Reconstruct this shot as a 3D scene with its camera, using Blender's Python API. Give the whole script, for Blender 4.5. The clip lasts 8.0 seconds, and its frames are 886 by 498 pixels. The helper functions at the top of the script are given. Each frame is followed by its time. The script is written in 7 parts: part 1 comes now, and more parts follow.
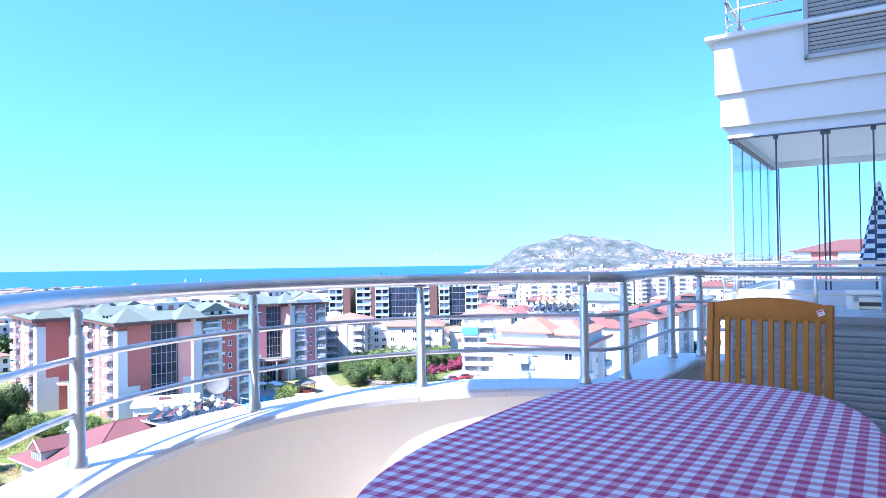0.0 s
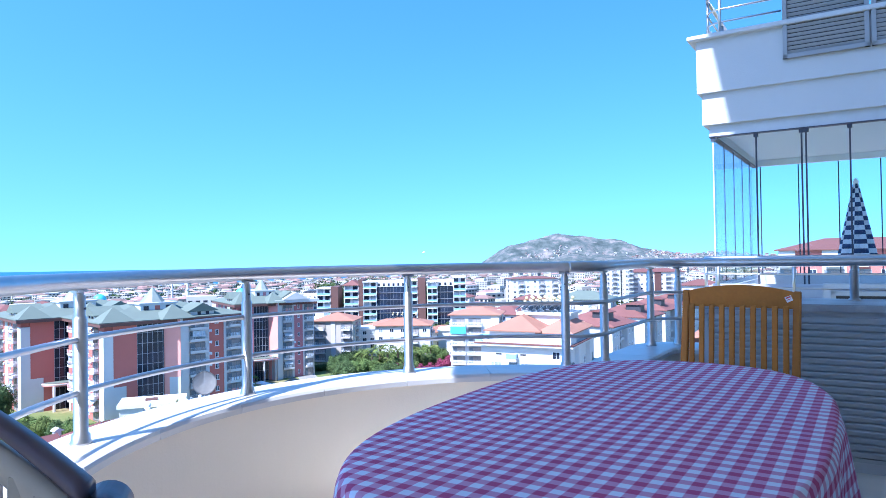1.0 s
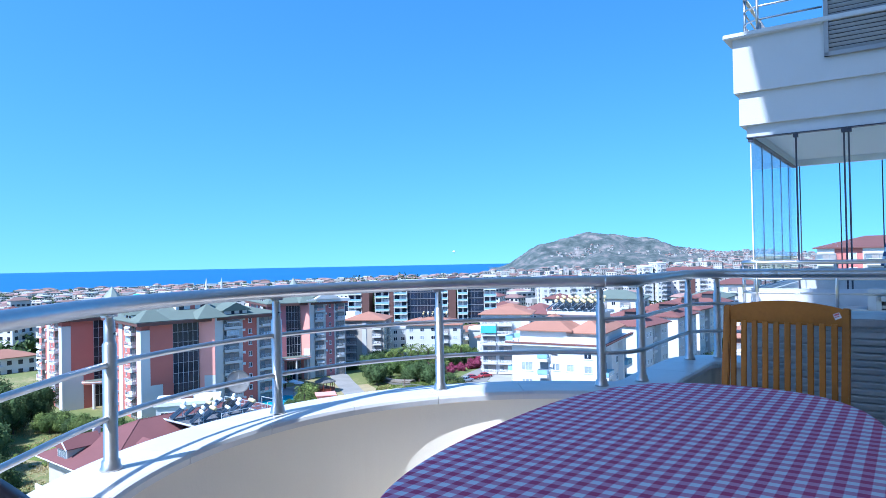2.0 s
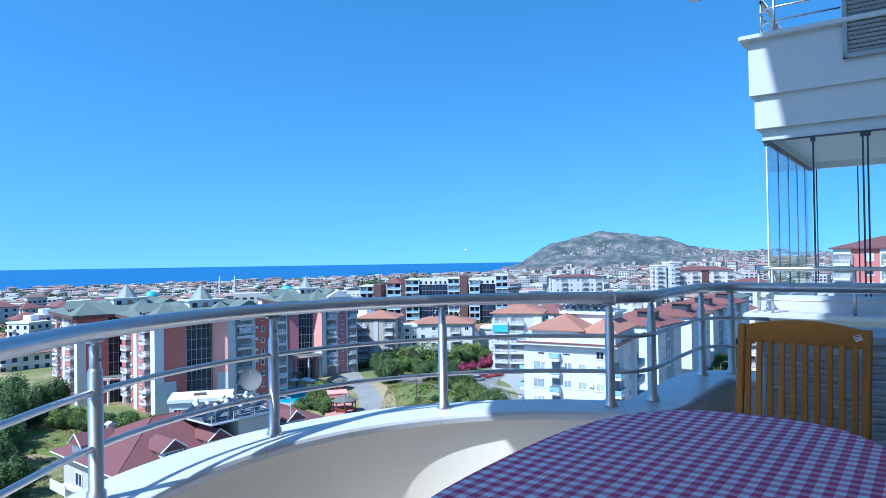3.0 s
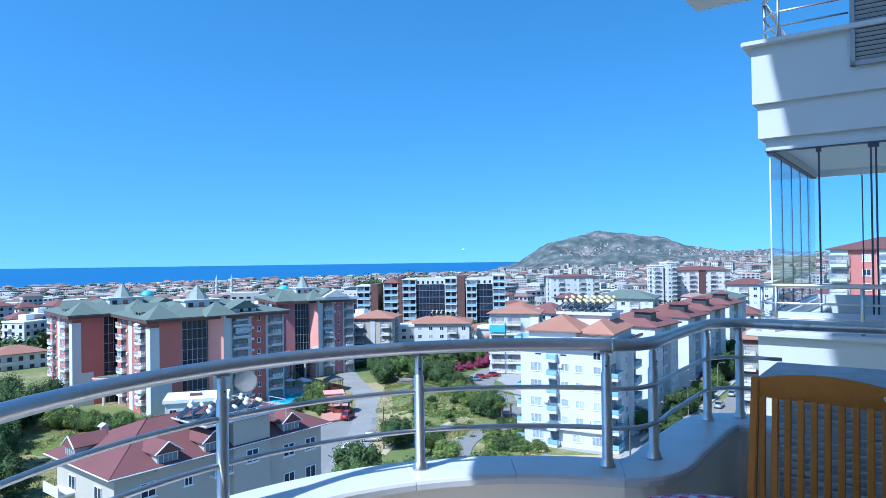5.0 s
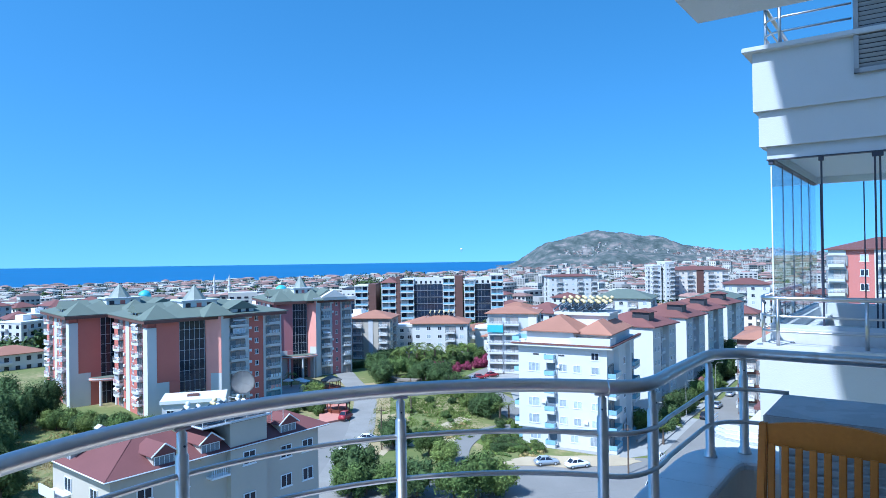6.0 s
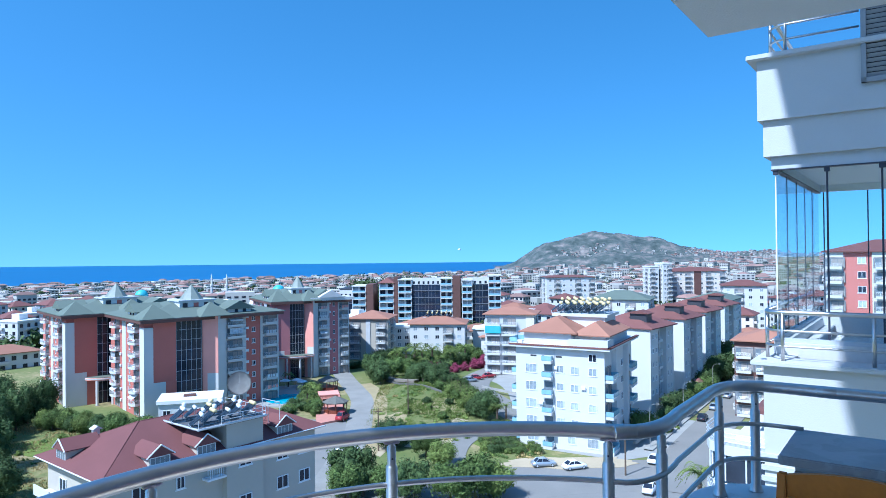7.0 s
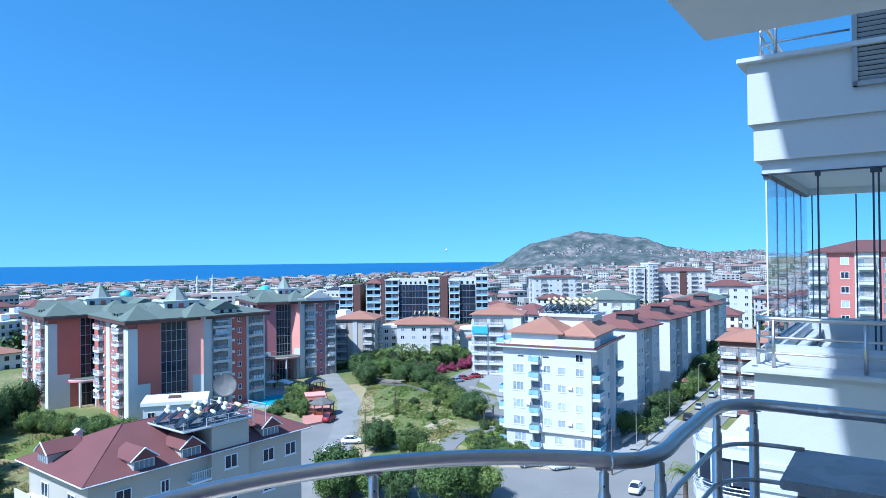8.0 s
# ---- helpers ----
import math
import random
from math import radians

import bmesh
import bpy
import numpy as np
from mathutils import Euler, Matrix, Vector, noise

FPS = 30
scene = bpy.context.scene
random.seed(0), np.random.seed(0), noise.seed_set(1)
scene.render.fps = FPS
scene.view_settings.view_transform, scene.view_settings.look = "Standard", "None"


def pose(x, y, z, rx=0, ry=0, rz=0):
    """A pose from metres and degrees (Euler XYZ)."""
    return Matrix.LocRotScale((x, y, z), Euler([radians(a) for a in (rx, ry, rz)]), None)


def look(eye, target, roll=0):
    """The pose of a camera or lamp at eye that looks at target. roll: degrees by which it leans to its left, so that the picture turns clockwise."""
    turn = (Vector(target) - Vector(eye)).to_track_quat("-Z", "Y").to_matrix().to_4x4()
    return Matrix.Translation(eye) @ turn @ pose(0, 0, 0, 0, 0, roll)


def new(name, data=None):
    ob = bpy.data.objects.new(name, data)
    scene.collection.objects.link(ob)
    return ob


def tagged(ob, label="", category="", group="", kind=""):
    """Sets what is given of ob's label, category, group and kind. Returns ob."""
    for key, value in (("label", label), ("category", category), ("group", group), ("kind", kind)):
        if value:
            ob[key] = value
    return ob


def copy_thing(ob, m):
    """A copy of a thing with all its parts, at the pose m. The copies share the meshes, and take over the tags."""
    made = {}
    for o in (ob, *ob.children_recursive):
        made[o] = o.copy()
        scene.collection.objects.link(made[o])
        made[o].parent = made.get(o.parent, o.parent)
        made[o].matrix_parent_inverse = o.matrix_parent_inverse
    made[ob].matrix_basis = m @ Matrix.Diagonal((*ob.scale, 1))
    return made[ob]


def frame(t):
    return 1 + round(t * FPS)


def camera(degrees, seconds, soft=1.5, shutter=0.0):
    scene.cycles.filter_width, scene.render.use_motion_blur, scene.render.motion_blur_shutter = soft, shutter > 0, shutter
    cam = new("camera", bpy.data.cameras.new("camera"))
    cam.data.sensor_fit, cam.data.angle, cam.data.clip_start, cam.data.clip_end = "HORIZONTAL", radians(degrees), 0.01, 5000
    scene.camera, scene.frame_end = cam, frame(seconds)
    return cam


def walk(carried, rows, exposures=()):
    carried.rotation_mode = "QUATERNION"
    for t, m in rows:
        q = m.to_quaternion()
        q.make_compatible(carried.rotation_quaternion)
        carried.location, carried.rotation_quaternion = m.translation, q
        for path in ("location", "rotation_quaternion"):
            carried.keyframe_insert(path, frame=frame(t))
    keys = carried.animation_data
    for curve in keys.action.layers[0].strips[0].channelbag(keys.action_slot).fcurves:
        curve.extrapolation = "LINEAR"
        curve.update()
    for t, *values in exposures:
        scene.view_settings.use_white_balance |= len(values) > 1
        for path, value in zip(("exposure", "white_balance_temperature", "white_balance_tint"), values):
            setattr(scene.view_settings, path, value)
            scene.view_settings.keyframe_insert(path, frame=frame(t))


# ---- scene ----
cam = camera(66.6, 8.0, 0.72)
PATH = [
    (0, (0.516, 0.178, 1.128), (0.606, 2.176, 1.155), -0.8),
    (0.5, (0.504, 0.068, 1.096), (0.69, 2.06, 1.122), -0.8),
    (1, (0.518, 0.056, 1.081), (0.643, 2.052, 1.106), -0.9),
    (1.5, (0.505, 0.078, 1.107), (0.576, 2.076, 1.131), -1.0),
    (2.8, (0.553, 0.2, 1.229), (0.556, 2.2, 1.251), -1.0),
    (3, (0.56, 0.22, 1.238), (0.56, 2.22, 1.258), -0.9),
    (3.5, (0.585, 0.283, 1.282), (0.584, 2.283, 1.302), -0.9),
    (4, (0.6, 0.361, 1.319), (0.604, 2.361, 1.339), -0.9),
    (4.5, (0.618, 0.464, 1.374), (0.622, 2.464, 1.392), -0.9),
    (5, (0.65, 0.572, 1.421), (0.658, 2.572, 1.439), -0.8),
    (6.5, (0.724, 0.88, 1.634), (0.74, 2.88, 1.65), -0.8),
    (7, (0.725, 0.969, 1.688), (0.745, 2.968, 1.705), -0.6),
    (7.5, (0.722, 1.044, 1.718), (0.761, 3.043, 1.735), -0.6),
    (8, (0.733, 1.13, 1.749), (0.791, 3.13, 1.766), -0.6),
]
EXPOSURES = [(0.0, 1.77, 5320, 20), (0.5, 1.60, 5240, 18), (1.0, 1.29, 5090, 15), (1.5, 1.13, 5040, 13), (2.8, 0.58, 4890, 6), (8.0, 0.55, 4880, 5)]
walk(cam, [(t, look(eye, target, roll)) for t, eye, target, roll in PATH], EXPOSURES)

# ---- light ----
SUN_TRAVEL = Vector((0.62, 0.54, -1.0)).normalized()
SUN_FROM = -SUN_TRAVEL
SUN_ELEVATION = math.asin(SUN_FROM.z)
SUN_ROTATION = math.atan2(SUN_FROM.x, SUN_FROM.y)

world = bpy.data.worlds.new("sky")
scene.world = world
world.use_nodes = True
wn = world.node_tree
sky = wn.nodes.new("ShaderNodeTexSky")
sky.sky_type = "NISHITA"
sky.sun_disc = False
sky.sun_elevation = SUN_ELEVATION
sky.sun_rotation = SUN_ROTATION
sky.altitude = 0.0
sky.air_density = 1.0
sky.dust_density = 0.5
sky.ozone_density = 2.7
tone = wn.nodes.new("ShaderNodeHueSaturation")
tone.inputs["Saturation"].default_value = 1.20
tone.inputs["Hue"].default_value = 0.489
lift = wn.nodes.new("ShaderNodeMapping")
place = wn.nodes.new("ShaderNodeTexCoord")
lift.vector_type = "POINT"
lift.inputs["Location"].default_value = (0, 0, 0.205)
wn.links.new(place.outputs["Generated"], lift.inputs["Vector"])
wn.links.new(lift.outputs["Vector"], sky.inputs["Vector"])
wn.links.new(sky.outputs["Color"], tone.inputs["Color"])
wn.links.new(tone.outputs["Color"], wn.nodes["Background"].inputs["Color"])
wn.nodes["Background"].inputs["Strength"].default_value = 0.142

sun = new("sun", bpy.data.lights.new("sun", "SUN"))
sun.data.energy = 5.0
sun.data.angle = radians(0.6)
sun.data.color = (1.0, 0.92, 0.82)
sun.matrix_world = SUN_TRAVEL.to_track_quat("-Z", "Y").to_matrix().to_4x4()

# ---- materials ----
def mat(name, color, rough=0.7, metal=0.0, scale=6.0, vary=0.12, fine=0.0, bump=0.0, bump_scale=40.0, spec=0.5, island=0.0, per_object=0.0):
    """A painted or natural surface: base colour broken by two scales of noise, roughness variation and fine relief."""
    m = bpy.data.materials.new(name)
    m.use_nodes = True
    n, l = m.node_tree.nodes, m.node_tree.links
    b = n["Principled BSDF"]
    b.inputs["Roughness"].default_value, b.inputs["Metallic"].default_value = rough, metal
    b.inputs["Specular IOR Level"].default_value = spec
    co = n.new("ShaderNodeTexCoord")
    big = n.new("ShaderNodeTexNoise")
    big.inputs["Scale"].default_value, big.inputs["Detail"].default_value = scale, 5.0
    l.new(co.outputs["Object"], big.inputs["Vector"])
    small = n.new("ShaderNodeTexNoise")
    small.inputs["Scale"].default_value, small.inputs["Detail"].default_value = bump_scale, 3.0
    l.new(co.outputs["Object"], small.inputs["Vector"])
    add = n.new("ShaderNodeMath")
    add.operation = "MULTIPLY_ADD"
    l.new(small.outputs["Fac"], add.inputs[0])
    add.inputs[1].default_value = fine
    l.new(big.outputs["Fac"], add.inputs[2])
    ramp = n.new("ShaderNodeMapRange")
    ramp.inputs["From Min"].default_value, ramp.inputs["From Max"].default_value = 0.25, 0.75 + fine
    ramp.inputs["To Min"].default_value, ramp.inputs["To Max"].default_value = 1 - vary, 1 + vary
    l.new(add.outputs[0], ramp.inputs["Value"])
    value = ramp.outputs["Result"]
    for amount, node, socket in ((island, "ShaderNodeNewGeometry", "Random Per Island"), (per_object, "ShaderNodeObjectInfo", "Random")):
        if amount:
            src, rng, mul = n.new(node), n.new("ShaderNodeMapRange"), n.new("ShaderNodeMath")
            rng.inputs["To Min"].default_value, rng.inputs["To Max"].default_value = 1 - amount, 1 + amount
            l.new(src.outputs[socket], rng.inputs["Value"])
            mul.operation = "MULTIPLY"
            l.new(value, mul.inputs[0]), l.new(rng.outputs["Result"], mul.inputs[1])
            value = mul.outputs[0]
    mix = n.new("ShaderNodeVectorMath")
    mix.operation = "SCALE"
    mix.inputs[0].default_value = color
    l.new(value, mix.inputs["Scale"])
    l.new(mix.outputs["Vector"], b.inputs["Base Color"])
    if bump:
        bp = n.new("ShaderNodeBump")
        bp.inputs["Strength"].default_value, bp.inputs["Distance"].default_value = bump, 0.02
        l.new(small.outputs["Fac"], bp.inputs["Height"])
        l.new(bp.outputs["Normal"], b.inputs["Normal"])
    return m


def shader(m):
    return m.node_tree.nodes, m.node_tree.links, m.node_tree.nodes["Principled BSDF"]


PLASTER = mat("white_plaster", (0.495, 0.505, 0.525), 0.85, scale=1.5, vary=0.05, fine=0.3, bump=0.15, bump_scale=90)
PLASTER_CREAM = mat("cream_plaster", (0.80, 0.745, 0.64), 0.85, scale=2.0, vary=0.05, fine=0.3, bump=0.07, bump_scale=120)
# white paint with a blue tint that stands in for sky light
SOFFIT = mat("skylit_soffit_white", (0.64, 0.68, 0.74), 0.9, scale=1.2, vary=0.04, fine=0.3, bump=0.1, bump_scale=90)
MARBLE = mat("white_marble", (0.56, 0.56, 0.565), 0.35, scale=7.0, vary=0.10, fine=0.2, bump=0.04)
STEEL = mat("polished_steel", (0.56, 0.545, 0.54), 0.36, 1.0, scale=30, vary=0.05, bump=0.02)
GROUT = mat("joint_filler", (0.52, 0.51, 0.49), 0.9)
FLOOR_TILE = mat("floor_tile", (0.70, 0.645, 0.56), 0.5, scale=4, vary=0.08, per_object=0.06)
WOOD = mat("oiled_hardwood", (0.40, 0.150, 0.020), 0.5, scale=5, vary=0.25, fine=0.6, bump=0.08, bump_scale=60, spec=0.22, per_object=0.12)
WOOD_DARK = mat("dark_red_wood", (0.16, 0.045, 0.025), 0.4, scale=6, vary=0.2, bump=0.05)
SLAT = mat("pale_grey_slat", (0.37, 0.39, 0.41), 0.55, scale=3, vary=0.06, bump=0.05)
SLAT_DARK = mat("grey_slat", (0.27, 0.28, 0.30), 0.55, scale=3, vary=0.08, bump=0.05)
TRACK = mat("grey_track", (0.46, 0.49, 0.54), 0.45, scale=8, vary=0.06)
ALU = mat("white_aluminium", (0.72, 0.74, 0.77), 0.4, 0.0, scale=8, vary=0.05)
DARK_ALU = mat("dark_seal", (0.03, 0.035, 0.06), 0.5)
CHAIR_PLASTIC = mat("dark_plastic", (0.075, 0.055, 0.075), 0.33, scale=12, vary=0.15, bump=0.05)
CHAIR_WEAVE = mat("tan_plastic", (0.40, 0.36, 0.29), 0.45, scale=9, vary=0.15, fine=0.3, bump=0.05)
CURTAIN = mat("brown_fabric", (0.22, 0.15, 0.13), 0.9, scale=10, vary=0.12, bump=0.2, bump_scale=300)
STICKER = mat("paper_sticker", (0.75, 0.72, 0.72), 0.6)
STICKER_RED = mat("red_print", (0.55, 0.05, 0.05), 0.6)
FABRIC_DARK = mat("navy_canvas", (0.03, 0.05, 0.12), 0.9)
FABRIC_PALE = mat("pale_canvas", (0.55, 0.60, 0.65), 0.9)

W_WHITE = mat("facade_white", (0.575, 0.572, 0.565), 0.85, scale=0.25, vary=0.06, fine=0.25, bump_scale=3)
W_CREAM = mat("facade_cream", (0.66, 0.60, 0.52), 0.85, scale=0.25, vary=0.07, fine=0.25, bump_scale=3)
W_RED = mat("facade_brick_red", (0.46, 0.15, 0.12), 0.85, scale=0.2, vary=0.08, fine=0.25, bump_scale=3)
W_PINK = mat("facade_salmon", (0.74, 0.34, 0.28), 0.85, scale=0.2, vary=0.08, fine=0.25, bump_scale=3)
W_CORAL = mat("facade_coral", (0.50, 0.175, 0.15), 0.85, scale=0.2, vary=0.08, fine=0.25, bump_scale=3)
W_ROSE = mat("facade_rose", (0.47, 0.195, 0.205), 0.85, scale=0.2, vary=0.08, fine=0.25, bump_scale=3)
W_GREY = mat("facade_grey", (0.52, 0.53, 0.55), 0.85, scale=0.25, vary=0.07, fine=0.25, bump_scale=3)
W_BEIGE = mat("facade_beige", (0.45, 0.41, 0.35), 0.85, scale=0.25, vary=0.07, fine=0.25, bump_scale=3)
W_DARK = mat("facade_charcoal", (0.045, 0.045, 0.055), 0.5, scale=0.2, vary=0.1)
W_BROWN = mat("facade_brown", (0.12, 0.058, 0.048), 0.7, scale=0.2, vary=0.1)
W_TEAL = mat("teal_panel", (0.10, 0.42, 0.50), 0.5, scale=0.5, vary=0.1)
R_GREEN = mat("roof_grey_green", (0.125, 0.155, 0.13), 0.8, scale=0.3, vary=0.1, fine=0.3, bump=0.3, bump_scale=5)
R_RED = mat("roof_dark_red", (0.165, 0.068, 0.060), 0.8, scale=0.4, vary=0.12, fine=0.4, bump=0.4, bump_scale=8, per_object=0.1)
R_ORANGE = mat("roof_orange", (0.31, 0.148, 0.098), 0.8, scale=0.3, vary=0.14, fine=0.4, bump=0.4, bump_scale=6, per_object=0.15)
R_WHITE = mat("roof_white_sheet", (0.75, 0.75, 0.74), 0.6, scale=0.5, vary=0.05)
GLASS_DARK = mat("dark_window", (0.025, 0.032, 0.05), 0.08, scale=0.4, vary=0.4, spec=0.35, per_object=0.3)
GLASS_NAVY = mat("navy_glazing", (0.014, 0.024, 0.048), 0.1, scale=0.3, vary=0.5, spec=0.6, per_object=0.4)
GLASS_BLUE = mat("blue_balustrade", (0.26, 0.44, 0.55), 0.12, scale=0.6, vary=0.15, spec=0.7)
R_PALE = mat("roof_pale_grey", (0.21, 0.24, 0.215), 0.6, scale=0.8, vary=0.14)
PANE_CURTAIN = mat("curtained_pane", (0.36, 0.41, 0.46), 0.2, scale=1.2, vary=0.3, per_object=0.3, spec=0.6)
AWNING = mat("awning_cloth", (0.62, 0.64, 0.66), 0.85, scale=0.8, vary=0.12, per_object=0.15)
GRASS = mat("rough_grass", (0.140, 0.180, 0.045), 0.9, scale=0.25, vary=0.3, fine=0.4, island=0.25, spec=0.1)
R_SHINGLE = mat("roof_shingle", (0.14, 0.135, 0.12), 0.85, scale=1.5, vary=0.2)
DECK = mat("roof_deck", (0.11, 0.11, 0.12), 0.8, scale=0.8, vary=0.2)
R_MAROON = mat("roof_maroon_felt", (0.155, 0.058, 0.056), 0.85, scale=0.4, vary=0.14, fine=0.4, bump=0.3, bump_scale=8)
BAR_PALE = mat("pale_glazing_bar", (0.34, 0.36, 0.40), 0.5)
BAR_DARK = mat("glazing_bar", (0.16, 0.17, 0.20), 0.5)
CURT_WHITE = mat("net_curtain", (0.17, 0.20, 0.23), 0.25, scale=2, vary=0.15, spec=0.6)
# dull brown that stands in for the shade inside balcony recesses
SHADOW_VOID = mat("loggia_shade", (0.30, 0.27, 0.25), 0.8, scale=0.6, vary=0.4)
SOLAR = mat("solar_collector", (0.015, 0.02, 0.03), 0.4, scale=1, vary=0.2)
TANK_GOLD = mat("gold_tank", (0.62, 0.52, 0.27), 0.5, 0.0, scale=3, vary=0.12)
TANK_WHITE = mat("white_tank", (0.72, 0.74, 0.76), 0.45, scale=3, vary=0.08)
GALV = mat("galvanised_bar", (0.60, 0.62, 0.64), 0.45, 0.4, scale=3, vary=0.08)
DISH = mat("dish_grey", (0.40, 0.385, 0.36), 0.7, scale=2, vary=0.1, spec=0.2)
ROAD_PALE = mat("worn_concrete_road", (0.255, 0.245, 0.228), 0.9, scale=0.2, vary=0.28, fine=0.5, bump=0.2, bump_scale=4)
ASPHALT = mat("asphalt", (0.215, 0.206, 0.194), 0.9, scale=0.15, vary=0.18, fine=0.5, bump=0.2, bump_scale=4)
CONCRETE = mat("concrete", (0.32, 0.315, 0.30), 0.9, scale=0.4, vary=0.12, fine=0.3, bump_scale=4)
PAVING_RED = mat("red_paving", (0.50, 0.23, 0.18), 0.85, scale=0.5, vary=0.1, fine=0.3, bump_scale=4)
DIRT = mat("dry_dirt", (0.42, 0.345, 0.235), 0.95, scale=0.25, vary=0.15, fine=0.4, bump_scale=3)
DRY_SOIL = mat("dry_grass_soil", (0.34, 0.275, 0.15), 0.95, scale=0.5, vary=0.25, fine=0.6, bump=0.3, bump_scale=5)
STONE_BANK = mat("rough_stone", (0.22, 0.19, 0.155), 0.95, scale=1.0, vary=0.3, fine=0.6, bump=0.6, bump_scale=3)
BARK = mat("bark", (0.12, 0.085, 0.06), 0.9, scale=3, vary=0.2)
LEAF = mat("leaf_green", (0.100, 0.145, 0.042), 0.7, scale=0.6, vary=0.25, island=0.35, per_object=0.25, spec=0.12)
LEAF_DARK = mat("leaf_dark_green", (0.068, 0.103, 0.037), 0.7, scale=0.6, vary=0.25, island=0.35, per_object=0.22, spec=0.12)
LEAF_LIGHT = mat("leaf_light_green", (0.140, 0.180, 0.048), 0.7, scale=0.6, vary=0.25, island=0.35, per_object=0.25, spec=0.12)
DRY_GRASS = mat("dry_grass", (0.33, 0.26, 0.11), 0.9, scale=0.4, vary=0.2, island=0.35, spec=0.1)
FLOWER = mat("magenta_blossom", (0.21, 0.028, 0.075), 0.7, scale=0.6, vary=0.2, island=0.35)
POOL = mat("pool_water", (0.05, 0.38, 0.50), 0.05, scale=0.6, vary=0.1)
CAR_WHITE = mat("white_car_paint", (0.78, 0.79, 0.80), 0.25, scale=1, vary=0.02)
CAR_SILVER = mat("silver_car_paint", (0.45, 0.50, 0.56), 0.3, 0.5, scale=1, vary=0.03)
CAR_DARK = mat("dark_car_paint", (0.03, 0.035, 0.045), 0.25, scale=1, vary=0.03)
CAR_RED = mat("red_car_paint", (0.30, 0.03, 0.04), 0.3, scale=1, vary=0.03)
RUBBER = mat("rubber", (0.02, 0.02, 0.02), 0.85)
LAMP_GLASS = mat("lamp_glass", (0.7, 0.7, 0.68), 0.2)


def clear_glass():
    m = bpy.data.materials.new("clear_glass")
    m.use_nodes = True
    n, l = m.node_tree.nodes, m.node_tree.links
    n.remove(n["Principled BSDF"])
    tr, gl, mx, fr = n.new("ShaderNodeBsdfTransparent"), n.new("ShaderNodeBsdfGlossy"), n.new("ShaderNodeMixShader"), n.new("ShaderNodeFresnel")
    tr.inputs["Color"].default_value = (0.96, 0.98, 0.985, 1)
    gl.inputs["Roughness"].default_value = 0.02
    fr.inputs["IOR"].default_value = 1.22
    part_gloss = n.new("ShaderNodeMath")
    part_gloss.operation = "MULTIPLY"
    part_gloss.inputs[1].default_value = 0.45
    l.new(fr.outputs["Fac"], part_gloss.inputs[0])
    l.new(part_gloss.outputs[0], mx.inputs["Fac"]), l.new(tr.outputs[0], mx.inputs[1]), l.new(gl.outputs[0], mx.inputs[2])
    l.new(mx.outputs[0], n["Material Output"].inputs["Surface"])
    return m


def veined_marble():
    """Grey-white marble with darker, wandering veins."""
    m = mat("grey_marble", (0.36, 0.365, 0.385), 0.4, scale=5.0, vary=0.16, fine=0.3, bump=0.04)
    n, l, b = shader(m)
    co, wave, rng, mul = n.new("ShaderNodeTexCoord"), n.new("ShaderNodeTexNoise"), n.new("ShaderNodeMapRange"), n.new("ShaderNodeMixRGB")
    wave.inputs["Scale"].default_value, wave.inputs["Detail"].default_value, wave.inputs["Distortion"].default_value = 5.0, 6.0, 1.2
    l.new(co.outputs["Object"], wave.inputs["Vector"])
    rng.inputs["From Min"].default_value, rng.inputs["From Max"].default_value = 0.47, 0.53
    rng.inputs["To Min"].default_value, rng.inputs["To Max"].default_value = 0.84, 1.0
    l.new(wave.outputs["Fac"], rng.inputs["Value"])
    mul.blend_type = "MULTIPLY"
    mul.inputs["Fac"].default_value = 1.0
    old = b.inputs["Base Color"].links[0].from_socket
    l.new(old, mul.inputs["Color1"]), l.new(rng.outputs["Result"], mul.inputs["Color2"])
    l.new(mul.outputs["Color"], b.inputs["Base Color"])
    return m


MARBLE_GREY = veined_marble()
GLASS = clear_glass()


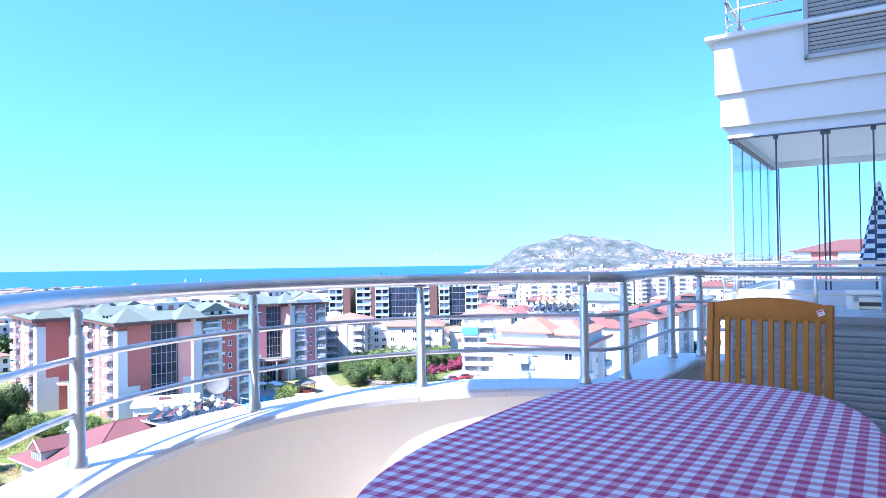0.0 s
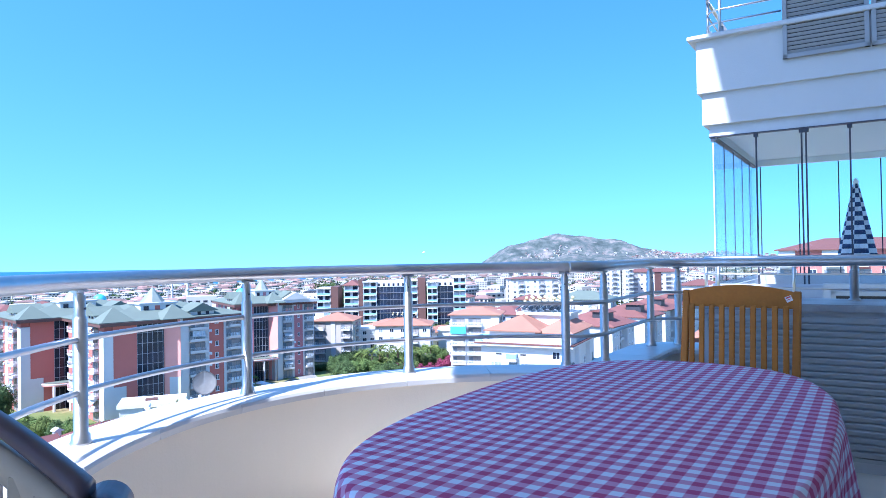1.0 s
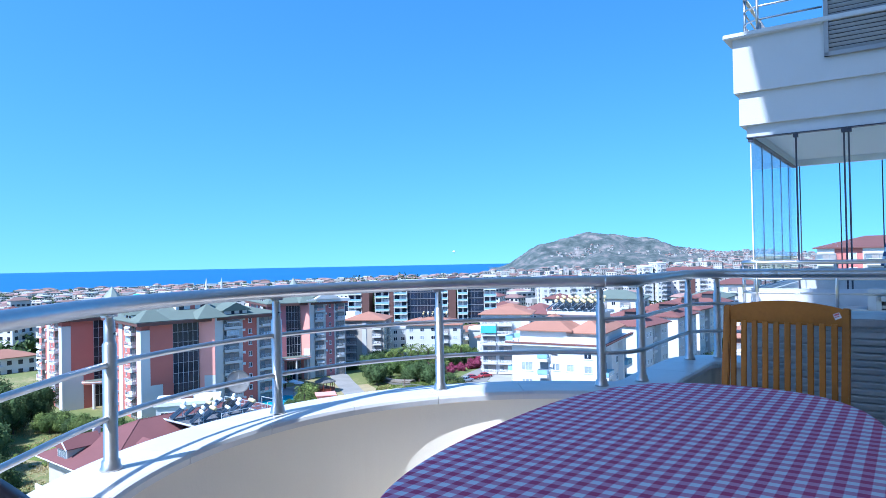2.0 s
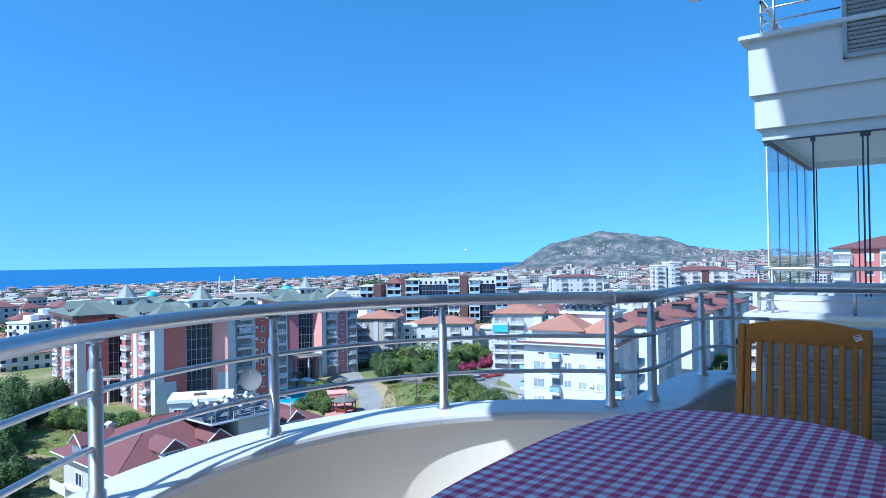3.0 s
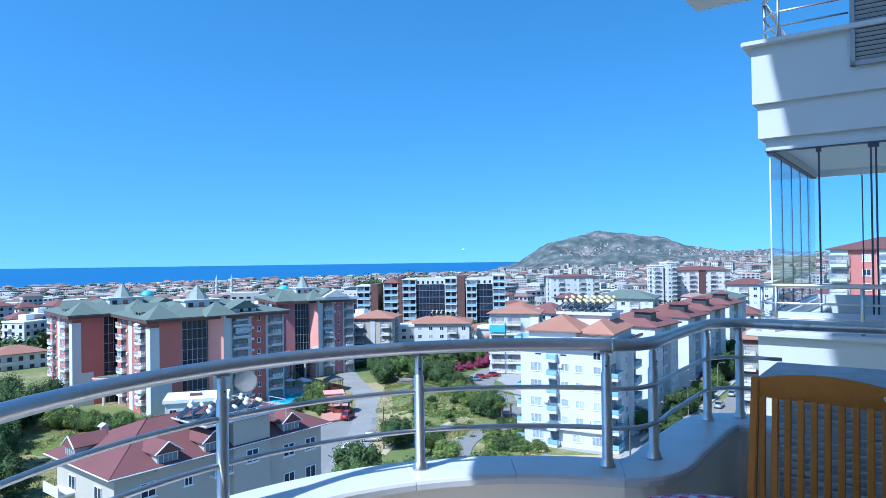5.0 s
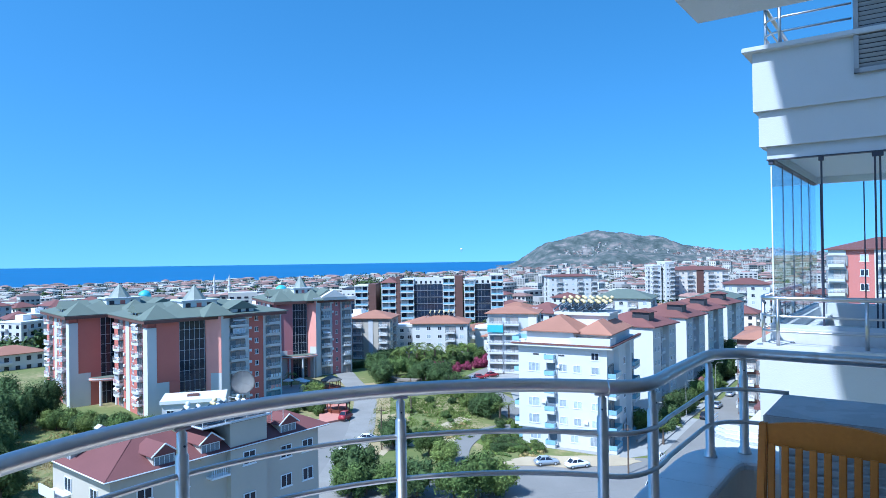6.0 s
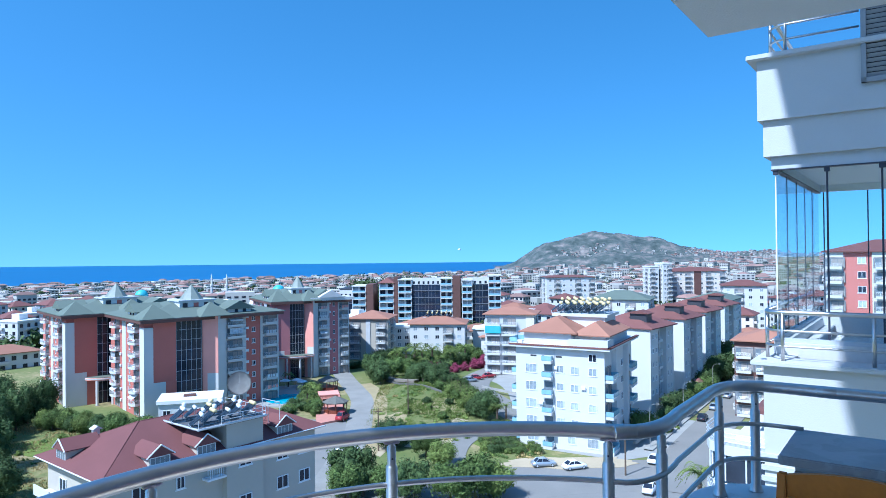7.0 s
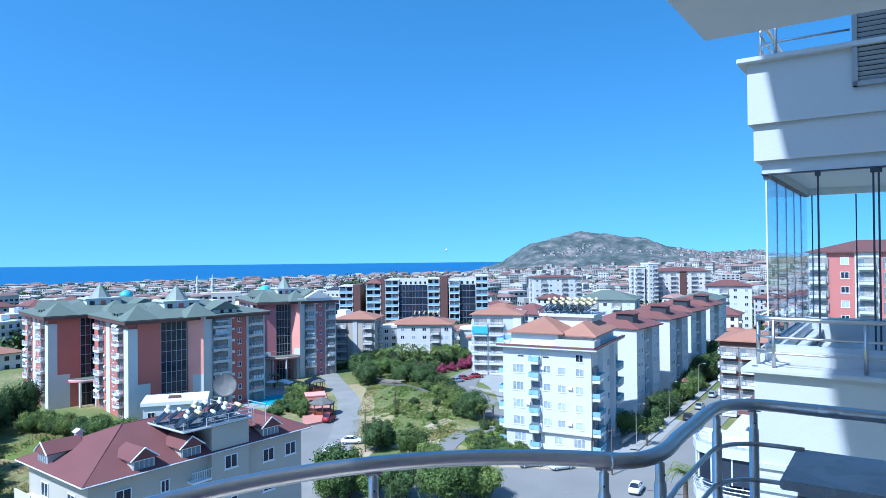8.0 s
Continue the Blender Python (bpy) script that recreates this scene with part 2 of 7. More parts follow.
def gingham():
    """Red and white checked cotton, 25 mm checks, from the cloth's own coordinates."""
    m = mat("gingham_cloth", (0.8, 0.8, 0.8), 0.9, scale=8, vary=0.04, bump=0.2, bump_scale=400)
    n, l, b = shader(m)
    uv, sep = n.new("ShaderNodeUVMap"), n.new("ShaderNodeSeparateXYZ")
    uv.uv_map = "cloth"
    l.new(uv.outputs["UV"], sep.inputs[0])
    bands = []
    for axis in "XY":
        a, f, g = n.new("ShaderNodeMath"), n.new("ShaderNodeMath"), n.new("ShaderNodeMapRange")
        a.operation, f.operation = "MULTIPLY", "PINGPONG"
        a.inputs[1].default_value, f.inputs[1].default_value = 1 / 0.046 * 2, 1.0
        l.new(sep.outputs[axis], a.inputs[0]), l.new(a.outputs[0], f.inputs[0]), l.new(f.outputs[0], g.inputs["Value"])
        g.inputs["From Min"].default_value, g.inputs["From Max"].default_value = 0.45, 0.55
        bands.append(g.outputs["Result"])
    total = n.new("ShaderNodeMath")
    total.operation = "ADD"
    l.new(bands[0], total.inputs[0]), l.new(bands[1], total.inputs[1])
    ramp, div = n.new("ShaderNodeValToRGB"), n.new("ShaderNodeMath")
    div.operation = "MULTIPLY"
    div.inputs[1].default_value = 0.5
    l.new(total.outputs[0], div.inputs[0]), l.new(div.outputs[0], ramp.inputs["Fac"])
    e = ramp.color_ramp.elements
    e[0].position, e[0].color = 0.0, (0.70, 0.74, 0.86, 1)
    e[1].position, e[1].color = 1.0, (0.42, 0.07, 0.19, 1)
    mid = e.new(0.5)
    mid.color = (0.56, 0.29, 0.46, 1)
    l.new(ramp.outputs["Color"], b.inputs["Base Color"])
    return m


GINGHAM = gingham()


def ground_material():
    """Dry grass, green grass and bare earth in patches."""
    m = mat("field", (0.2, 0.18, 0.1), 0.95, scale=0.1, bump=0.3, bump_scale=2)
    n, l, b = shader(m)
    co, a, c = n.new("ShaderNodeTexCoord"), n.new("ShaderNodeTexNoise"), n.new("ShaderNodeTexNoise")
    a.inputs["Scale"].default_value, a.inputs["Detail"].default_value = 0.045, 6
    c.inputs["Scale"].default_value, c.inputs["Detail"].default_value = 0.9, 4
    l.new(co.outputs["Object"], a.inputs["Vector"]), l.new(co.outputs["Object"], c.inputs["Vector"])
    s = n.new("ShaderNodeMath")
    s.operation = "MULTIPLY_ADD"
    s.inputs[1].default_value = 0.35
    l.new(c.outputs["Fac"], s.inputs[0]), l.new(a.outputs["Fac"], s.inputs[2])
    ramp = n.new("ShaderNodeValToRGB")
    e = ramp.color_ramp.elements
    e[0].position, e[0].color = 0.52, (0.115, 0.152, 0.04, 1)
    e[1].position, e[1].color = 0.90, (0.36, 0.29, 0.175, 1)
    e.new(0.70).color = (0.165, 0.175, 0.055, 1)
    e.new(0.80).color = (0.28, 0.235, 0.11, 1)
    l.new(s.outputs[0], ramp.inputs["Fac"]), l.new(ramp.outputs["Color"], b.inputs["Base Color"])
    return m


def sea_material():
    m = mat("sea", (0.016, 0.10, 0.25), 0.35, scale=0.002, vary=0.15, fine=0.2, bump_scale=0.02, spec=0.2)
    return m


def hill_material():
    """Pine scrub and pale limestone on a far hill."""
    m = mat("hill", (0.1, 0.1, 0.1), 0.95, scale=0.01)
    n, l, b = shader(m)
    co, a = n.new("ShaderNodeTexCoord"), n.new("ShaderNodeTexNoise")
    a.inputs["Scale"].default_value, a.inputs["Detail"].default_value, a.inputs["Roughness"].default_value = 0.02, 9, 0.7
    l.new(co.outputs["Object"], a.inputs["Vector"])
    ramp = n.new("ShaderNodeValToRGB")
    e = ramp.color_ramp.elements
    e[0].position, e[0].color = 0.40, (0.042, 0.060, 0.058, 1)
    e[1].position, e[1].color = 0.72, (0.27, 0.245, 0.232, 1)
    e.new(0.52).color = (0.088, 0.106, 0.104, 1)
    e.new(0.60).color = (0.17, 0.155, 0.148, 1)
    l.new(a.outputs["Fac"], ramp.inputs["Fac"]), l.new(ramp.outputs["Color"], b.inputs["Base Color"])
    return m


FIELD, SEA, HILL = ground_material(), sea_material(), hill_material()

# ---- building helpers ----
def bm_new():
    return bmesh.new()


def mesh_of(name, bm, material, smooth=False):
    me = bpy.data.meshes.new(name)
    bmesh.ops.recalc_face_normals(bm, faces=bm.faces)
    bm.to_mesh(me)
    bm.free()
    if smooth:
        for p in me.polygons:
            p.use_smooth = True
    me.materials.append(material)
    return me


def part(name, bm, material, parent=None, label="", smooth=False):
    """Links a bmesh, or a finished mesh, as one object under a thing or part."""
    me = bm if isinstance(bm, bpy.types.Mesh) else mesh_of(name, bm, material, smooth)
    ob = new(name, me)
    if parent:
        ob.parent = parent
    if label:
        ob["label"] = label
    return ob


def placed(name, me, parent, m):
    ob = new(name, me)
    ob.parent = parent
    ob.matrix_basis = m
    return ob


def thing(name, m, label, category, group="", kind=""):
    ob = new(name)
    ob.empty_display_size = 0.1
    ob.matrix_basis = m
    return tagged(ob, label, category, group, kind)


def quad_face(bm, pts):
    return bm.faces.new([bm.verts.new(p) for p in pts])


def box(bm, x0, y0, z0, x1, y1, z1, m=None):
    """A box, optionally turned by m."""
    vs = [Vector(p) for p in ((x0, y0, z0), (x1, y0, z0), (x1, y1, z0), (x0, y1, z0), (x0, y0, z1), (x1, y0, z1), (x1, y1, z1), (x0, y1, z1))]
    vs = [bm.verts.new(m @ v if m else v) for v in vs]
    fs = [bm.faces.new([vs[i] for i in f]) for f in ((3, 2, 1, 0), (4, 5, 6, 7), (0, 1, 5, 4), (1, 2, 6, 5), (2, 3, 7, 6), (3, 0, 4, 7))]
    return fs


def soft_box(bm, x0, y0, z0, x1, y1, z1, r=0.004, seg=2, m=None):
    one = bm_new()
    box(one, x0, y0, z0, x1, y1, z1, m)
    bmesh.ops.bevel(one, geom=one.edges[:], offset=r, segments=seg, affect="EDGES")
    tmp = bpy.data.meshes.new("tmp")
    one.to_mesh(tmp)
    one.free()
    bm.from_mesh(tmp)
    bpy.data.meshes.remove(tmp)


def prism(bm, poly, z0, z1):
    lo, hi = [bm.verts.new((x, y, z0)) for x, y in poly], [bm.verts.new((x, y, z1)) for x, y in poly]
    n = len(poly)
    for i in range(n):
        bm.faces.new((lo[i], lo[(i + 1) % n], hi[(i + 1) % n], hi[i]))
    bm.faces.new(lo[::-1]), bm.faces.new(hi)


def tube(bm, pts, r, seg=12, radii=None):
    """A round bar along points, closed at both ends."""
    pts = [Vector(p) for p in pts]
    rings = []
    for i, p in enumerate(pts):
        d = (pts[min(i + 1, len(pts) - 1)] - pts[max(i - 1, 0)]).normalized()
        side = d.cross(Vector((0, 0, 1))) if abs(d.z) < 0.95 else d.cross(Vector((0, 1, 0)))
        side.normalize()
        up = side.cross(d)
        k = radii[i] if radii else r
        rings.append([bm.verts.new(p + (side * math.cos(a) + up * math.sin(a)) * k) for a in (2 * math.pi * j / seg for j in range(seg))])
    for a, b in zip(rings, rings[1:]):
        for j in range(seg):
            bm.faces.new((a[j], a[(j + 1) % seg], b[(j + 1) % seg], b[j]))
    bm.faces.new(rings[0][::-1]), bm.faces.new(rings[-1])


def hip(bm, x0, y0, x1, y1, z, h, over=0.8, thick=0.25):
    """A hipped roof with a fascia all round."""
    x0, y0, x1, y1 = x0 - over, y0 - over, x1 + over, y1 + over
    w, d = x1 - x0, y1 - y0
    if w >= d:
        ridge = [(x0 + d / 2, (y0 + y1) / 2, z + thick + h), (x1 - d / 2, (y0 + y1) / 2, z + thick + h)]
    else:
        ridge = [((x0 + x1) / 2, y0 + w / 2, z + thick + h), ((x0 + x1) / 2, y1 - w / 2, z + thick + h)]
    lo = [bm.verts.new(p) for p in ((x0, y0, z), (x1, y0, z), (x1, y1, z), (x0, y1, z))]
    hi = [bm.verts.new(p) for p in ((x0, y0, z + thick), (x1, y0, z + thick), (x1, y1, z + thick), (x0, y1, z + thick))]
    a, b = [bm.verts.new(p) for p in ridge]
    bm.faces.new(lo[::-1])
    for i in range(4):
        bm.faces.new((lo[i], lo[(i + 1) % 4], hi[(i + 1) % 4], hi[i]))
    if w >= d:
        for f in ((hi[0], hi[1], b, a), (hi[1], hi[2], b), (hi[2], hi[3], a, b), (hi[3], hi[0], a)):
            bm.faces.new(f)
    else:
        for f in ((hi[0], hi[1], a), (hi[1], hi[2], b, a), (hi[2], hi[3], b), (hi[3], hi[0], a, b)):
            bm.faces.new(f)


def gable(bm, x0, y0, x1, y1, z, h, over=0.3, thick=0.15):
    """A ridge roof along y, with a solid underside."""
    xm = (x0 + x1) / 2
    a = [(x0 - over, z), (x1 + over, z), (x1 + over, z + thick), (xm, z + h + thick), (x0 - over, z + thick)]
    lo, hi = [bm.verts.new((x, y0 - over, zz)) for x, zz in a], [bm.verts.new((x, y1, zz)) for x, zz in a]
    for i in range(5):
        bm.faces.new((lo[i], lo[(i + 1) % 5], hi[(i + 1) % 5], hi[i]))
    bm.faces.new(lo[::-1]), bm.faces.new(hi)


def at(x, y, z=0.0, turn=0.0):
    return pose(x, y, z, 0, 0, turn)


# the balcony's own axes: U runs along the house front, V points out to the town
TURN = -36.0
U = Vector((math.cos(radians(TURN)), math.sin(radians(TURN)), 0))
V = Vector((-U.y, U.x, 0))


def uv(u, v, z=0.0):
    return U * u + V * v + Vector((0, 0, z))

# ---- the balcony ----
FLOOR_Z, PARAPET_Z, RAIL_Z, CEILING_Z = -0.08, 0.50, 1.022, 2.79
ARC_C, ARC_R = Vector((0.955, 2.05, 0)), 1.496


def arc_point(deg, r=ARC_R, z=0.0):
    a = radians(deg)
    return Vector((ARC_C.x + r * math.cos(a), ARC_C.y + r * math.sin(a), z))


def corner(p, q, r, n=7):
    """Points of a rounded corner at q-like vertex: p is (before, vertex, after)."""
    a, v, b = p, q, r
    return [a.lerp(v, t).lerp(v.lerp(b, t), t) for t in (i / n for i in range(n + 1))]


# the parapet's centre line, from behind the camera round the bow to the corner by the house
LINE = [Vector((-0.541, -1.6 + 0.2 * i, 0)) for i in range(18)]
LINE += [arc_point(180 - 3.0 * i) for i in range(36)]
LINE += corner(arc_point(72), Vector((1.555, 3.46, 0)), uv(-0.812, 4.02))
LINE += [uv(-0.812, 4.02 + 0.1 * i) for i in range(1, 6)]
LINE += corner(uv(-0.812, 4.56), uv(-0.812, 4.84), uv(-0.56, 4.84))
PARAPET_END = len(LINE)
LINE += [uv(-0.46 + 0.1 * i, 4.84) for i in range(30)]


def normals(line):
    out = []
    for i in range(len(line)):
        d = (line[min(i + 1, len(line) - 1)] - line[max(i - 1, 0)]).normalized()
        out.append(Vector((-d.y, d.x, 0)))
    return out


NORM = normals(LINE)


def swept(bm, i0, i1, profile, gap=0.0):
    """Sweeps a closed profile of (outward, z) along the parapet's line from index i0 to i1."""
    rings = []
    for i in range(i0, i1 + 1):
        p = LINE[i].copy()
        if gap and i == i0:
            p = p.lerp(LINE[i + 1], gap)
        if gap and i == i1:
            p = p.lerp(LINE[i - 1], gap)
        rings.append([bm.verts.new(p + NORM[i] * o + Vector((0, 0, z))) for o, z in profile])
    n = len(profile)
    for a, b in zip(rings, rings[1:]):
        for j in range(n):
            bm.faces.new((a[j], a[(j + 1) % n], b[(j + 1) % n], b[j]))
    bm.faces.new(rings[0][::-1]), bm.faces.new(rings[-1])


bm = bm_new()
swept(bm, 0, PARAPET_END + 2, [(-0.10, FLOOR_Z), (0.10, FLOOR_Z), (0.10, 0.46), (-0.10, 0.46)])
parapet = tagged(part("parapet_wall", bm, PLASTER_CREAM), "beige rendered curved balcony parapet under white marble", "parapet", kind="structure")

# floor plate and ceiling plate share the balcony's outline
OUTLINE = [p + n * 0.125 for p, n in zip(LINE[:PARAPET_END + 29], NORM)]
outline_xy = [(p.x, p.y) for p in OUTLINE] + [tuple(uv(2.5, -4.2)[:2]), (-0.666, -3.2)]
bm = bm_new()
prism(bm, outline_xy, FLOOR_Z - 0.22, FLOOR_Z)
tagged(part("floor", bm, FLOOR_TILE), "beige tiled balcony floor in shade", "floor", kind="structure")
bm = bm_new()
ceiling_xy = [(-1.35, -3.2), (-1.35, 1.0), (-0.68, 1.3)] + [tuple(arc_point(d, ARC_R + 0.125)[:2]) for d in range(176, 82, -4)]
ceiling_xy += [tuple(uv(*q)[:2]) for q in ((-0.93, 3.62), (-0.866, 3.95), (-0.866, 4.82), (2.5, 4.82), (2.5, -4.2))]
prism(bm, ceiling_xy, CEILING_Z, CEILING_Z + 0.24)
tagged(part("ceiling", bm, SOFFIT), "white painted soffit of the balcony above", "ceiling", kind="structure")
bm = bm_new()
swept(bm, 0, len(LINE) - 1, [(-0.30, CEILING_Z + 0.24), (-0.16, CEILING_Z + 0.24), (-0.16, CEILING_Z + 0.80), (-0.30, CEILING_Z + 0.80)])
tagged(part("parapet_above", bm, PLASTER), "white parapet of the balcony above", "parapet", kind="structure")

# house: wall beside the balcony and storeys above
bm = bm_new()
M_UV = pose(0, 0, 0, 0, 0, TURN)
box(bm, 2.5, -4.2, FLOOR_Z - 0.22, 2.75, 9.75, 10.2, M_UV)
tagged(part("wall_house", bm, PLASTER), "white rendered house wall beside the balcony", "wall", kind="structure")
bm = bm_new()
box(bm, -1.2, -4.45, FLOOR_Z - 0.22, 2.5, -4.2, CEILING_Z, M_UV)
tagged(part("wall_back", bm, PLASTER), "white rendered wall behind the balcony", "wall", kind="structure")
# unseen plate high overhead, added only to cast shade on the neighbouring wing
bm = bm_new()
box(bm, -2.53, 0.4, 10.2, 2.75, 4.86, 10.5, M_UV)
tagged(part("shade_plate", bm, PLASTER), "unseen white plate added overhead to cast shade on the neighbouring wing", "roof", kind="structure")


# ---- railing ----
def railing():
    rail = thing("balcony_railing", at(0, 0), "polished stainless steel railing on the curved marble parapet", "railing")
    bm = bm_new()
    tube(bm, [p + Vector((0, 0, RAIL_Z)) for p in LINE], 0.028, 16)
    part("handrail", bm, STEEL, rail, smooth=True)
    for i in (54, PARAPET_END + 1):
        bm = bm_new()
        a, b = LINE[i], LINE[i + 1]
        d = (b - a).normalized() * 0.004
        tube(bm, [a + d * k + Vector((0, 0, RAIL_Z)) for k in (-10, -9.5, 9.5, 10)], 0.0284, 16, [0.0279, 0.0284, 0.0284, 0.0279])
        part("sleeve", bm, STEEL, rail, smooth=True)
    stop = PARAPET_END + 1
    for z in (0.665, 0.835):
        bm = bm_new()
        tube(bm, [p + Vector((0, 0, z)) for p in LINE[:stop]], 0.0105, 10)
        part("mid_rail", bm, STEEL, rail, smooth=True)
    # posts: flange, lower tube, upper neck, saddle under the handrail
    prof = [(0.0, 0.034), (0.006, 0.034), (0.012, 0.030), (0.030, 0.028), (0.034, 0.0225), (0.40, 0.0225), (0.405, 0.019), (0.412, 0.0175), (0.475, 0.0175), (0.480, 0.012), (0.500, 0.012)]
    bm = bm_new()
    tube(bm, [(0, 0, z) for z, r in prof], 0.02, 16, [r for z, r in prof])
    body = mesh_of("post", bm, STEEL, True)
    bm = bm_new()
    soft_box(bm, -0.030, -0.013, 0.486, 0.030, 0.013, 0.496, 0.003)
    saddle = mesh_of("saddle", bm, STEEL)
    bm = bm_new()
    tube(bm, [(0, 0.0, 0.434), (0, -0.0195, 0.434)], 0.004, 8)
    screw = mesh_of("screw", bm, DARK_ALU)
    spots = [Vector((-0.52, 0.55, 0)), Vector((-0.54, 1.42, 0)), arc_point(170.2), arc_point(138), arc_point(105.7), arc_point(74.3), Vector((1.594, 3.592, 0)), uv(-0.806, 4.68), uv(-0.673, 4.838)]
    for p in spots:
        i = min(range(len(LINE)), key=lambda k: (LINE[k] - p).length)
        turn = math.degrees(math.atan2(NORM[i].y, NORM[i].x)) - 90
        post = placed("post", body, rail, at(p.x, p.y, PARAPET_Z, turn))
        placed("saddle", saddle, post, Matrix())
        placed("screw", screw, post, Matrix())
    p = uv(0.30, 4.84)
    short = placed("post", body, rail, at(p.x, p.y, 0.80, TURN) @ Matrix.Diagonal((1, 1, 0.42, 1)))
    return rail


railing()


# ---- raised parapet with slatted front ----
def raised_parapet():
    t = thing("raised_parapet", pose(0, 0, 0, 0, 0, TURN), "white raised parapet with a marble top and grey slatted front", "parapet", kind="structure")
    bm = bm_new()
    box(bm, -0.45, 4.50, FLOOR_Z, 2.5, 4.93, 0.76)
    part("wall", bm, PLASTER, t)
    bm = bm_new()
    soft_box(bm, -0.51, 4.445, 0.76, 2.5, 4.985, 0.80, 0.006)
    part("top_slab", bm, MARBLE_GREY, t, "grey-white marble top slab")
    bm = bm_new()
    box(bm, -0.43, 4.478, -0.02, 2.5, 4.498, 0.0)
    box(bm, -0.43, 4.478, 0.70, 2.5, 4.498, 0.73)
    box(bm, -0.45, 4.478, -0.02, -0.42, 4.498, 0.73)
    part("slat_frame", bm, SLAT, t)
    bm = bm_new()
    soft_box(bm, -0.42, -0.006, -0.0165, 2.49, 0.006, 0.0165, 0.004, 1, pose(0, 0, 0, 24, 0, 0))
    slat = mesh_of("slat", bm, SLAT)
    for i in range(19):
        placed("slat", slat, t, at(0, 4.482, 0.020 + i * 0.0365))
    return t


raised_parapet()


# ---- the neighbouring wing ----
def neighbour():
    t = thing("neighbour_wing", pose(0, 0, 0, 0, 0, TURN), "white rendered wing of the apartment house with glazed balcony", "building", kind="structure")
    bm = bm_new()
    box(bm, -1.55, 9.82, 3.22, 2.5, 14.0, 3.92)
    box(bm, -1.50, 9.88, 2.80, 2.5, 14.0, 3.22)
    part("upper_parapet", bm, PLASTER, t)
    bm = bm_new()
    soft_box(bm, -1.65, 9.72, 3.92, 2.5, 14.1, 3.98, 0.01)
    part("coping", bm, PLASTER, t)
    bm = bm_new()
    box(bm, -1.44, 9.36, -13.0, -0.10, 9.62, 0.43)
    box(bm, -1.44, 9.62, -13.0, -1.24, 14.0, 0.43)
    part("lower_wall", bm, PLASTER, t)
    bm = bm_new()
    soft_box(bm, -1.56, 9.27, 0.43, -0.10, 9.70, 0.485, 0.01)
    soft_box(bm, -1.56, 9.70, 0.43, -1.16, 14.0, 0.485, 0.01)
    part("lower_coping", bm, PLASTER, t)
    bm = bm_new()
    box(bm, -1.20, 9.66, 0.10, 2.5, 14.0, 0.30)
    part("terrace_floor", bm, MARBLE, t)
    bm = bm_new()
    box(bm, -0.10, 9.40, -13.0, 2.5, 9.62, 0.70)
    part("front_wall", bm, PLASTER, t)
    bm = bm_new()
    box(bm, -1.42, 9.93, 0.30, 2.5, 10.07, 0.62)
    box(bm, -1.42, 10.07, 0.30, -1.30, 13.6, 0.62)
    part("glazing_kerb", bm, MARBLE, t)
    bm = bm_new()
    for i in range(5):
        box(bm, -1.47, 9.33, -0.60 - 0.12 * i, -0.10, 9.36, -0.545 - 0.12 * i)
    part("moulding", bm, PLASTER, t, "white horizontal mouldings")
    bm = bm_new()
    soft_box(bm, -1.02, 9.20, -1.35, -0.42, 9.36, -1.05, 0.02, 1)
    part("blind_box", bm, DARK_ALU, t, "dark blind box under the mouldings")
    bm = bm_new()
    box(bm, -0.98, 9.34, -2.6, -0.46, 9.362, -1.35)
    lw = part("lower_window", bm, ALU, t)
    bm = bm_new()
    box(bm, -0.93, 9.335, -2.55, -0.74, 9.342, -1.40)
    box(bm, -0.70, 9.335, -2.55, -0.51, 9.342, -1.40)
    part("pane", bm, GLASS_DARK, lw)
    # frameless glazing: tracks, panes with dark seals
    bm = bm_new()
    for z, h in ((0.62, 0.05), (2.655, 0.145)):
        box(bm, -1.43, 9.965, z, 2.5, 10.035, z + h)
        box(bm, -1.43, 10.035, z, -1.36, 14.0, z + h)
    part("track", bm, TRACK, t)
    bm = bm_new()
    box(bm, 0.004, -0.004, 0.67, 0.505, 0.004, 2.655)
    pane = mesh_of("pane", bm, GLASS)
    bm = bm_new()
    box(bm, -0.010, -0.012, 0.67, 0.010, 0.012, 2.655)
    seal = mesh_of("seal", bm, DARK_ALU)
    bm = bm_new()
    soft_box(bm, -0.028, -0.02, 2.59, 0.028, 0.02, 2.652, 0.004, 1)
    clip = mesh_of("clip", bm, DARK_ALU)
    for i in range(7):
        u = -1.385 + 0.526 * i
        p = placed("pane", pane, t, at(u, 10.0))
        p.visible_shadow = False
        if i:
            placed("seal", seal, t, at(u, 10.0))
            placed("clip", clip, t, at(u, 9.992))
        if i == 2:
            placed("seal", seal, t, at(u + 0.05, 10.0))
            placed("clip", clip, t, at(u + 0.055, 9.992))
    for i in range(5):
        v = 10.0 + 0.80 * i
        p = placed("pane", pane, t, at(-1.39, v, 0, 90) @ Matrix.Diagonal((1.57, 1, 1, 1)))
        p.visible_shadow = False
        if i:
            placed("seal", seal, t, at(-1.39, v, 0, 90) @ Matrix.Diagonal((0.45, 0.45, 1, 1)))
    placed("clip", clip, t, at(-1.39, 9.992))
    bm = bm_new()
    box(bm, -1.398, 9.992, 0.67, -1.384, 10.006, 2.655)
    part("corner_edge", bm, ALU, t, "pale polished glass edge")
    bm = bm_new()
    box(bm, -1.436, 9.955, 2.640, 2.5, 10.04, 2.654)
    box(bm, -1.436, 10.04, 2.640, -1.355, 14.0, 2.654)
    part("track_seal", bm, DARK_ALU, t, "dark seal under the glazing track")
    bm = bm_new()
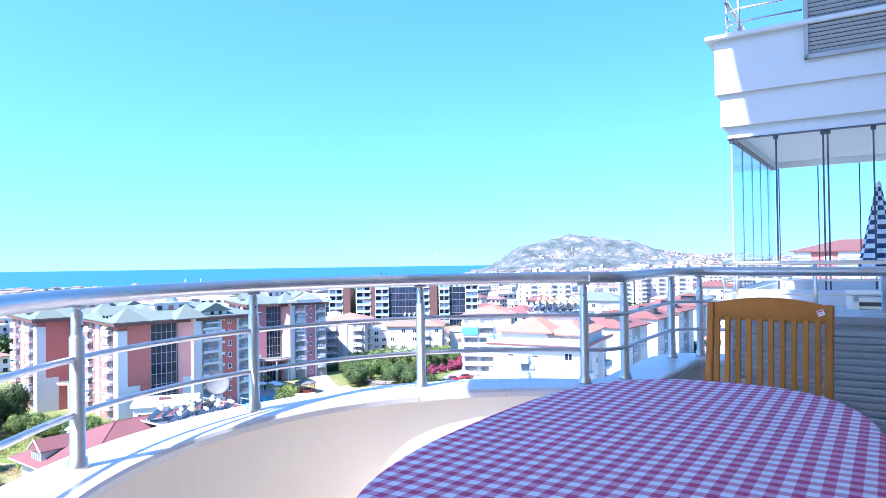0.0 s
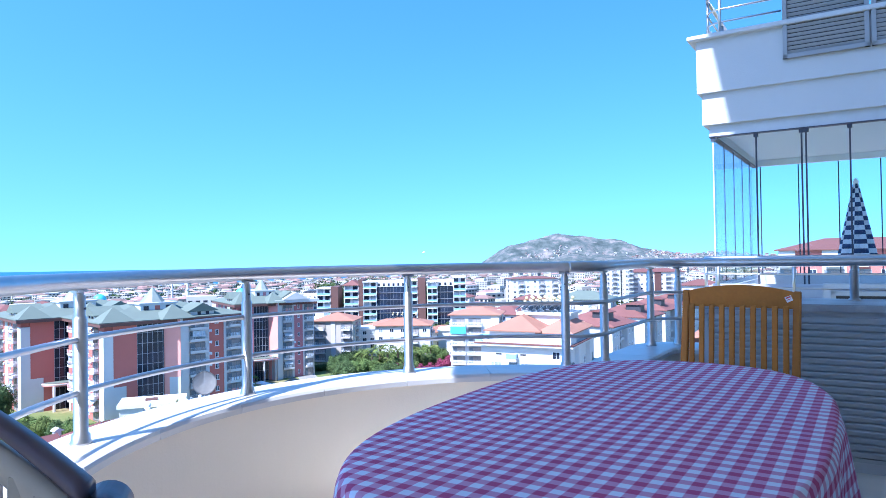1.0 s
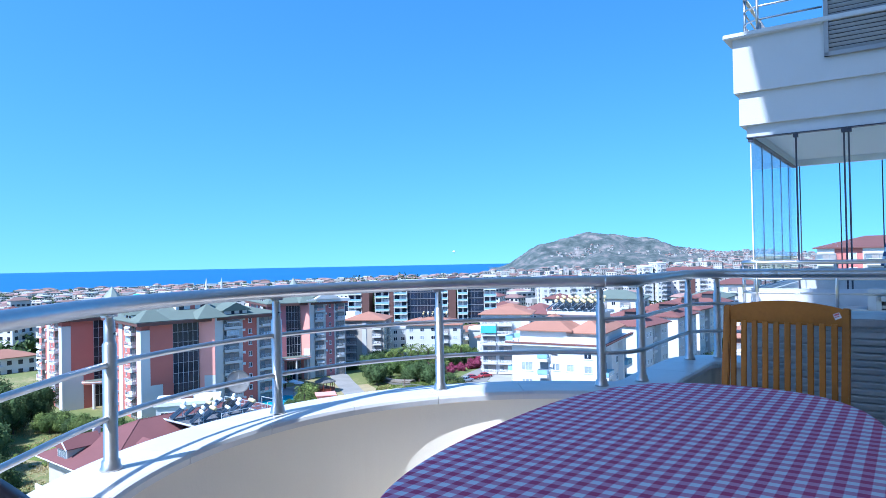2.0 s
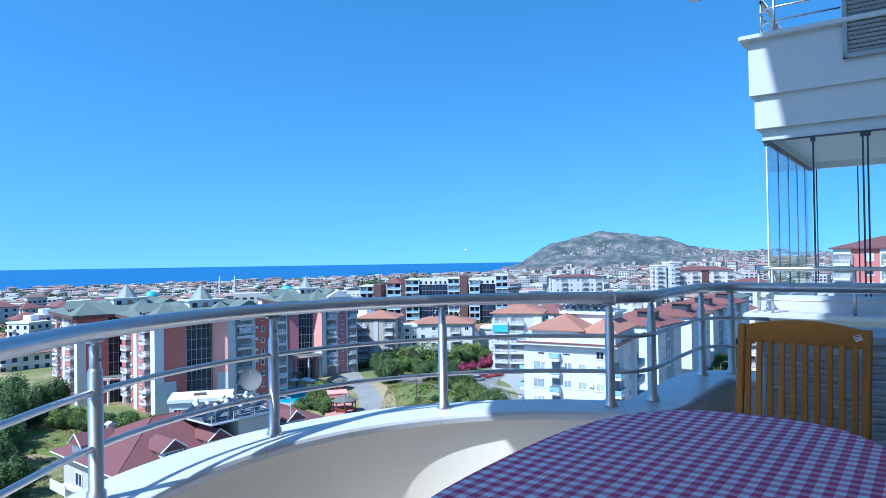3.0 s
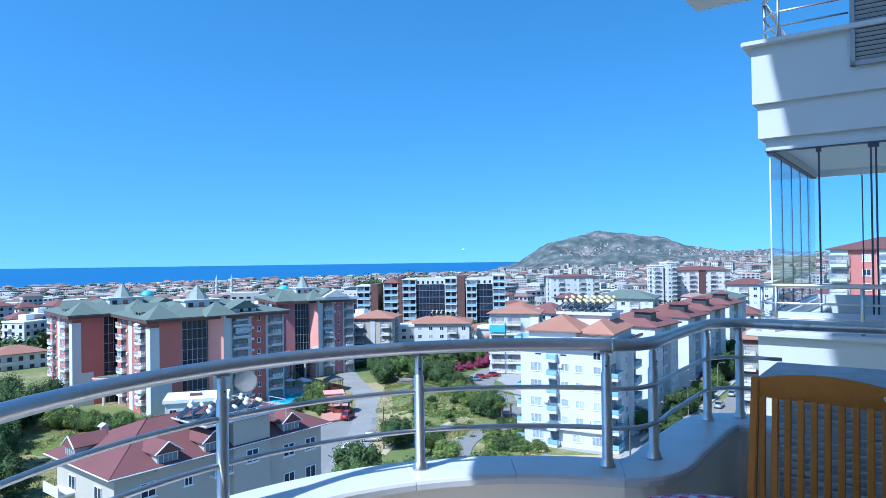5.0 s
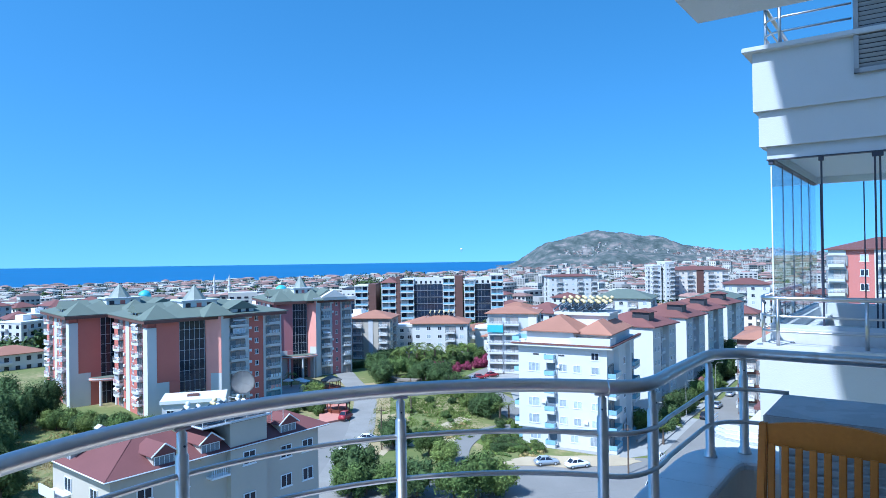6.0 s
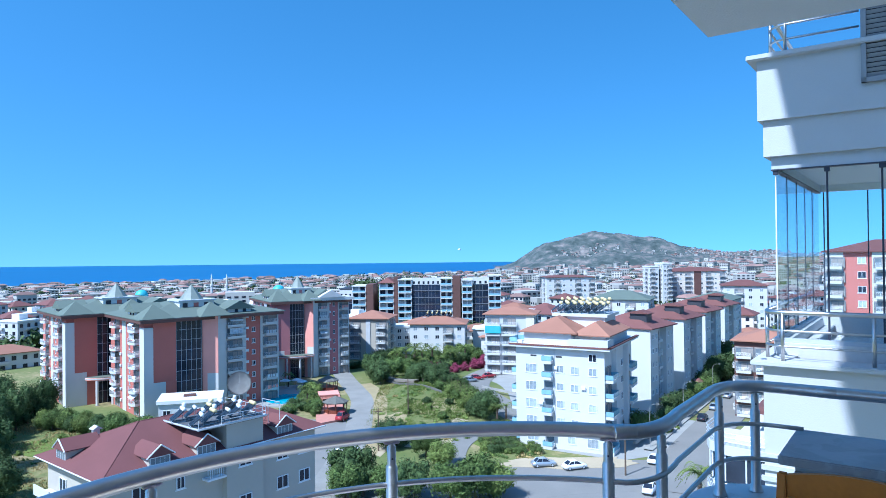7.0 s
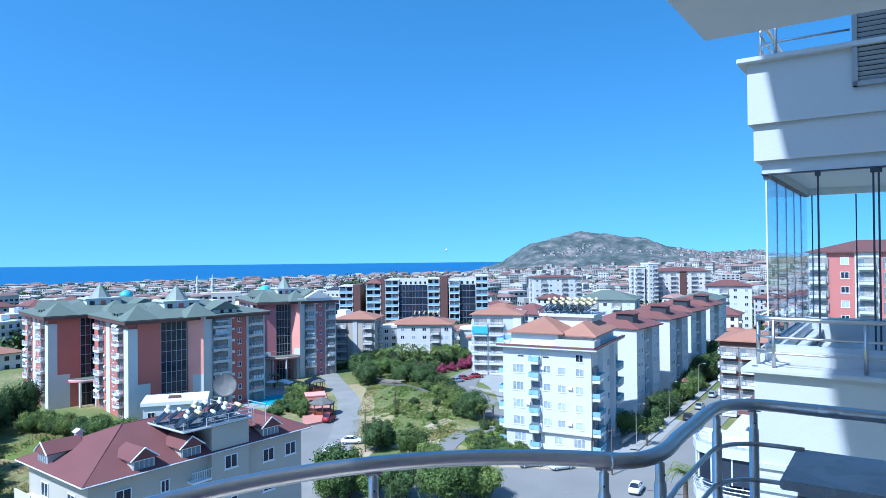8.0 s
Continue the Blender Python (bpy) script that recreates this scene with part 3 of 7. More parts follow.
    box(bm, -1.36, 10.04, 2.770, 2.5, 14.0, 2.797)
    part("soffit", bm, SOFFIT, t, "white painted terrace ceiling")
    bm = bm_new()
    box(bm, -1.36, 13.93, 2.66, 2.5, 13.99, 2.77)
    part("back_track", bm, ALU, t)
    bm = bm_new()
    box(bm, -1.36, 13.85, 0.30, 2.5, 14.0, 0.66)
    part("back_kerb", bm, PLASTER, t)
    for i in range(6):
        placed("seal", seal, t, at(-1.31 + 0.62 * i, 13.96) @ Matrix.Diagonal((0.9, 0.9, 1, 1)))
    # louvred shutters
    for u0, u1, v, z0, z1 in ((-0.50, 0.42, 9.80, 3.50, 4.75), (-0.02, 0.85, 9.385, -0.35, 0.62), (0.44, 1.4, 9.80, 3.50, 4.75)):
        bm = bm_new()
        for b in ((u0, z0, u0 + 0.05, z1), (u1 - 0.05, z0, u1, z1), (u0, z0, u1, z0 + 0.05), (u0, z1 - 0.05, u1, z1)):
            box(bm, b[0], v - 0.05, b[1], b[2], v, b[3])
        grey = SLAT_DARK if z0 > 3 else SLAT
        sh = part("shutter", bm, grey, t)
        bm = bm_new()
        box(bm, u0 + 0.05, v - 0.006, z0 + 0.05, u1 - 0.05, v, z1 - 0.05)
        part("backing", bm, W_DARK, sh)
        bm = bm_new()
        soft_box(bm, u0 + 0.05, -0.004, -0.021, u1 - 0.05, 0.004, 0.021, 0.002, 1, pose(0, 0, 0, 32, 0, 0))
        sl = mesh_of("louvre", bm, grey)
        for i in range(int((z1 - z0 - 0.1) / 0.052)):
            placed("louvre", sl, sh, at(0, v - 0.026, z0 + 0.075 + 0.052 * i))
    # railings on both copings
    for zc, v, u1 in ((0.485, 9.40, 2.5), (3.98, 9.85, -0.52)):
        r = part("railing_foot", (lambda b: (soft_box(b, -1.47, v - 0.03, zc, -1.41, v + 0.03, zc + 0.012, 0.003), b)[1])(bm_new()), STEEL, t)
        for k, dz in enumerate((0.16, 0.33, 0.53)):
            b2 = bm_new()
            rr = 0.026 if k == 2 else 0.013
            pts = [Vector((-1.44, 13.5, zc + dz)), Vector((-1.44, v + 0.25, zc + dz))]
            pts += corner(Vector((-1.44, v + 0.25, zc + dz)), Vector((-1.44, v, zc + dz)), Vector((-1.19, v, zc + dz)))
            pts += [Vector((u1, v, zc + dz))]
            tube(b2, pts, rr, 10)
            part("rail_bar", b2, STEEL, r, smooth=True)
        for u, vv in ((-1.44, v + 0.22), (-1.25, v), (-0.40, v), (0.6, v), (-1.44, v + 1.3), (-1.44, v + 2.4)):
            if u < u1:
                b2 = bm_new()
                tube(b2, [(u, vv, zc), (u, vv, zc + 0.52)], 0.02, 10)
                part("rail_post", b2, STEEL, r, smooth=True)
    return t


neighbour()


# ---- parasol on the neighbour's terrace ----
def parasol():
    p = uv(0.22, 11.4, 0.30)
    t = thing("closed_parasol", at(p.x, p.y, p.z) @ Matrix.Diagonal((1, 1, 0.955, 1)), "closed navy and white striped parasol on the glazed terrace", "parasol")
    bm = bm_new()
    tube(bm, [(0, 0, 0), (0, 0, 1.86)], 0.02, 10)
    part("pole", bm, ALU, t)
    bm = bm_new()
    tube(bm, [(0, 0, 0), (0, 0, 0.05), (0, 0, 0.09)], 0.2, 20, [0.24, 0.24, 0.05])
    part("base", bm, CONCRETE, t)
    bm = bm_new()
    tube(bm, [(0, 0, 1.80), (0, 0, 1.83), (0, 0, 1.88)], 0.03, 10, [0.03, 0.04, 0.012])
    part("finial", bm, ALU, t)
    dark, pale = bm_new(), bm_new()
    rows, seg = 17, 32
    for k in range(rows):
        for which in range(seg):
            z0, z1 = 1.80 - 1.15 * k / rows, 1.80 - 1.15 * (k + 1) / rows
            def ring(z, j):
                r = 0.03 + 0.20 * (1.80 - z) / 1.15
                a = 2 * math.pi * j / seg
                r *= 1 + 0.16 * math.cos(8 * a)
                return Vector((r * math.cos(a), r * math.sin(a), z))
            b = dark if (k + (which // 4) % 2) % 2 else pale
            quad_face(b, (ring(z0, which), ring(z0, which + 1), ring(z1, which + 1), ring(z1, which)))
    part("dark_stripes", dark, FABRIC_DARK, t, "navy stripes")
    part("pale_stripes", pale, FABRIC_PALE, t, "pale stripes")


parasol()


# ---- brown curtain ----
bm = bm_new()
cols = [(0.50 + 0.012 * i, 4.62 + 0.028 * math.sin(i * 1.05)) for i in range(36)]
for a, b in zip(cols, cols[1:]):
    quad_face(bm, (uv(*a, 0.81), uv(*b, 0.81), uv(*b, CEILING_Z - 0.01), uv(*a, CEILING_Z - 0.01)))
bmesh.ops.remove_doubles(bm, verts=bm.verts, dist=0.0005)
cur = tagged(part("curtain", bm, CURTAIN, smooth=True), "brown fabric curtain gathered at the balcony's end", "curtain")
so = cur.modifiers.new("thick", "SOLIDIFY")
so.thickness = 0.004


# ---- table and cloth ----
TABLE_Z = 0.66


def oval(a, b, n, power=3.2):
    out = []
    for i in range(n):
        t = 2 * math.pi * i / n
        c, s = math.cos(t), math.sin(t)
        out.append((a * math.copysign(abs(c) ** (2 / power), c), b * math.copysign(abs(s) ** (2 / power), s)))
    return out


TABLE_M = Matrix.Translation(uv(-0.185, 2.16)) @ pose(0, 0, 0, 0, 0, TURN)


def dining_table():
    t = thing("dining_table", TABLE_M @ at(0, 0, FLOOR_Z), "oblong balcony table hidden under a checked cloth", "table")
    h = TABLE_Z - FLOOR_Z - 0.006
    bm = bm_new()
    prism(bm, oval(0.478, 0.90, 64, 2.65), h - 0.03, h)
    part("tabletop", bm, WOOD, t)
    for x in (-0.28, 0.28):
        for y in (-0.60, 0.60):
            bm = bm_new()
            soft_box(bm, x - 0.03, y - 0.03, 0, x + 0.03, y + 0.03, h - 0.03, 0.004)
            part("leg", bm, WOOD, t)


def tablecloth():
    """Lies flat on the oblong top, rounds over its edge and hangs in soft folds; its pattern follows the cloth's own length."""
    n, inner = 160, 14
    bm = bm_new()
    layer = bm.loops.layers.uv.new("cloth")
    rim = oval(0.484, 0.905, n, 2.65)
    grid, flat = [], []
    for k in range(1, inner + 1):
        s = k / inner
        ring, f = [], []
        for i, (x, y) in enumerate(rim):
            wob = 0.0012 * math.sin(9 * x * s + 3) * math.sin(7 * y * s) + 0.0016 * noise.noise((x * s * 6, y * s * 6, 0.3))
            ring.append(bm.verts.new((x * s, y * s, wob)))
            f.append((x * s, y * s))
        grid.append(ring), flat.append(f)
    drops = [(0.008, 0.002, 0.008), (0.016, 0.010, 0.02), (0.021, 0.026, 0.034), (0.024, 0.07, 0.08), (0.026, 0.13, 0.14), (0.028, 0.19, 0.20), (0.030, 0.25, 0.26), (0.031, 0.31, 0.32), (0.032, 0.36, 0.37)]
    for out, down, length in drops:
        ring, f = [], []
        for i, (x, y) in enumerate(rim):
            x0, y0 = rim[i - 1]
            x1, y1 = rim[(i + 1) % n]
            d = Vector((y1 - y0, x0 - x1, 0)).normalized()
            fold = 0.030 * min(1.0, down / 0.25) * (math.sin(i * 0.62 + 1.3 * math.sin(i * 0.11)) + 0.5 * math.sin(i * 0.27))
            p = Vector((x, y, -down)) + d * (out + fold)
            ring.append(bm.verts.new(p))
            f.append((x + d.x * length, y + d.y * length))
        grid.append(ring), flat.append(f)
    centre = bm.verts.new((0, 0, 0))
    for i in range(n):
        j = (i + 1) % n
        face = bm.faces.new((centre, grid[0][i], grid[0][j]))
        for loop, c in zip(face.loops, ((0, 0), flat[0][i], flat[0][j])):
            loop[layer].uv = c
        for k in range(len(grid) - 1):
            face = bm.faces.new((grid[k][i], grid[k + 1][i], grid[k + 1][j], grid[k][j]))
            for loop, c in zip(face.loops, (flat[k][i], flat[k + 1][i], flat[k + 1][j], flat[k][j])):
                loop[layer].uv = c
    ob = tagged(part("tablecloth", bm, GINGHAM, smooth=True), "red and white gingham cotton cloth draped over the table", "tablecloth")
    ob.matrix_basis = TABLE_M @ at(0, 0, TABLE_Z + 0.002)


dining_table()
tablecloth()


# ---- slatted wooden chair ----
def slatted_chair():
    a, b = Vector((1.94, 3.38, 0)), Vector((2.335, 3.02, 0))
    mid, d = (a + b) / 2, b - a
    turn = math.degrees(math.atan2(d.y, d.x))
    t = thing("slatted_chair", at(mid.x, mid.y, FLOOR_Z, turn), "orange-brown oiled hardwood chair with a slatted back, at the table", "chair")
    top = 0.905 - FLOOR_Z
    w = 0.267
    lean = math.tan(radians(9))
    def back(z):
        return (z - top) * -lean * -1
    for x in (-w + 0.016, w - 0.016):
        bm = bm_new()
        for z0, z1, y0, y1 in ((0.42, top - 0.005, back(0.42), back(top)),):
            pts = [(x - 0.016, y0 - 0.014, z0), (x + 0.016, y0 - 0.014, z0), (x + 0.016, y0 + 0.014, z0), (x - 0.016, y0 + 0.014, z0)]
            lo = [bm.verts.new(p) for p in pts]
            hi = [bm.verts.new((px, py - y0 + y1, z1)) for px, py, pz in pts]
            for i in range(4):
                bm.faces.new((lo[i], lo[(i + 1) % 4], hi[(i + 1) % 4], hi[i]))
            bm.faces.new(lo[::-1]), bm.faces.new(hi)
        bmesh.ops.bevel(bm, geom=bm.edges[:], offset=0.004, segments=2, affect="EDGES")
        part("back_post", bm, WOOD, t)
    # crest rail, higher in the middle
    bm = bm_new()
    n = 20
    lo_f, hi_f, lo_b, hi_b = [], [], [], []
    for i in range(n + 1):
        x = -w + 0.032 + (2 * w - 0.064) * i / n
        k = 1 - (2 * i / n - 1) ** 2
        z1, z0 = top - 0.008 + 0.030 * k, top - 0.085
        lo_f.append(bm.verts.new((x, -0.011, z0))), hi_f.append(bm.verts.new((x, -0.011, z1)))
        lo_b.append(bm.verts.new((x, 0.011, z0))), hi_b.append(bm.verts.new((x, 0.011, z1)))
    for i in range(n):
        for p, q in ((lo_f, hi_f), (hi_f, hi_b), (hi_b, lo_b), (lo_b, lo_f)):
            bm.faces.new((p[i], p[i + 1], q[i + 1], q[i]))
    for i in (0, n):
        bm.faces.new((lo_f[i], hi_f[i], hi_b[i], lo_b[i]))
    part("crest_rail", bm, WOOD, t)
    bm = bm_new()
    length = top - 0.085 - 0.50
    soft_box(bm, -0.0125, -0.006, 0.0, 0.0125, 0.006, length + 0.01, 0.003, 1)
    slat = mesh_of("back_slat", bm, WOOD)
    shear = Matrix.Identity(4)
    shear[1][2] = lean
    for i in range(10):
        x = -w + 0.032 + (2 * w - 0.064) * (i + 0.5) / 10
        placed("back_slat", slat, t, at(x, back(0.50), 0.50) @ shear)
    bm = bm_new()
    soft_box(bm, -w + 0.03, -0.012, 0.455, w - 0.03, 0.012, 0.50, 0.004, 2, at(0, back(0.48), 0))
    part("lower_rail", bm, WOOD, t)
    bm = bm_new()
    soft_box(bm, -0.22, -0.018, 0.0, 0.22, 0.018, 0.016, 0.004, 1)
    ss = mesh_of("seat_slat", bm, WOOD)
    for i in range(9):
        placed("seat_slat", ss, t, at(0, -0.10 - 0.042 * i, 0.425))
    for x in (-0.21, 0.21):
        for p, q in (((x, -0.44, 0.43), (x, -0.02, 0.0)), ((x * 0.9, -0.06, 0.43), (x * 0.9, -0.46, 0.0))):
            bm = bm_new()
            tube(bm, [p, q], 0.018, 8)
            part("leg", bm, WOOD, t)
    bm = bm_new()
    box(bm, 0.203, -0.0125, top - 0.052, 0.231, -0.0115, top - 0.026)
    tilt = Matrix.Translation((0.217, 0, top - 0.039)) @ pose(0, 0, 0, 0, -24, 0) @ Matrix.Translation((-0.217, 0, 0.039 - top))
    lab = part("sticker", bm, STICKER, t, "white paper sticker with a red print")
    lab.matrix_basis = tilt
    bm = bm_new()
    box(bm, 0.206, -0.0133, top - 0.035, 0.228, -0.0127, top - 0.029)
    box(bm, 0.206, -0.0133, top - 0.043, 0.224, -0.0127, top - 0.040)
    part("print", bm, STICKER_RED, lab)


slatted_chair()


# ---- dark armchair beside the railing ----
def armchair():
    """A brown moulded garden chair: an arched top rail over a plain panel with an ornament, upright slats, arms with round ends."""
    t = thing("garden_armchair", at(-0.072, 0.91, FLOOR_Z, 4), "dark brown moulded garden armchair with a slatted back", "chair")
    half = 0.215
    def crown(u):
        return 1.026 - 0.71 * (math.sqrt(u * u + 0.0025) - 0.05)
    def depth(u):
        return -0.9 * u * u
    def swell(u):
        return 0.34 + 1.5 * abs(u)
    def band(prof, drop=0.0, n=40):
        bm, rings = bm_new(), []
        for i in range(n + 1):
            u = -half + 2 * half * i / n
            k = swell(u)
            rings.append([bm.verts.new((u, depth(u) + a * k, crown(u) + b * k + drop * (1 - k))) for a, b in prof])
        k = len(prof)
        for a, b in zip(rings, rings[1:]):
            for j in range(k):
                bm.faces.new((a[j], a[(j + 1) % k], b[(j + 1) % k], b[j]))
        bm.faces.new(rings[0][::-1]), bm.faces.new(rings[-1])
        return bm
    part("top_rail", band([(-0.034, -0.040), (-0.036, -0.018), (-0.028, -0.004), (-0.010, 0.001), (0.016, -0.001), (0.030, -0.012), (0.033, -0.035), (0.020, -0.048), (-0.020, -0.048)]), CHAIR_PLASTIC, t, smooth=True)
    back = part("back_panel", band([(-0.012, -0.044), (-0.020, -0.090), (-0.014, -0.136), (0.004, -0.138), (0.010, -0.090), (0.010, -0.044)], -0.026), CHAIR_WEAVE, t, smooth=True)
    bm = bm_new()
    ring = [(0.022 * math.cos(2 * math.pi * i / 20), -0.016, 0.966 + 0.024 * math.sin(2 * math.pi * i / 20)) for i in range(21)]
    tube(bm, ring, 0.006, 8)
    for a in range(6):
        c = radians(60 * a)
        tube(bm, [(0.0, -0.018, 0.966), (0.012 * math.cos(c), -0.021, 0.966 + 0.014 * math.sin(c)), (0.019 * math.cos(c), -0.016, 0.966 + 0.021 * math.sin(c))], 0.004, 6, [0.003, 0.006, 0.002])
    part("ornament", bm, CHAIR_PLASTIC, back, "round moulded ornament", smooth=True)
    for i in range(13):
        u = -0.186 + 0.031 * i
        bm = bm_new()
        soft_box(bm, u - 0.0095, depth(u) - 0.010, 0.455, u + 0.0095, depth(u) + 0.006, crown(u) - 0.058, 0.003, 1)
        part("back_slat", bm, CHAIR_WEAVE, t)
    bm = bm_new()
    soft_box(bm, -0.20, -0.035, 0.43, 0.20, 0.012, 0.475, 0.008, 2)
    part("lower_rail", bm, CHAIR_PLASTIC, t)
    bm = bm_new()
    soft_box(bm, -0.23, -0.46, 0.40, 0.23, 0.0, 0.435, 0.012, 2)
    part("seat", bm, CHAIR_PLASTIC, t)
    for s in (-1, 1):
        bm = bm_new()
        z = crown(half) - 0.044
        tube(bm, [(s * 0.222, 0.010, z), (s * 0.222, 0.006, z), (s * 0.226, -0.05, z - 0.008), (s * 0.24, -0.22, z - 0.09), (s * 0.25, -0.40, z - 0.14), (s * 0.25, -0.47, z - 0.17)], 0.03, 24, [0.020, 0.029, 0.031, 0.03, 0.03, 0.026])
        part("arm", bm, CHAIR_PLASTIC, t, smooth=True)
        for y, top in ((-0.40, z - 0.14), (-0.03, z - 0.01)):
            bm = bm_new()
            tube(bm, [(s * 0.235, y, top), (s * 0.235, y, 0.42), (s * 0.25, y * 1.05, 0.0)], 0.02, 10, [0.022, 0.024, 0.017])
            part("leg", bm, CHAIR_PLASTIC, t, smooth=True)


armchair()


# ---- low stool ----
def stool():
    t = thing("wooden_stool", at(1.98, 1.62, FLOOR_Z, 50), "dark red wooden stool beside the table", "stool")
    bm = bm_new()
    soft_box(bm, -0.2, -0.2, 0.42, 0.2, 0.2, 0.45, 0.01)
    part("seat", bm, WOOD_DARK, t)
    for x in (-0.16, 0.16):
        for y in (-0.16, 0.16):
            bm = bm_new()
            tube(bm, [(x, y, 0.42), (x * 1.1, y * 1.1, 0)], 0.018, 8)
            part("leg", bm, WOOD_DARK, t)


stool()

# ---- land, sea and the far hill ----
GROUND_Z, SEA_Z = -35.0, -55.0


def shore_y(x):
    """The shoreline: nearer on the south, far away towards the hill."""
    return 1250 + 900 * min(1.0, max(0.0, (x + 900) / 1150)) if x < 250 else 2150 + (x - 250) * 4.0


def land_z(x, y):
    if y < 260:
        z = GROUND_Z
    else:
        k = min(1.0, (y - 260) / 560)
        z = GROUND_Z - 17.0 * (k * k * (3 - 2 * k))
    # the garden slope between the two roads is a low bank
    z += 2.6 * math.exp(-(((x + 1) / 11) ** 2 + ((y - 176) / 20) ** 2))
    # town slopes rise to the north-west
    far = max(0.0, min(1.0, (x / max(y, 1.0) - 0.25) / 0.25)) * max(0.0, min(1.0, (y - 450) / 900))
    z += 26 * far
    s = shore_y(x) - y
    if s < 60:
        z = min(z, SEA_Z - 4 + max(0.0, s) / 60 * 9)
    return z


def grid_mesh(name, xs, ys, height, material, smooth=True):
    verts = [(x, y, height(x, y)) for y in ys for x in xs]
    w = len(xs)
    faces = [(j * w + i, j * w + i + 1, (j + 1) * w + i + 1, (j + 1) * w + i) for j in range(len(ys) - 1) for i in range(w - 1)]
    me = bpy.data.meshes.new(name)
    me.from_pydata(verts, [], faces)
    for p in me.polygons:
        p.use_smooth = smooth
    me.materials.append(material)
    return new(name, me)


def steps(*spans):
    out = []
    for a, b, n in spans:
        out += [a + (b - a) * i / n for i in range(n)]
    return out + [spans[-1][1]]


tagged(grid_mesh("ground", steps((-2600, -300, 30), (-300, -90, 20), (-90, 110, 66), (110, 400, 26), (400, 2600, 34)),
                 steps((-400, 40, 12), (40, 260, 70), (260, 700, 30), (700, 4200, 70)), land_z, FIELD),
       "dry grass and green scrub between town houses", "ground", kind="structure")
bm = bm_new()
quad_face(bm, ((-4940, 900, SEA_Z), (4940, 900, SEA_Z), (3900, 4940, SEA_Z), (-3900, 4940, SEA_Z)))
tagged(part("sea", bm, SEA), "deep blue calm sea to the horizon", "sea", kind="structure")


def hill_z(x, y):
    """A long castle hill: steep seaward end, two tops, a saddle slope of houses behind."""
    def bell(cx, cy, rx, ry, h):
        return h * math.exp(-(((x - cx) / rx) ** 2 + ((y - cy) / ry) ** 2))
    z = bell(600, 2700, 170, 330, 148) + bell(860, 2700, 110, 300, 100) + bell(405, 2650, 85, 240, 64) + bell(1010, 2720, 120, 320, 55) + bell(1250, 2740, 210, 340, 50) + bell(1500, 2760, 250, 340, 30) + bell(735, 2690, 90, 280, 34)
    n = noise.fractal((x / 160, y / 160, 0.0), 0.8, 2.0, 7) * 17
    edge = max(0.0, min(1.0, (x - 235) / 40)) * max(0.0, min(1.0, (y - 2190) / 130)) ** 0.7
    return SEA_Z - 8 + (0.88 * z + 8 + n * min(1, z / 40)) * edge


tagged(grid_mesh("castle_hill", steps((200, 1300, 150), (1300, 2300, 50)), steps((2180, 3300, 86)), hill_z, HILL),
       "rocky hill with pine scrub rising out of the sea", "hill", kind="structure")

# ---- apartment blocks ----
def grid_frame(bm, xs, zs, solid, y0, y1):
    """One connected frame: the solid cells of a grid, given depth."""
    v = {}
    def at_node(i, k, y):
        if (i, k, y) not in v:
            v[i, k, y] = bm.verts.new((xs[i], y, zs[k]))
        return v[i, k, y]
    def filled(i, k):
        return 0 <= k < len(solid) and 0 <= i < len(solid[0]) and solid[k][i]
    for k in range(len(solid)):
        for i in range(len(solid[0])):
            if not solid[k][i]:
                continue
            for y in (y0, y1):
                bm.faces.new((at_node(i, k, y), at_node(i + 1, k, y), at_node(i + 1, k + 1, y), at_node(i, k + 1, y)))
            for di, dk, a, b in ((-1, 0, (i, k), (i, k + 1)), (1, 0, (i + 1, k), (i + 1, k + 1)), (0, -1, (i, k), (i + 1, k)), (0, 1, (i, k + 1), (i + 1, k + 1))):
                if not filled(i + di, k + dk):
                    bm.faces.new((at_node(*a, y0), at_node(*b, y0), at_node(*b, y1), at_node(*a, y1)))


def window_mesh(w, h, bars=1, name="window"):
    """A white window frame with mullions and a sill; its pane is a mesh of its own."""
    bm = bm_new()
    f = 0.09
    xs = [-w / 2 - 0.12, -w / 2, -w / 2 + f]
    for i in range(bars):
        x = -w / 2 + w * (i + 1) / (bars + 1)
        xs += [x - 0.04, x + 0.04]
    xs += [w / 2 - f, w / 2, w / 2 + 0.12]
    zs = [-0.10, 0.0, f, h - f, h]
    n = len(xs) - 1
    solid = [[True] * n, [False] + [True] * (n - 2) + [False], [False] + [c % 2 == 0 for c in range(n - 2)] + [False], [False] + [True] * (n - 2) + [False]]
    grid_frame(bm, xs, zs, solid, -0.08, 0.02)
    frame_me = mesh_of(name + "_frame", bm, ALU)
    bm = bm_new()
    box(bm, -w / 2 + f, -0.02, f, w / 2 - f, 0.03, h - f)
    return frame_me, mesh_of("pane", bm, GLASS_DARK)


WIN_S, WIN_M, WIN_L = window_mesh(0.9, 1.2), window_mesh(1.5, 1.4), window_mesh(2.2, 1.7, 2)
WIN_C = (WIN_L[0], (lambda b: (box(b, -1.0, -0.02, 0.09, 1.0, 0.03, 1.6), mesh_of("pane", b, PANE_CURTAIN))[1])(bm_new()))
WIN_MC = (WIN_M[0], (lambda b: (box(b, -0.66, -0.02, 0.09, 0.66, 0.03, 1.3), mesh_of("pane", b, PANE_CURTAIN))[1])(bm_new()))


def window(parent, kind, x, y, z, turn=0.0):
    w = placed("window", kind[0], parent, at(x, y, z, turn))
    placed("pane", kind[1], w, Matrix())
    return w


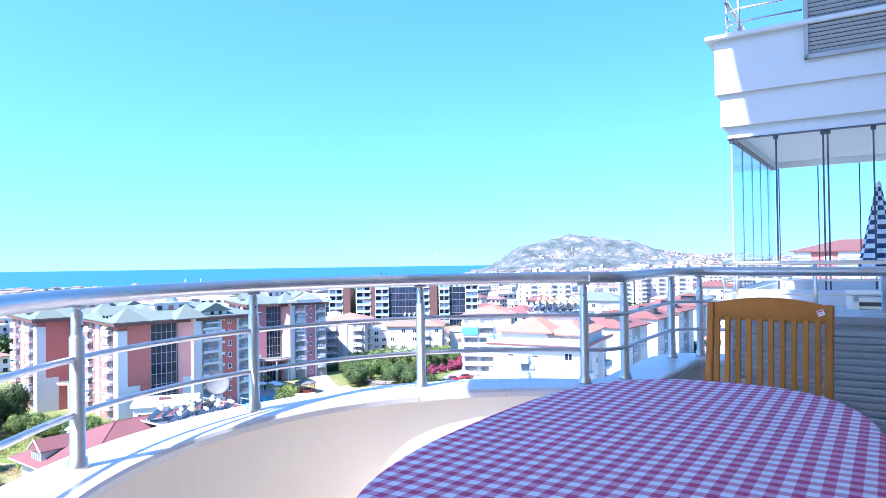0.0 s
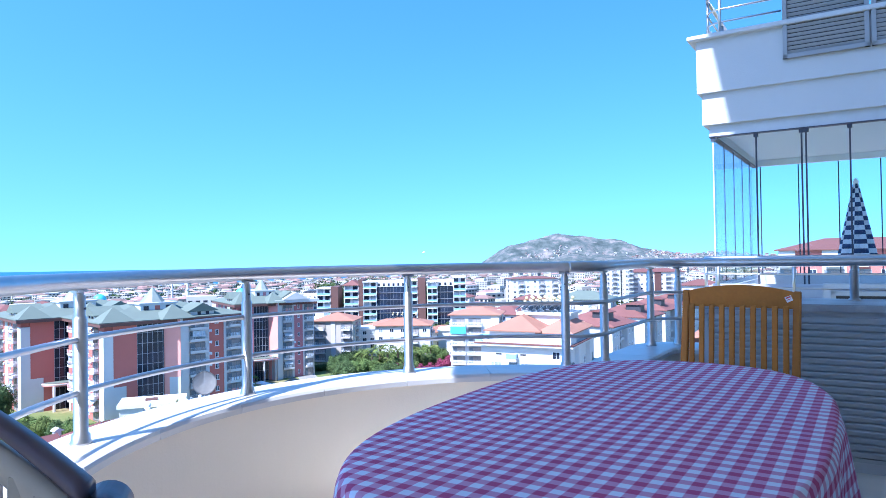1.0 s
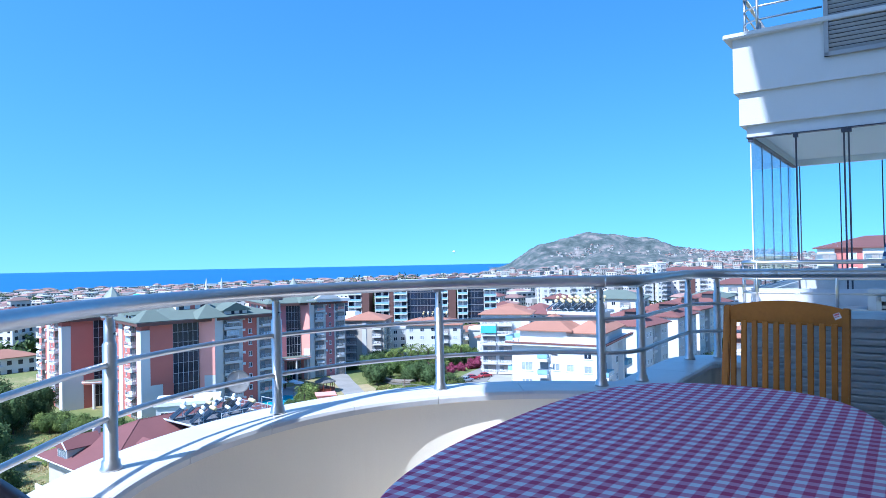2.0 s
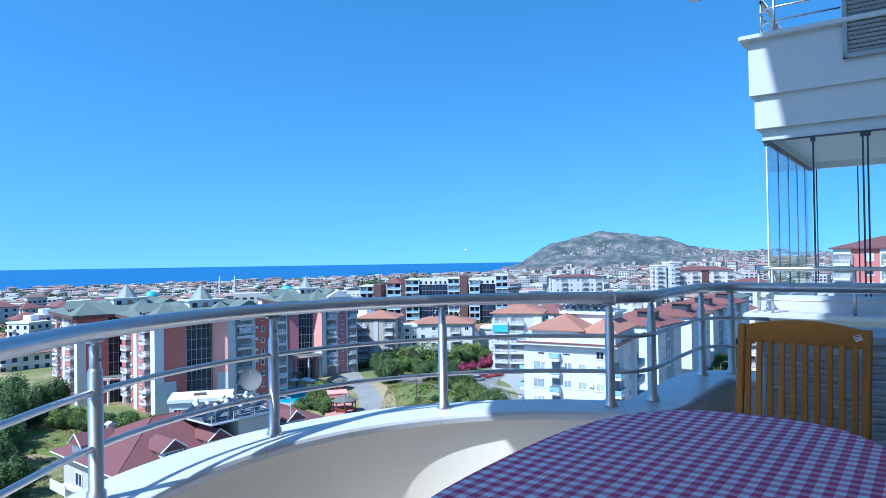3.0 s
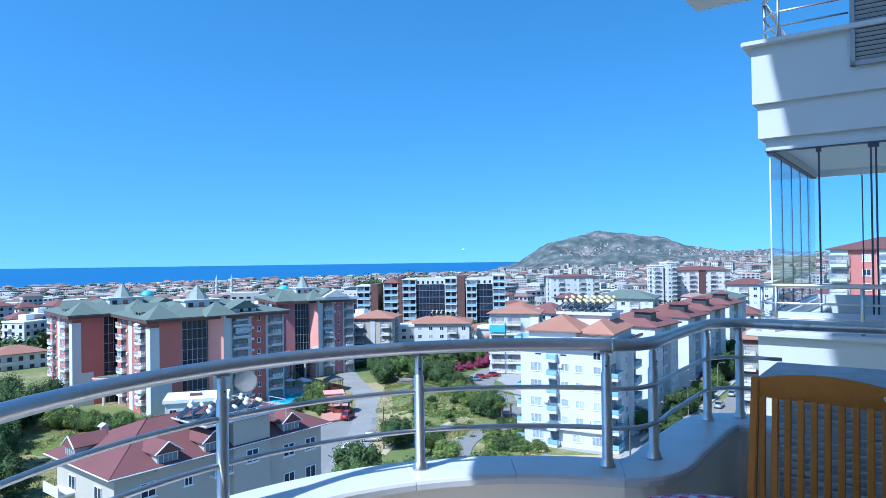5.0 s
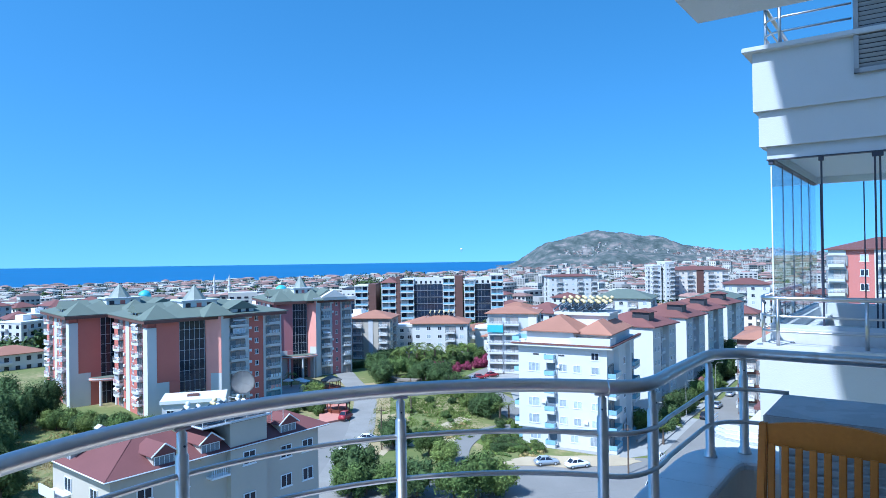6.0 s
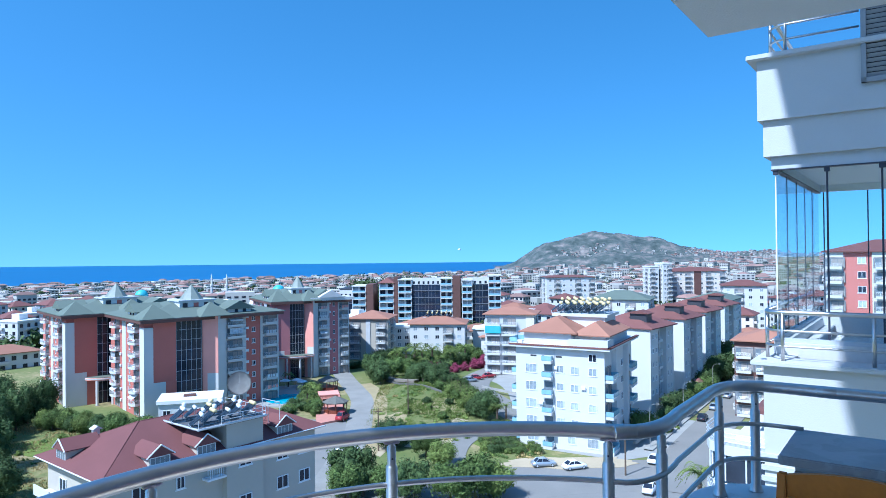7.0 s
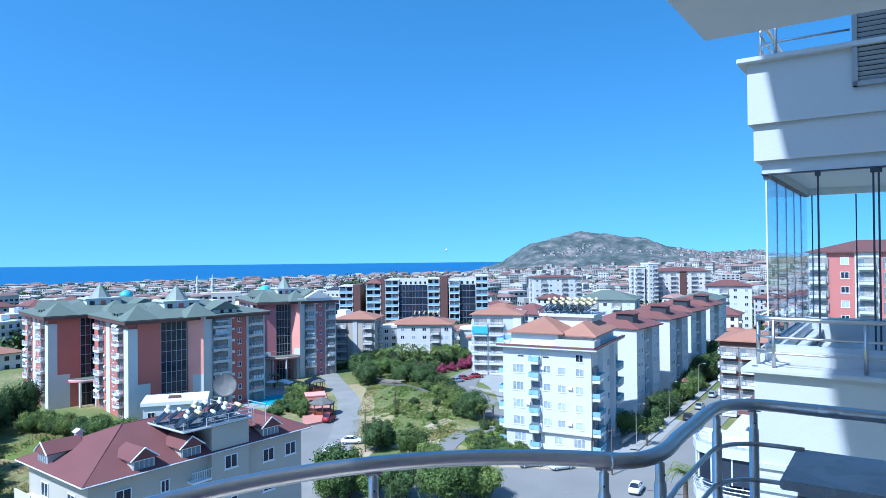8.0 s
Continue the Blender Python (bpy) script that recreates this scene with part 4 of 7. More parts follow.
def balcony_mesh(w, d, round_front=True, name="balcony", mat_=None):
    """A balcony slab with a solid lower band and a bowed front."""
    pts = [(-w / 2, 0.0)]
    n = 8
    for i in range(n + 1):
        t = -1 + 2 * i / n
        pts.append((t * w / 2, -(d * (0.62 + 0.38 * math.sqrt(max(0, 1 - t * t))) if round_front else d)))
    pts.append((w / 2, 0.0))
    bm = bm_new()
    prism(bm, pts, -0.22, 0.0)
    for (x0, y0), (x1, y1) in zip(pts, pts[1:]):
        quad_face(bm, ((x0, y0, 0), (x1, y1, 0), (x1, y1, 0.38), (x0, y0, 0.38)))
    slab = mesh_of(name, bm, mat_ or W_WHITE)
    bm = bm_new()
    for z in (0.62, 0.85, 1.08):
        tube(bm, [(x, y, z) for x, y in pts], 0.03, 5)
    for x, y in pts[1:-1:2]:
        tube(bm, [(x, y, 0.38), (x, y, 1.08)], 0.025, 5)
    return slab, mesh_of("balustrade", bm, GALV)


def glass_balcony_mesh(w, d):
    bm = bm_new()
    box(bm, -w / 2, -d, -0.55, w / 2, 0, 0.0)
    slab = mesh_of("balcony", bm, W_WHITE)
    bm = bm_new()
    box(bm, -w / 2, -d, 0.08, w / 2, -d + 0.04, 0.92)
    box(bm, -w / 2, -d + 0.04, 0.08, -w / 2 + 0.04, 0, 0.92)
    box(bm, w / 2 - 0.04, -d + 0.04, 0.08, w / 2, 0, 0.92)
    pan = mesh_of("balustrade", bm, GLASS_BLUE)
    return slab, pan


def balcony(parent, kind, x, y, z, turn=0.0):
    b = placed("balcony", kind[0], parent, at(x, y, z, turn))
    placed("balustrade", kind[1], b, Matrix())
    return b


BAL_ROUND = balcony_mesh(4.2, 1.7)
BAL_FLAT = balcony_mesh(4.6, 1.4, False)
BAL_SMALL = balcony_mesh(3.0, 1.2, False)


def recess_sheet_mesh(w, h):
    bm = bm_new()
    # flat sheet on the wall, its colour standing in for a shaded recess
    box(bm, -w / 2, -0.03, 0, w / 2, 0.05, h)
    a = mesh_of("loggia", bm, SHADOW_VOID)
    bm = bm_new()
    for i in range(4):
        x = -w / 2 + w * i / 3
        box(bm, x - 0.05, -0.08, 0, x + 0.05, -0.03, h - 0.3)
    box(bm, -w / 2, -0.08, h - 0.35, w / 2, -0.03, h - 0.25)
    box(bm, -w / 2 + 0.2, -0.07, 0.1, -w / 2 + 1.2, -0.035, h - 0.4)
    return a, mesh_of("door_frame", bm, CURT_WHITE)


LOGGIA = recess_sheet_mesh(3.8, 2.3)


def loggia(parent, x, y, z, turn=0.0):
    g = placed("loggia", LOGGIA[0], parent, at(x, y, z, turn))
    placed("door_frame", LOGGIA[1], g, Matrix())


def awning_mesh(w, d):
    """A cloth awning falling outwards from the wall, with a short valance."""
    bm = bm_new()
    a = [bm.verts.new(p) for p in ((-w / 2, -0.1, 2.35), (w / 2, -0.1, 2.35), (w / 2, -d, 1.55), (-w / 2, -d, 1.55), (-w / 2, -d, 1.25), (w / 2, -d, 1.25))]
    b = [bm.verts.new((v.co.x, v.co.y, v.co.z - 0.05)) for v in a[:4]] + [bm.verts.new((v.co.x, v.co.y + 0.04, v.co.z)) for v in a[4:]]
    for s in ((0, 1, 2, 3), (3, 2, 5, 4)):
        bm.faces.new([a[i] for i in s]), bm.faces.new([b[i] for i in s[::-1]])
    for i, j in ((0, 1), (1, 2), (2, 5), (5, 4), (4, 3), (3, 0)):
        bm.faces.new((a[j], a[i], b[i], b[j]))
    return mesh_of("awning", bm, AWNING)


def screen_mesh(w, d):
    """Window frames that close a balcony in."""
    bm = bm_new()
    box(bm, -w / 2, -d, 0.95, w / 2, -d + 0.06, 2.3)
    glass = mesh_of("balcony_glazing", bm, PANE_CURTAIN)
    bm = bm_new()
    for i in range(5):
        x = -w / 2 + w * i / 4
        box(bm, x - 0.05, -d - 0.04, 0.95, x + 0.05, -d - 0.004, 2.3)
    box(bm, -w / 2, -d - 0.05, 0.9, w / 2, -d - 0.004, 1.0)
    box(bm, -w / 2, -d - 0.05, 2.22, w / 2, -d - 0.004, 2.32)
    return glass, mesh_of("glazing_frame", bm, W_WHITE)


AWNING_MESH, SCREEN_MESH = awning_mesh(3.4, 1.5), screen_mesh(3.2, 1.1)


def washing_mesh(material, seed):
    """Cloths of uneven length hung over a balcony's rail."""
    rnd, bm, x = random.Random(seed), bm_new(), -1.3
    while x < 1.1:
        w = rnd.uniform(0.25, 0.6)
        box(bm, x, -1.5, 0.9 - rnd.uniform(0.3, 0.7), x + w, -1.44, 1.12)
        x += w + rnd.uniform(0.05, 0.6)
    return mesh_of("washing", bm, material)


WASHING = [washing_mesh(m, i) for i, m in enumerate((AWNING, FABRIC_PALE, W_PINK))]
bm = bm_new()
soft_box(bm, -0.42, -0.34, 0.0, 0.42, -0.02, 0.58, 0.03, 1)
box(bm, -0.36, -0.3, -0.1, -0.30, 0.0, 0.0)
box(bm, 0.30, -0.3, -0.1, 0.36, 0.0, 0.0)
COOLER = mesh_of("cooling_unit", bm, ALU)


def entrance_canopy(t, wide=1.0):
    arc = [math.pi * i / 16 for i in range(17)]
    bm = bm_new()
    prism(bm, [(9.6 + 5.5 * wide * math.cos(a), 0.6 - 4.5 * math.sin(a)) for a in arc], 6.2, 6.8)
    can = part("canopy", bm, W_PINK, t, "half-round entrance canopy with a dark top")
    bm = bm_new()
    prism(bm, [(9.6 + 5.3 * wide * math.cos(a), 0.6 - 4.3 * math.sin(a)) for a in arc], 6.8, 6.95)
    part("canopy_top", bm, R_GREEN, can)
    bm = bm_new()
    prism(bm, [(9.6 + 5.62 * wide * math.cos(a), 0.6 - 4.62 * math.sin(a)) for a in arc], 6.5, 6.72)
    part("canopy_stripe", bm, W_WHITE, can)
    for x, y in ((9.6 - 3.4 * wide, -2.6), (9.6, -3.6), (9.6 + 3.4 * wide, -2.6)):
        bm = bm_new()
        tube(bm, [(x, y, 0), (x, y, 6.2)], 0.35, 12)
        part("column", bm, W_WHITE, can)


bm = bm_new()
box(bm, -0.045, -0.045, 0.0, 0.045, 0.045, 22.2)
MULLION = mesh_of("mullion", bm, BAR_PALE)
bm = bm_new()
box(bm, -3.0, -0.035, -0.045, 3.0, 0.035, 0.045)
TRANSOM = mesh_of("transom", bm, BAR_PALE)


def red_block(m, entrance, seed, cornice=False):
    """Eight storeys, brick red and white, a tall glazed stair bay, bowed balconies, grey-green hipped roofs with a white lantern."""
    t = thing("red_apartment_block", m, "brick-red and white apartment block with grey-green hipped roof", "building", "red apartment blocks")
    H, S = 22.6, 2.8
    render_red = W_ROSE if cornice else W_RED
    L, D = 33.0, 26.0
    bm = bm_new()
    box(bm, 0.0, 0.6, 0, L, D, H)
    part("wall", bm, render_red, t)
    bm = bm_new()
    box(bm, -0.25, 0.0, 0, 1.8, 3.0, H - 1.8)
    box(bm, 1.8, 0.15, 0, 4.6, 0.65, 8.2)
    part("white_corner", bm, W_WHITE, t, "white rendered corner pier with a lower step")
    bm = bm_new()
    box(bm, 4.6, 0.10, 0, 7.0, 0.65, 8.2)
    box(bm, 1.8, 0.25, 8.2, 7.0, 0.65, H)
    part("red_panel", bm, render_red, t)
    # glazed stair bay
    bm = bm_new()
    box(bm, 7.0, 0.36, 0.0, 13.2, 0.62, H - 0.4)
    bay = part("stair_glazing", bm, GLASS_DARK, t, "dark glazed stair bay")
    for i in range(6):
        placed("mullion", MULLION, bay, at(7.04 + 1.18 * i, 0.31))
    for k in range(9):
        placed("transom", TRANSOM, bay, at(10.0, 0.315, 3.04 + 2.4 * k))
    # salmon wing that turns out towards the light, then a white pier
    bm = bm_new()
    prism(bm, [(13.0, 0.8), (16.2, -1.8), (16.6, -1.5), (14.0, 1.0)], 9.0, H)
    prism(bm, [(13.0, 0.8), (14.2, -0.17), (14.6, 0.1), (14.0, 1.0)], 0.0, 9.0)
    part("salmon_wing", bm, W_PINK, t, "salmon rendered wing wall")
    bm = bm_new()
    prism(bm, [(14.2, -0.14), (16.2, -1.8), (18.8, -0.4), (18.8, 0.7), (14.4, 0.7)], 0.0, 9.0)
    prism(bm, [(16.25, -1.8), (18.8, -0.4), (18.8, 0.7), (16.6, 0.7)], 9.0, H)
    part("white_pier", bm, W_WHITE, t)
    if entrance:
        entrance_canopy(t, 1.5 if cornice else 1.0)
    # balconies and windows, storey by storey
    rnd = random.Random(seed)
    for k in range(8):
        z = 0.15 + S * k
        if k:
            balcony(t, BAL_FLAT, 21.4, 0.5, z)
            balcony(t, BAL_SMALL, 30.8, 0.5, z)
            balcony(t, BAL_ROUND, 0.0, 6.0, z, -90)
            balcony(t, BAL_ROUND, 0.0, 20.5, z, -90)
            for x, y, turn in ((21.4, 0.6, 0), (30.8, 0.6, 0), (0.0, 6.0, -90), (0.0, 20.5, -90)):
                pick = rnd.random()
                if pick < 0.26 and x != 30.8:
                    placed("awning", AWNING_MESH, t, at(x, y, z, turn))
                elif pick < 0.50 and x != 30.8:
                    placed("glazing_frame", SCREEN_MESH[1], placed("balcony_glazing", SCREEN_MESH[0], t, at(x, y, z, turn)), Matrix())
        for x, y, turn in ((24.6, 0.6, 0), (-0.0, 9.0, -90), (-0.0, 17.4, -90)):
            if rnd.random() < 0.55:
                placed("cooling_unit", COOLER, t, at(x, y, z + 1.7, turn))
        for x, y, turn in ((21.4, 0.6, 0), (30.8, 0.6, 0), (0.0, 6.0, -90), (0.0, 20.5, -90)):
            if k and rnd.random() < 0.5:
                placed("washing", WASHING[rnd.randrange(3)], t, at(x, y, z, turn))
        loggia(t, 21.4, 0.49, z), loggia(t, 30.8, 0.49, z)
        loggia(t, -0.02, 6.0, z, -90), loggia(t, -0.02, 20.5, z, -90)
        window(t, WIN_S, 26.4, 0.6, z + 0.9)
        window(t, WIN_S, 0.0, 11.0, z + 0.9, -90)
    bm = bm_new()
    box(bm, 18.8, 0.1, 0, 19.2, 0.62, H)
    box(bm, 28.2, 0.3, 0, 28.5, 0.62, H)
    box(bm, L - 0.2, 0.2, 0, L + 0.1, 0.62, H)
    part("white_fin", bm, W_WHITE, t)
    # white sheets added behind the balconies to brighten the front where sun is missing
    for x0, x1 in ((19.2, 24.4), (28.5, 32.8)):
        bm = bm_new()
        box(bm, x0, 0.50, 0, x1, 0.596, H - 0.7)
        part("brightening_panel", bm, W_WHITE, t)
    bm = bm_new()
    box(bm, -0.1, 13.6, 0, 0.05, 16.4, H)
    part("white_strip", bm, W_WHITE, t)
    # roofs
    bm = bm_new()
    box(bm, -1.4, -1.4, H - 0.7, L + 0.8, D + 0.8, H)
    part("eave", bm, W_BROWN, t, "brown eave band")
    bm = bm_new()
    hip(bm, 0, 0.4, L, D, H, 3.6, 1.5, 0.2)
    part("roof", bm, R_GREEN, t)
    for x, y, s in ((2.6, 1.6, 3.4), (15.6, 0.2, 3.6)):
        bm = bm_new()
        hip(bm, x - s, y - s + 1, x + s, y + s + 1, H + 0.05, 3.2, 0.3, 0.15)
        part("corner_hip", bm, R_GREEN, t)
    for x, turn, y in ((22.5, 0, 0.4), (0.5, -90, 10.0)):
        g = at(x, y, H + 0.2, turn)
        bm = bm_new()
        gable(bm, -3.4, -0.4, 3.4, 6.0, 1.1, 1.9, 0.4)
        g_ob = part("dormer_roof", bm, R_GREEN, t)
        g_ob.matrix_basis = g
        bm = bm_new()
        box(bm, -3.0, -0.2, -0.4, 3.0, 5.0, 1.1)
        prism_pts = [(-3.0, 1.1), (3.0, 1.1), (0, 2.7)]
        lo, hi = [bm.verts.new((px, -0.3, pz)) for px, pz in prism_pts], [bm.verts.new((px, 0.5, pz)) for px, pz in prism_pts]
        bm.faces.new(lo), bm.faces.new(hi[::-1])
        w = part("dormer_wall", bm, W_WHITE, g_ob)
        for dx in (-1.2, 0.9):
            bm = bm_new()
            box(bm, dx, -0.36, 0.2, dx + 0.8, -0.25, 1.3)
            part("dormer_pane", bm, GLASS_DARK, g_ob)
    if cornice:
        bm = bm_new()
        box(bm, 15.0, -2.2, H, 34.4, -1.7, H + 0.9)
        box(bm, 33.9, -1.7, H, 34.4, 8.0, H + 0.9)
        gable(bm, 19.0, -2.2, 29.0, 4.0, H + 0.9, 2.0, 0.3, 0.2)
        part("cornice", bm, W_WHITE, t, "white roof cornice with a low pediment")
    bm = bm_new()
    box(bm, 10.0, 6.0, H, 18.5, 13.0, H + 3.4)
    p = part("penthouse", bm, W_WHITE, t, "white roof lantern with pyramid top")
    bm = bm_new()
    box(bm, 9.6, 5.6, H + 3.4, 18.9, 13.4, H + 3.7)
    part("penthouse_coping", bm, W_GREY, p)
    for x in (11.3, 14.0, 16.6):
        bm = bm_new()
        box(bm, x - 0.6, 5.93, H + 2.0, x + 0.6, 6.05, H + 3.0)
        part("penthouse_pane", bm, GLASS_DARK if x != 14.0 else render_red, p)
    bm = bm_new()
    n = 8
    base = [bm.verts.new((14.2 + 2.9 * math.cos(2 * math.pi * (i + 0.5) / n), 9.5 + 2.9 * math.sin(2 * math.pi * (i + 0.5) / n), H + 3.7)) for i in range(n)]
    tip = bm.verts.new((14.2, 9.5, H + 7.4))
    bm.faces.new(base[::-1])
    for i in range(n):
        bm.faces.new((base[i], base[(i + 1) % n], tip))
    part("pyramid", bm, R_PALE, p)
    return t


RED_TURN = 41.0
red_block(at(-65.0, 153.5, GROUND_Z, RED_TURN), False, 3)
red_block(at(-90.5, 168.0, GROUND_Z, RED_TURN), True, 8)
red_block(at(-47.85, 201.8, GROUND_Z, 28.0) @ Matrix.Diagonal((0.72, 1, 1.022, 1)), True, 15, True)


def tank_mesh(material):
    bm = bm_new()
    tube(bm, [(-0.9, 0, 0), (-0.8, 0, 0), (0.8, 0, 0), (0.9, 0, 0)], 0.3, 10, [0.12, 0.3, 0.3, 0.12])
    return mesh_of("tank", bm, material, True)


TANKS = (tank_mesh(TANK_GOLD), tank_mesh(TANK_WHITE))
bm = bm_new()
box(bm, -0.5, 0, -0.03, 0.5, 2.0, 0.03)
COLLECTOR = mesh_of("collector", bm, SOLAR)


bm = bm_new()
tube(bm, [(0, 0, 0), (0, 0, 0.04), (0, 0, 0.5), (0, 0, 0.58)], 0.3, 10, [0.27, 0.3, 0.3, 0.16])
BARREL = mesh_of("feed_barrel", bm, TANK_WHITE, True)


def stand_bar(name, a, b):
    bm = bm_new()
    tube(bm, [a, b], 0.035, 5)
    return mesh_of(name, bm, GALV)


STAND_BARS = {n: stand_bar(n, a, b) for n, a, b in (("rear_leg", (0, 0.1, 0), (0, 0.1, 1.5)), ("front_leg", (0, -1.7, 0), (0, -1.7, 0.4)), ("brace", (0, -1.7, 0.3), (0, 0.1, 1.45)), ("foot_bar", (0, -1.7, 0.05), (0, 0.1, 0.05)), ("cross_bar", (-0.8, 0.1, 1.4), (0.8, 0.1, 1.4)))}


def solar_heater(m, gold=True, scale=1.0, pair=False, barrel=False):
    """A water tank over a sloping collector on a bar frame."""
    t = thing("solar_heater", m @ Matrix.Diagonal((scale, scale, scale, 1)), "rooftop solar water heater with a %s tank" % ("yellow" if gold else "white"), "solar heater", "rooftop solar heaters")
    placed("tank", TANKS[0 if gold else 1], t, at(0, 0, 1.75))
    if pair:
        placed("tank", TANKS[0 if gold else 1], t, at(0, 0.25, 2.42) @ Matrix.Diagonal((0.72, 0.9, 0.9, 1)))
    for x in (-0.55, 0.55):
        placed("collector", COLLECTOR, t, at(x, -1.65, 0.35) @ pose(0, 0, 0, 38, 0, 0))
    for x in (-0.8, 0.8):
        for name in ("rear_leg", "front_leg", "brace", "foot_bar"):
            placed(name, STAND_BARS[name], t, at(x, 0))
    placed("cross_bar", STAND_BARS["cross_bar"], t, Matrix())
    if barrel:
        placed("feed_barrel", BARREL, t, at(0.2, 0.1, 2.04))
    return t


BAL_GLASS, BAL_GLASS_WIDE = glass_balcony_mesh(1.9, 1.2), glass_balcony_mesh(4.2, 1.5)


def white_block():
    m = at(15.9, 131.2, GROUND_Z, -29.0)
    t = thing("white_apartment_block", m, "white apartment block with blue glass balconies and orange roof", "building")
    L, D, H, S = 17.2, 21.0, 19.0, 3.3
    bm = bm_new()
    box(bm, 0, 0, 3.6, L, D, H)
    box(bm, 0.4, 0.5, 0, L - 0.3, D - 0.5, 3.6)
    part("wall", bm, W_WHITE, t)
    bm = bm_new()
    box(bm, -0.15, -0.12, 3.35, 7.6, 0.0, 3.6)
    box(bm, 7.6, -0.12, 3.35, L, 0, 3.6)
    part("string_course", bm, W_GREY, t)
    bm = bm_new()
    box(bm, -0.9, -1.1, H, L + 1.3, D + 0.8, H + 0.35)
    part("eave", bm, W_WHITE, t)
    bm = bm_new()
    box(bm, -1.0, -1.2, H + 0.35, L + 1.4, -0.6, H + 0.6)
    box(bm, L + 0.8, -1.2, H + 0.35, L + 1.4, D + 0.8, H + 0.6)
    part("eave_tiles", bm, R_RED, t, "dark red tiled eave edge")
    bm = bm_new()
    box(bm, 1.2, 1.4, H + 0.35, 10.6, D - 1, H + 2.6)
    box(bm, 10.6, 3.6, H + 0.35, L - 0.6, D - 1, H + 2.4)
    part("penthouse", bm, W_WHITE, t)
    bm = bm_new()
    box(bm, 10.6, -0.6, H + 0.35, L + 0.8, -0.4, H + 1.9)
    box(bm, L + 0.6, -0.4, H + 0.35, L + 0.8, 3.5, H + 1.9)
    part("terrace_parapet", bm, W_WHITE, t)
    bm = bm_new()
    hip(bm, 1.2, 1.4, 11.0, D - 3, H + 2.6, 2.6, 0.9, 0.2)
    part("roof", bm, R_ORANGE, t)
    bm = bm_new()
    hip(bm, 11.5, 2.0, L - 0.2, D - 4, H + 2.3, 2.2, 0.9, 0.2)
    part("roof", bm, R_ORANGE, t)
    bm = bm_new()
    box(bm, 5.0, 9.0, H + 2.6, 15.0, 17.0, H + 5.2)
    box(bm, 4.4, 8.4, H + 5.2, 15.6, 17.6, H + 5.7)
    part("roof_platform", bm, W_WHITE, t)
    zs = (3.0 - 2.3, 3.9, 7.1, 10.4, 13.7)
    for z in zs:
        window(t, WIN_C, 3.1, 0.0 if z > 2 else 0.5, z + 0.4)
        if z > 2:
            window(t, WIN_MC, 8.8, 0.0, z + 0.7), window(t, WIN_MC, 11.6, 0.0, z + 0.6), window(t, WIN_MC, 15.0, 0.0, z + 0.5)
        else:
            window(t, WIN_C, 14.8, 0.5, z + 0.2), window(t, WIN_MC, 10.8, 0.5, z + 0.5)
        balcony(t, BAL_GLASS, 6.5, 0.0 if z > 2 else 0.3, z - 0.1)
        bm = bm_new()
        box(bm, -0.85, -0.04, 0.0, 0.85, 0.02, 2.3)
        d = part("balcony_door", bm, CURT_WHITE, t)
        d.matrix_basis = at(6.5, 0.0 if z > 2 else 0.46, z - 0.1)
        balcony(t, BAL_GLASS_WIDE, 0.0, 3.5, z - 0.1, -90)
        loggia(t, -0.02, 3.5, z - 0.1, -90)
    for x, z in ((13.2, 5.0), (13.3, 11.6), (5.1, 8.2), (7.9, 15.0), (1.2, 19.6)):
        placed("cooling_unit", COOLER, t, at(x, 0.0 if z < 19 else -0.35, z))
    bm = bm_new()
    tube(bm, [(7.75, -0.08, 3.6), (7.75, -0.08, 18.9)], 0.05, 6)
    part("downpipe", bm, W_GREY, t)
    window(t, WIN_M, 15.0, 0.0, 16.8)
    for x in (3.6, 8.6):
        bm = bm_new()
        box(bm, x - 0.6, -0.03, 17.2, x + 0.6, 0.03, 17.5)
        part("vent", bm, W_DARK, t)
    balcony(t, BAL_GLASS, 6.5, 0.0, 16.6)
    balcony(t, BAL_GLASS_WIDE, -0.4, 3.5, H + 0.5, -90)
    for k, z in enumerate((0.7, 3.9, 7.1, 10.4, 13.7)):
        for y in (2.4, 17.5):
            balcony(t, BAL_GLASS_WIDE, L, y, z - 0.1, 90)
            loggia(t, L + 0.02, y, z - 0.1, 90)
        for y in (7.4, 12.6):
            window(t, WIN_M, L, y, z + 0.8, 90)
    bm = bm_new()
    box(bm, L, 5.0, 0, L + 0.9, 6.2, H)
    box(bm, L, 14.0, 0, L + 0.9, 15.2, H)
    part("side_pier", bm, W_WHITE, t)
    for i in range(7):
        for j in range(2):
            p = m @ Vector((5.6 + 1.45 * i, 10.6 + 3.6 * j, H + 5.7))
            solar_heater(at(p.x, p.y, p.z, -98 + 4 * (i % 3)), True, 1.15, True)
    return t


white_block()

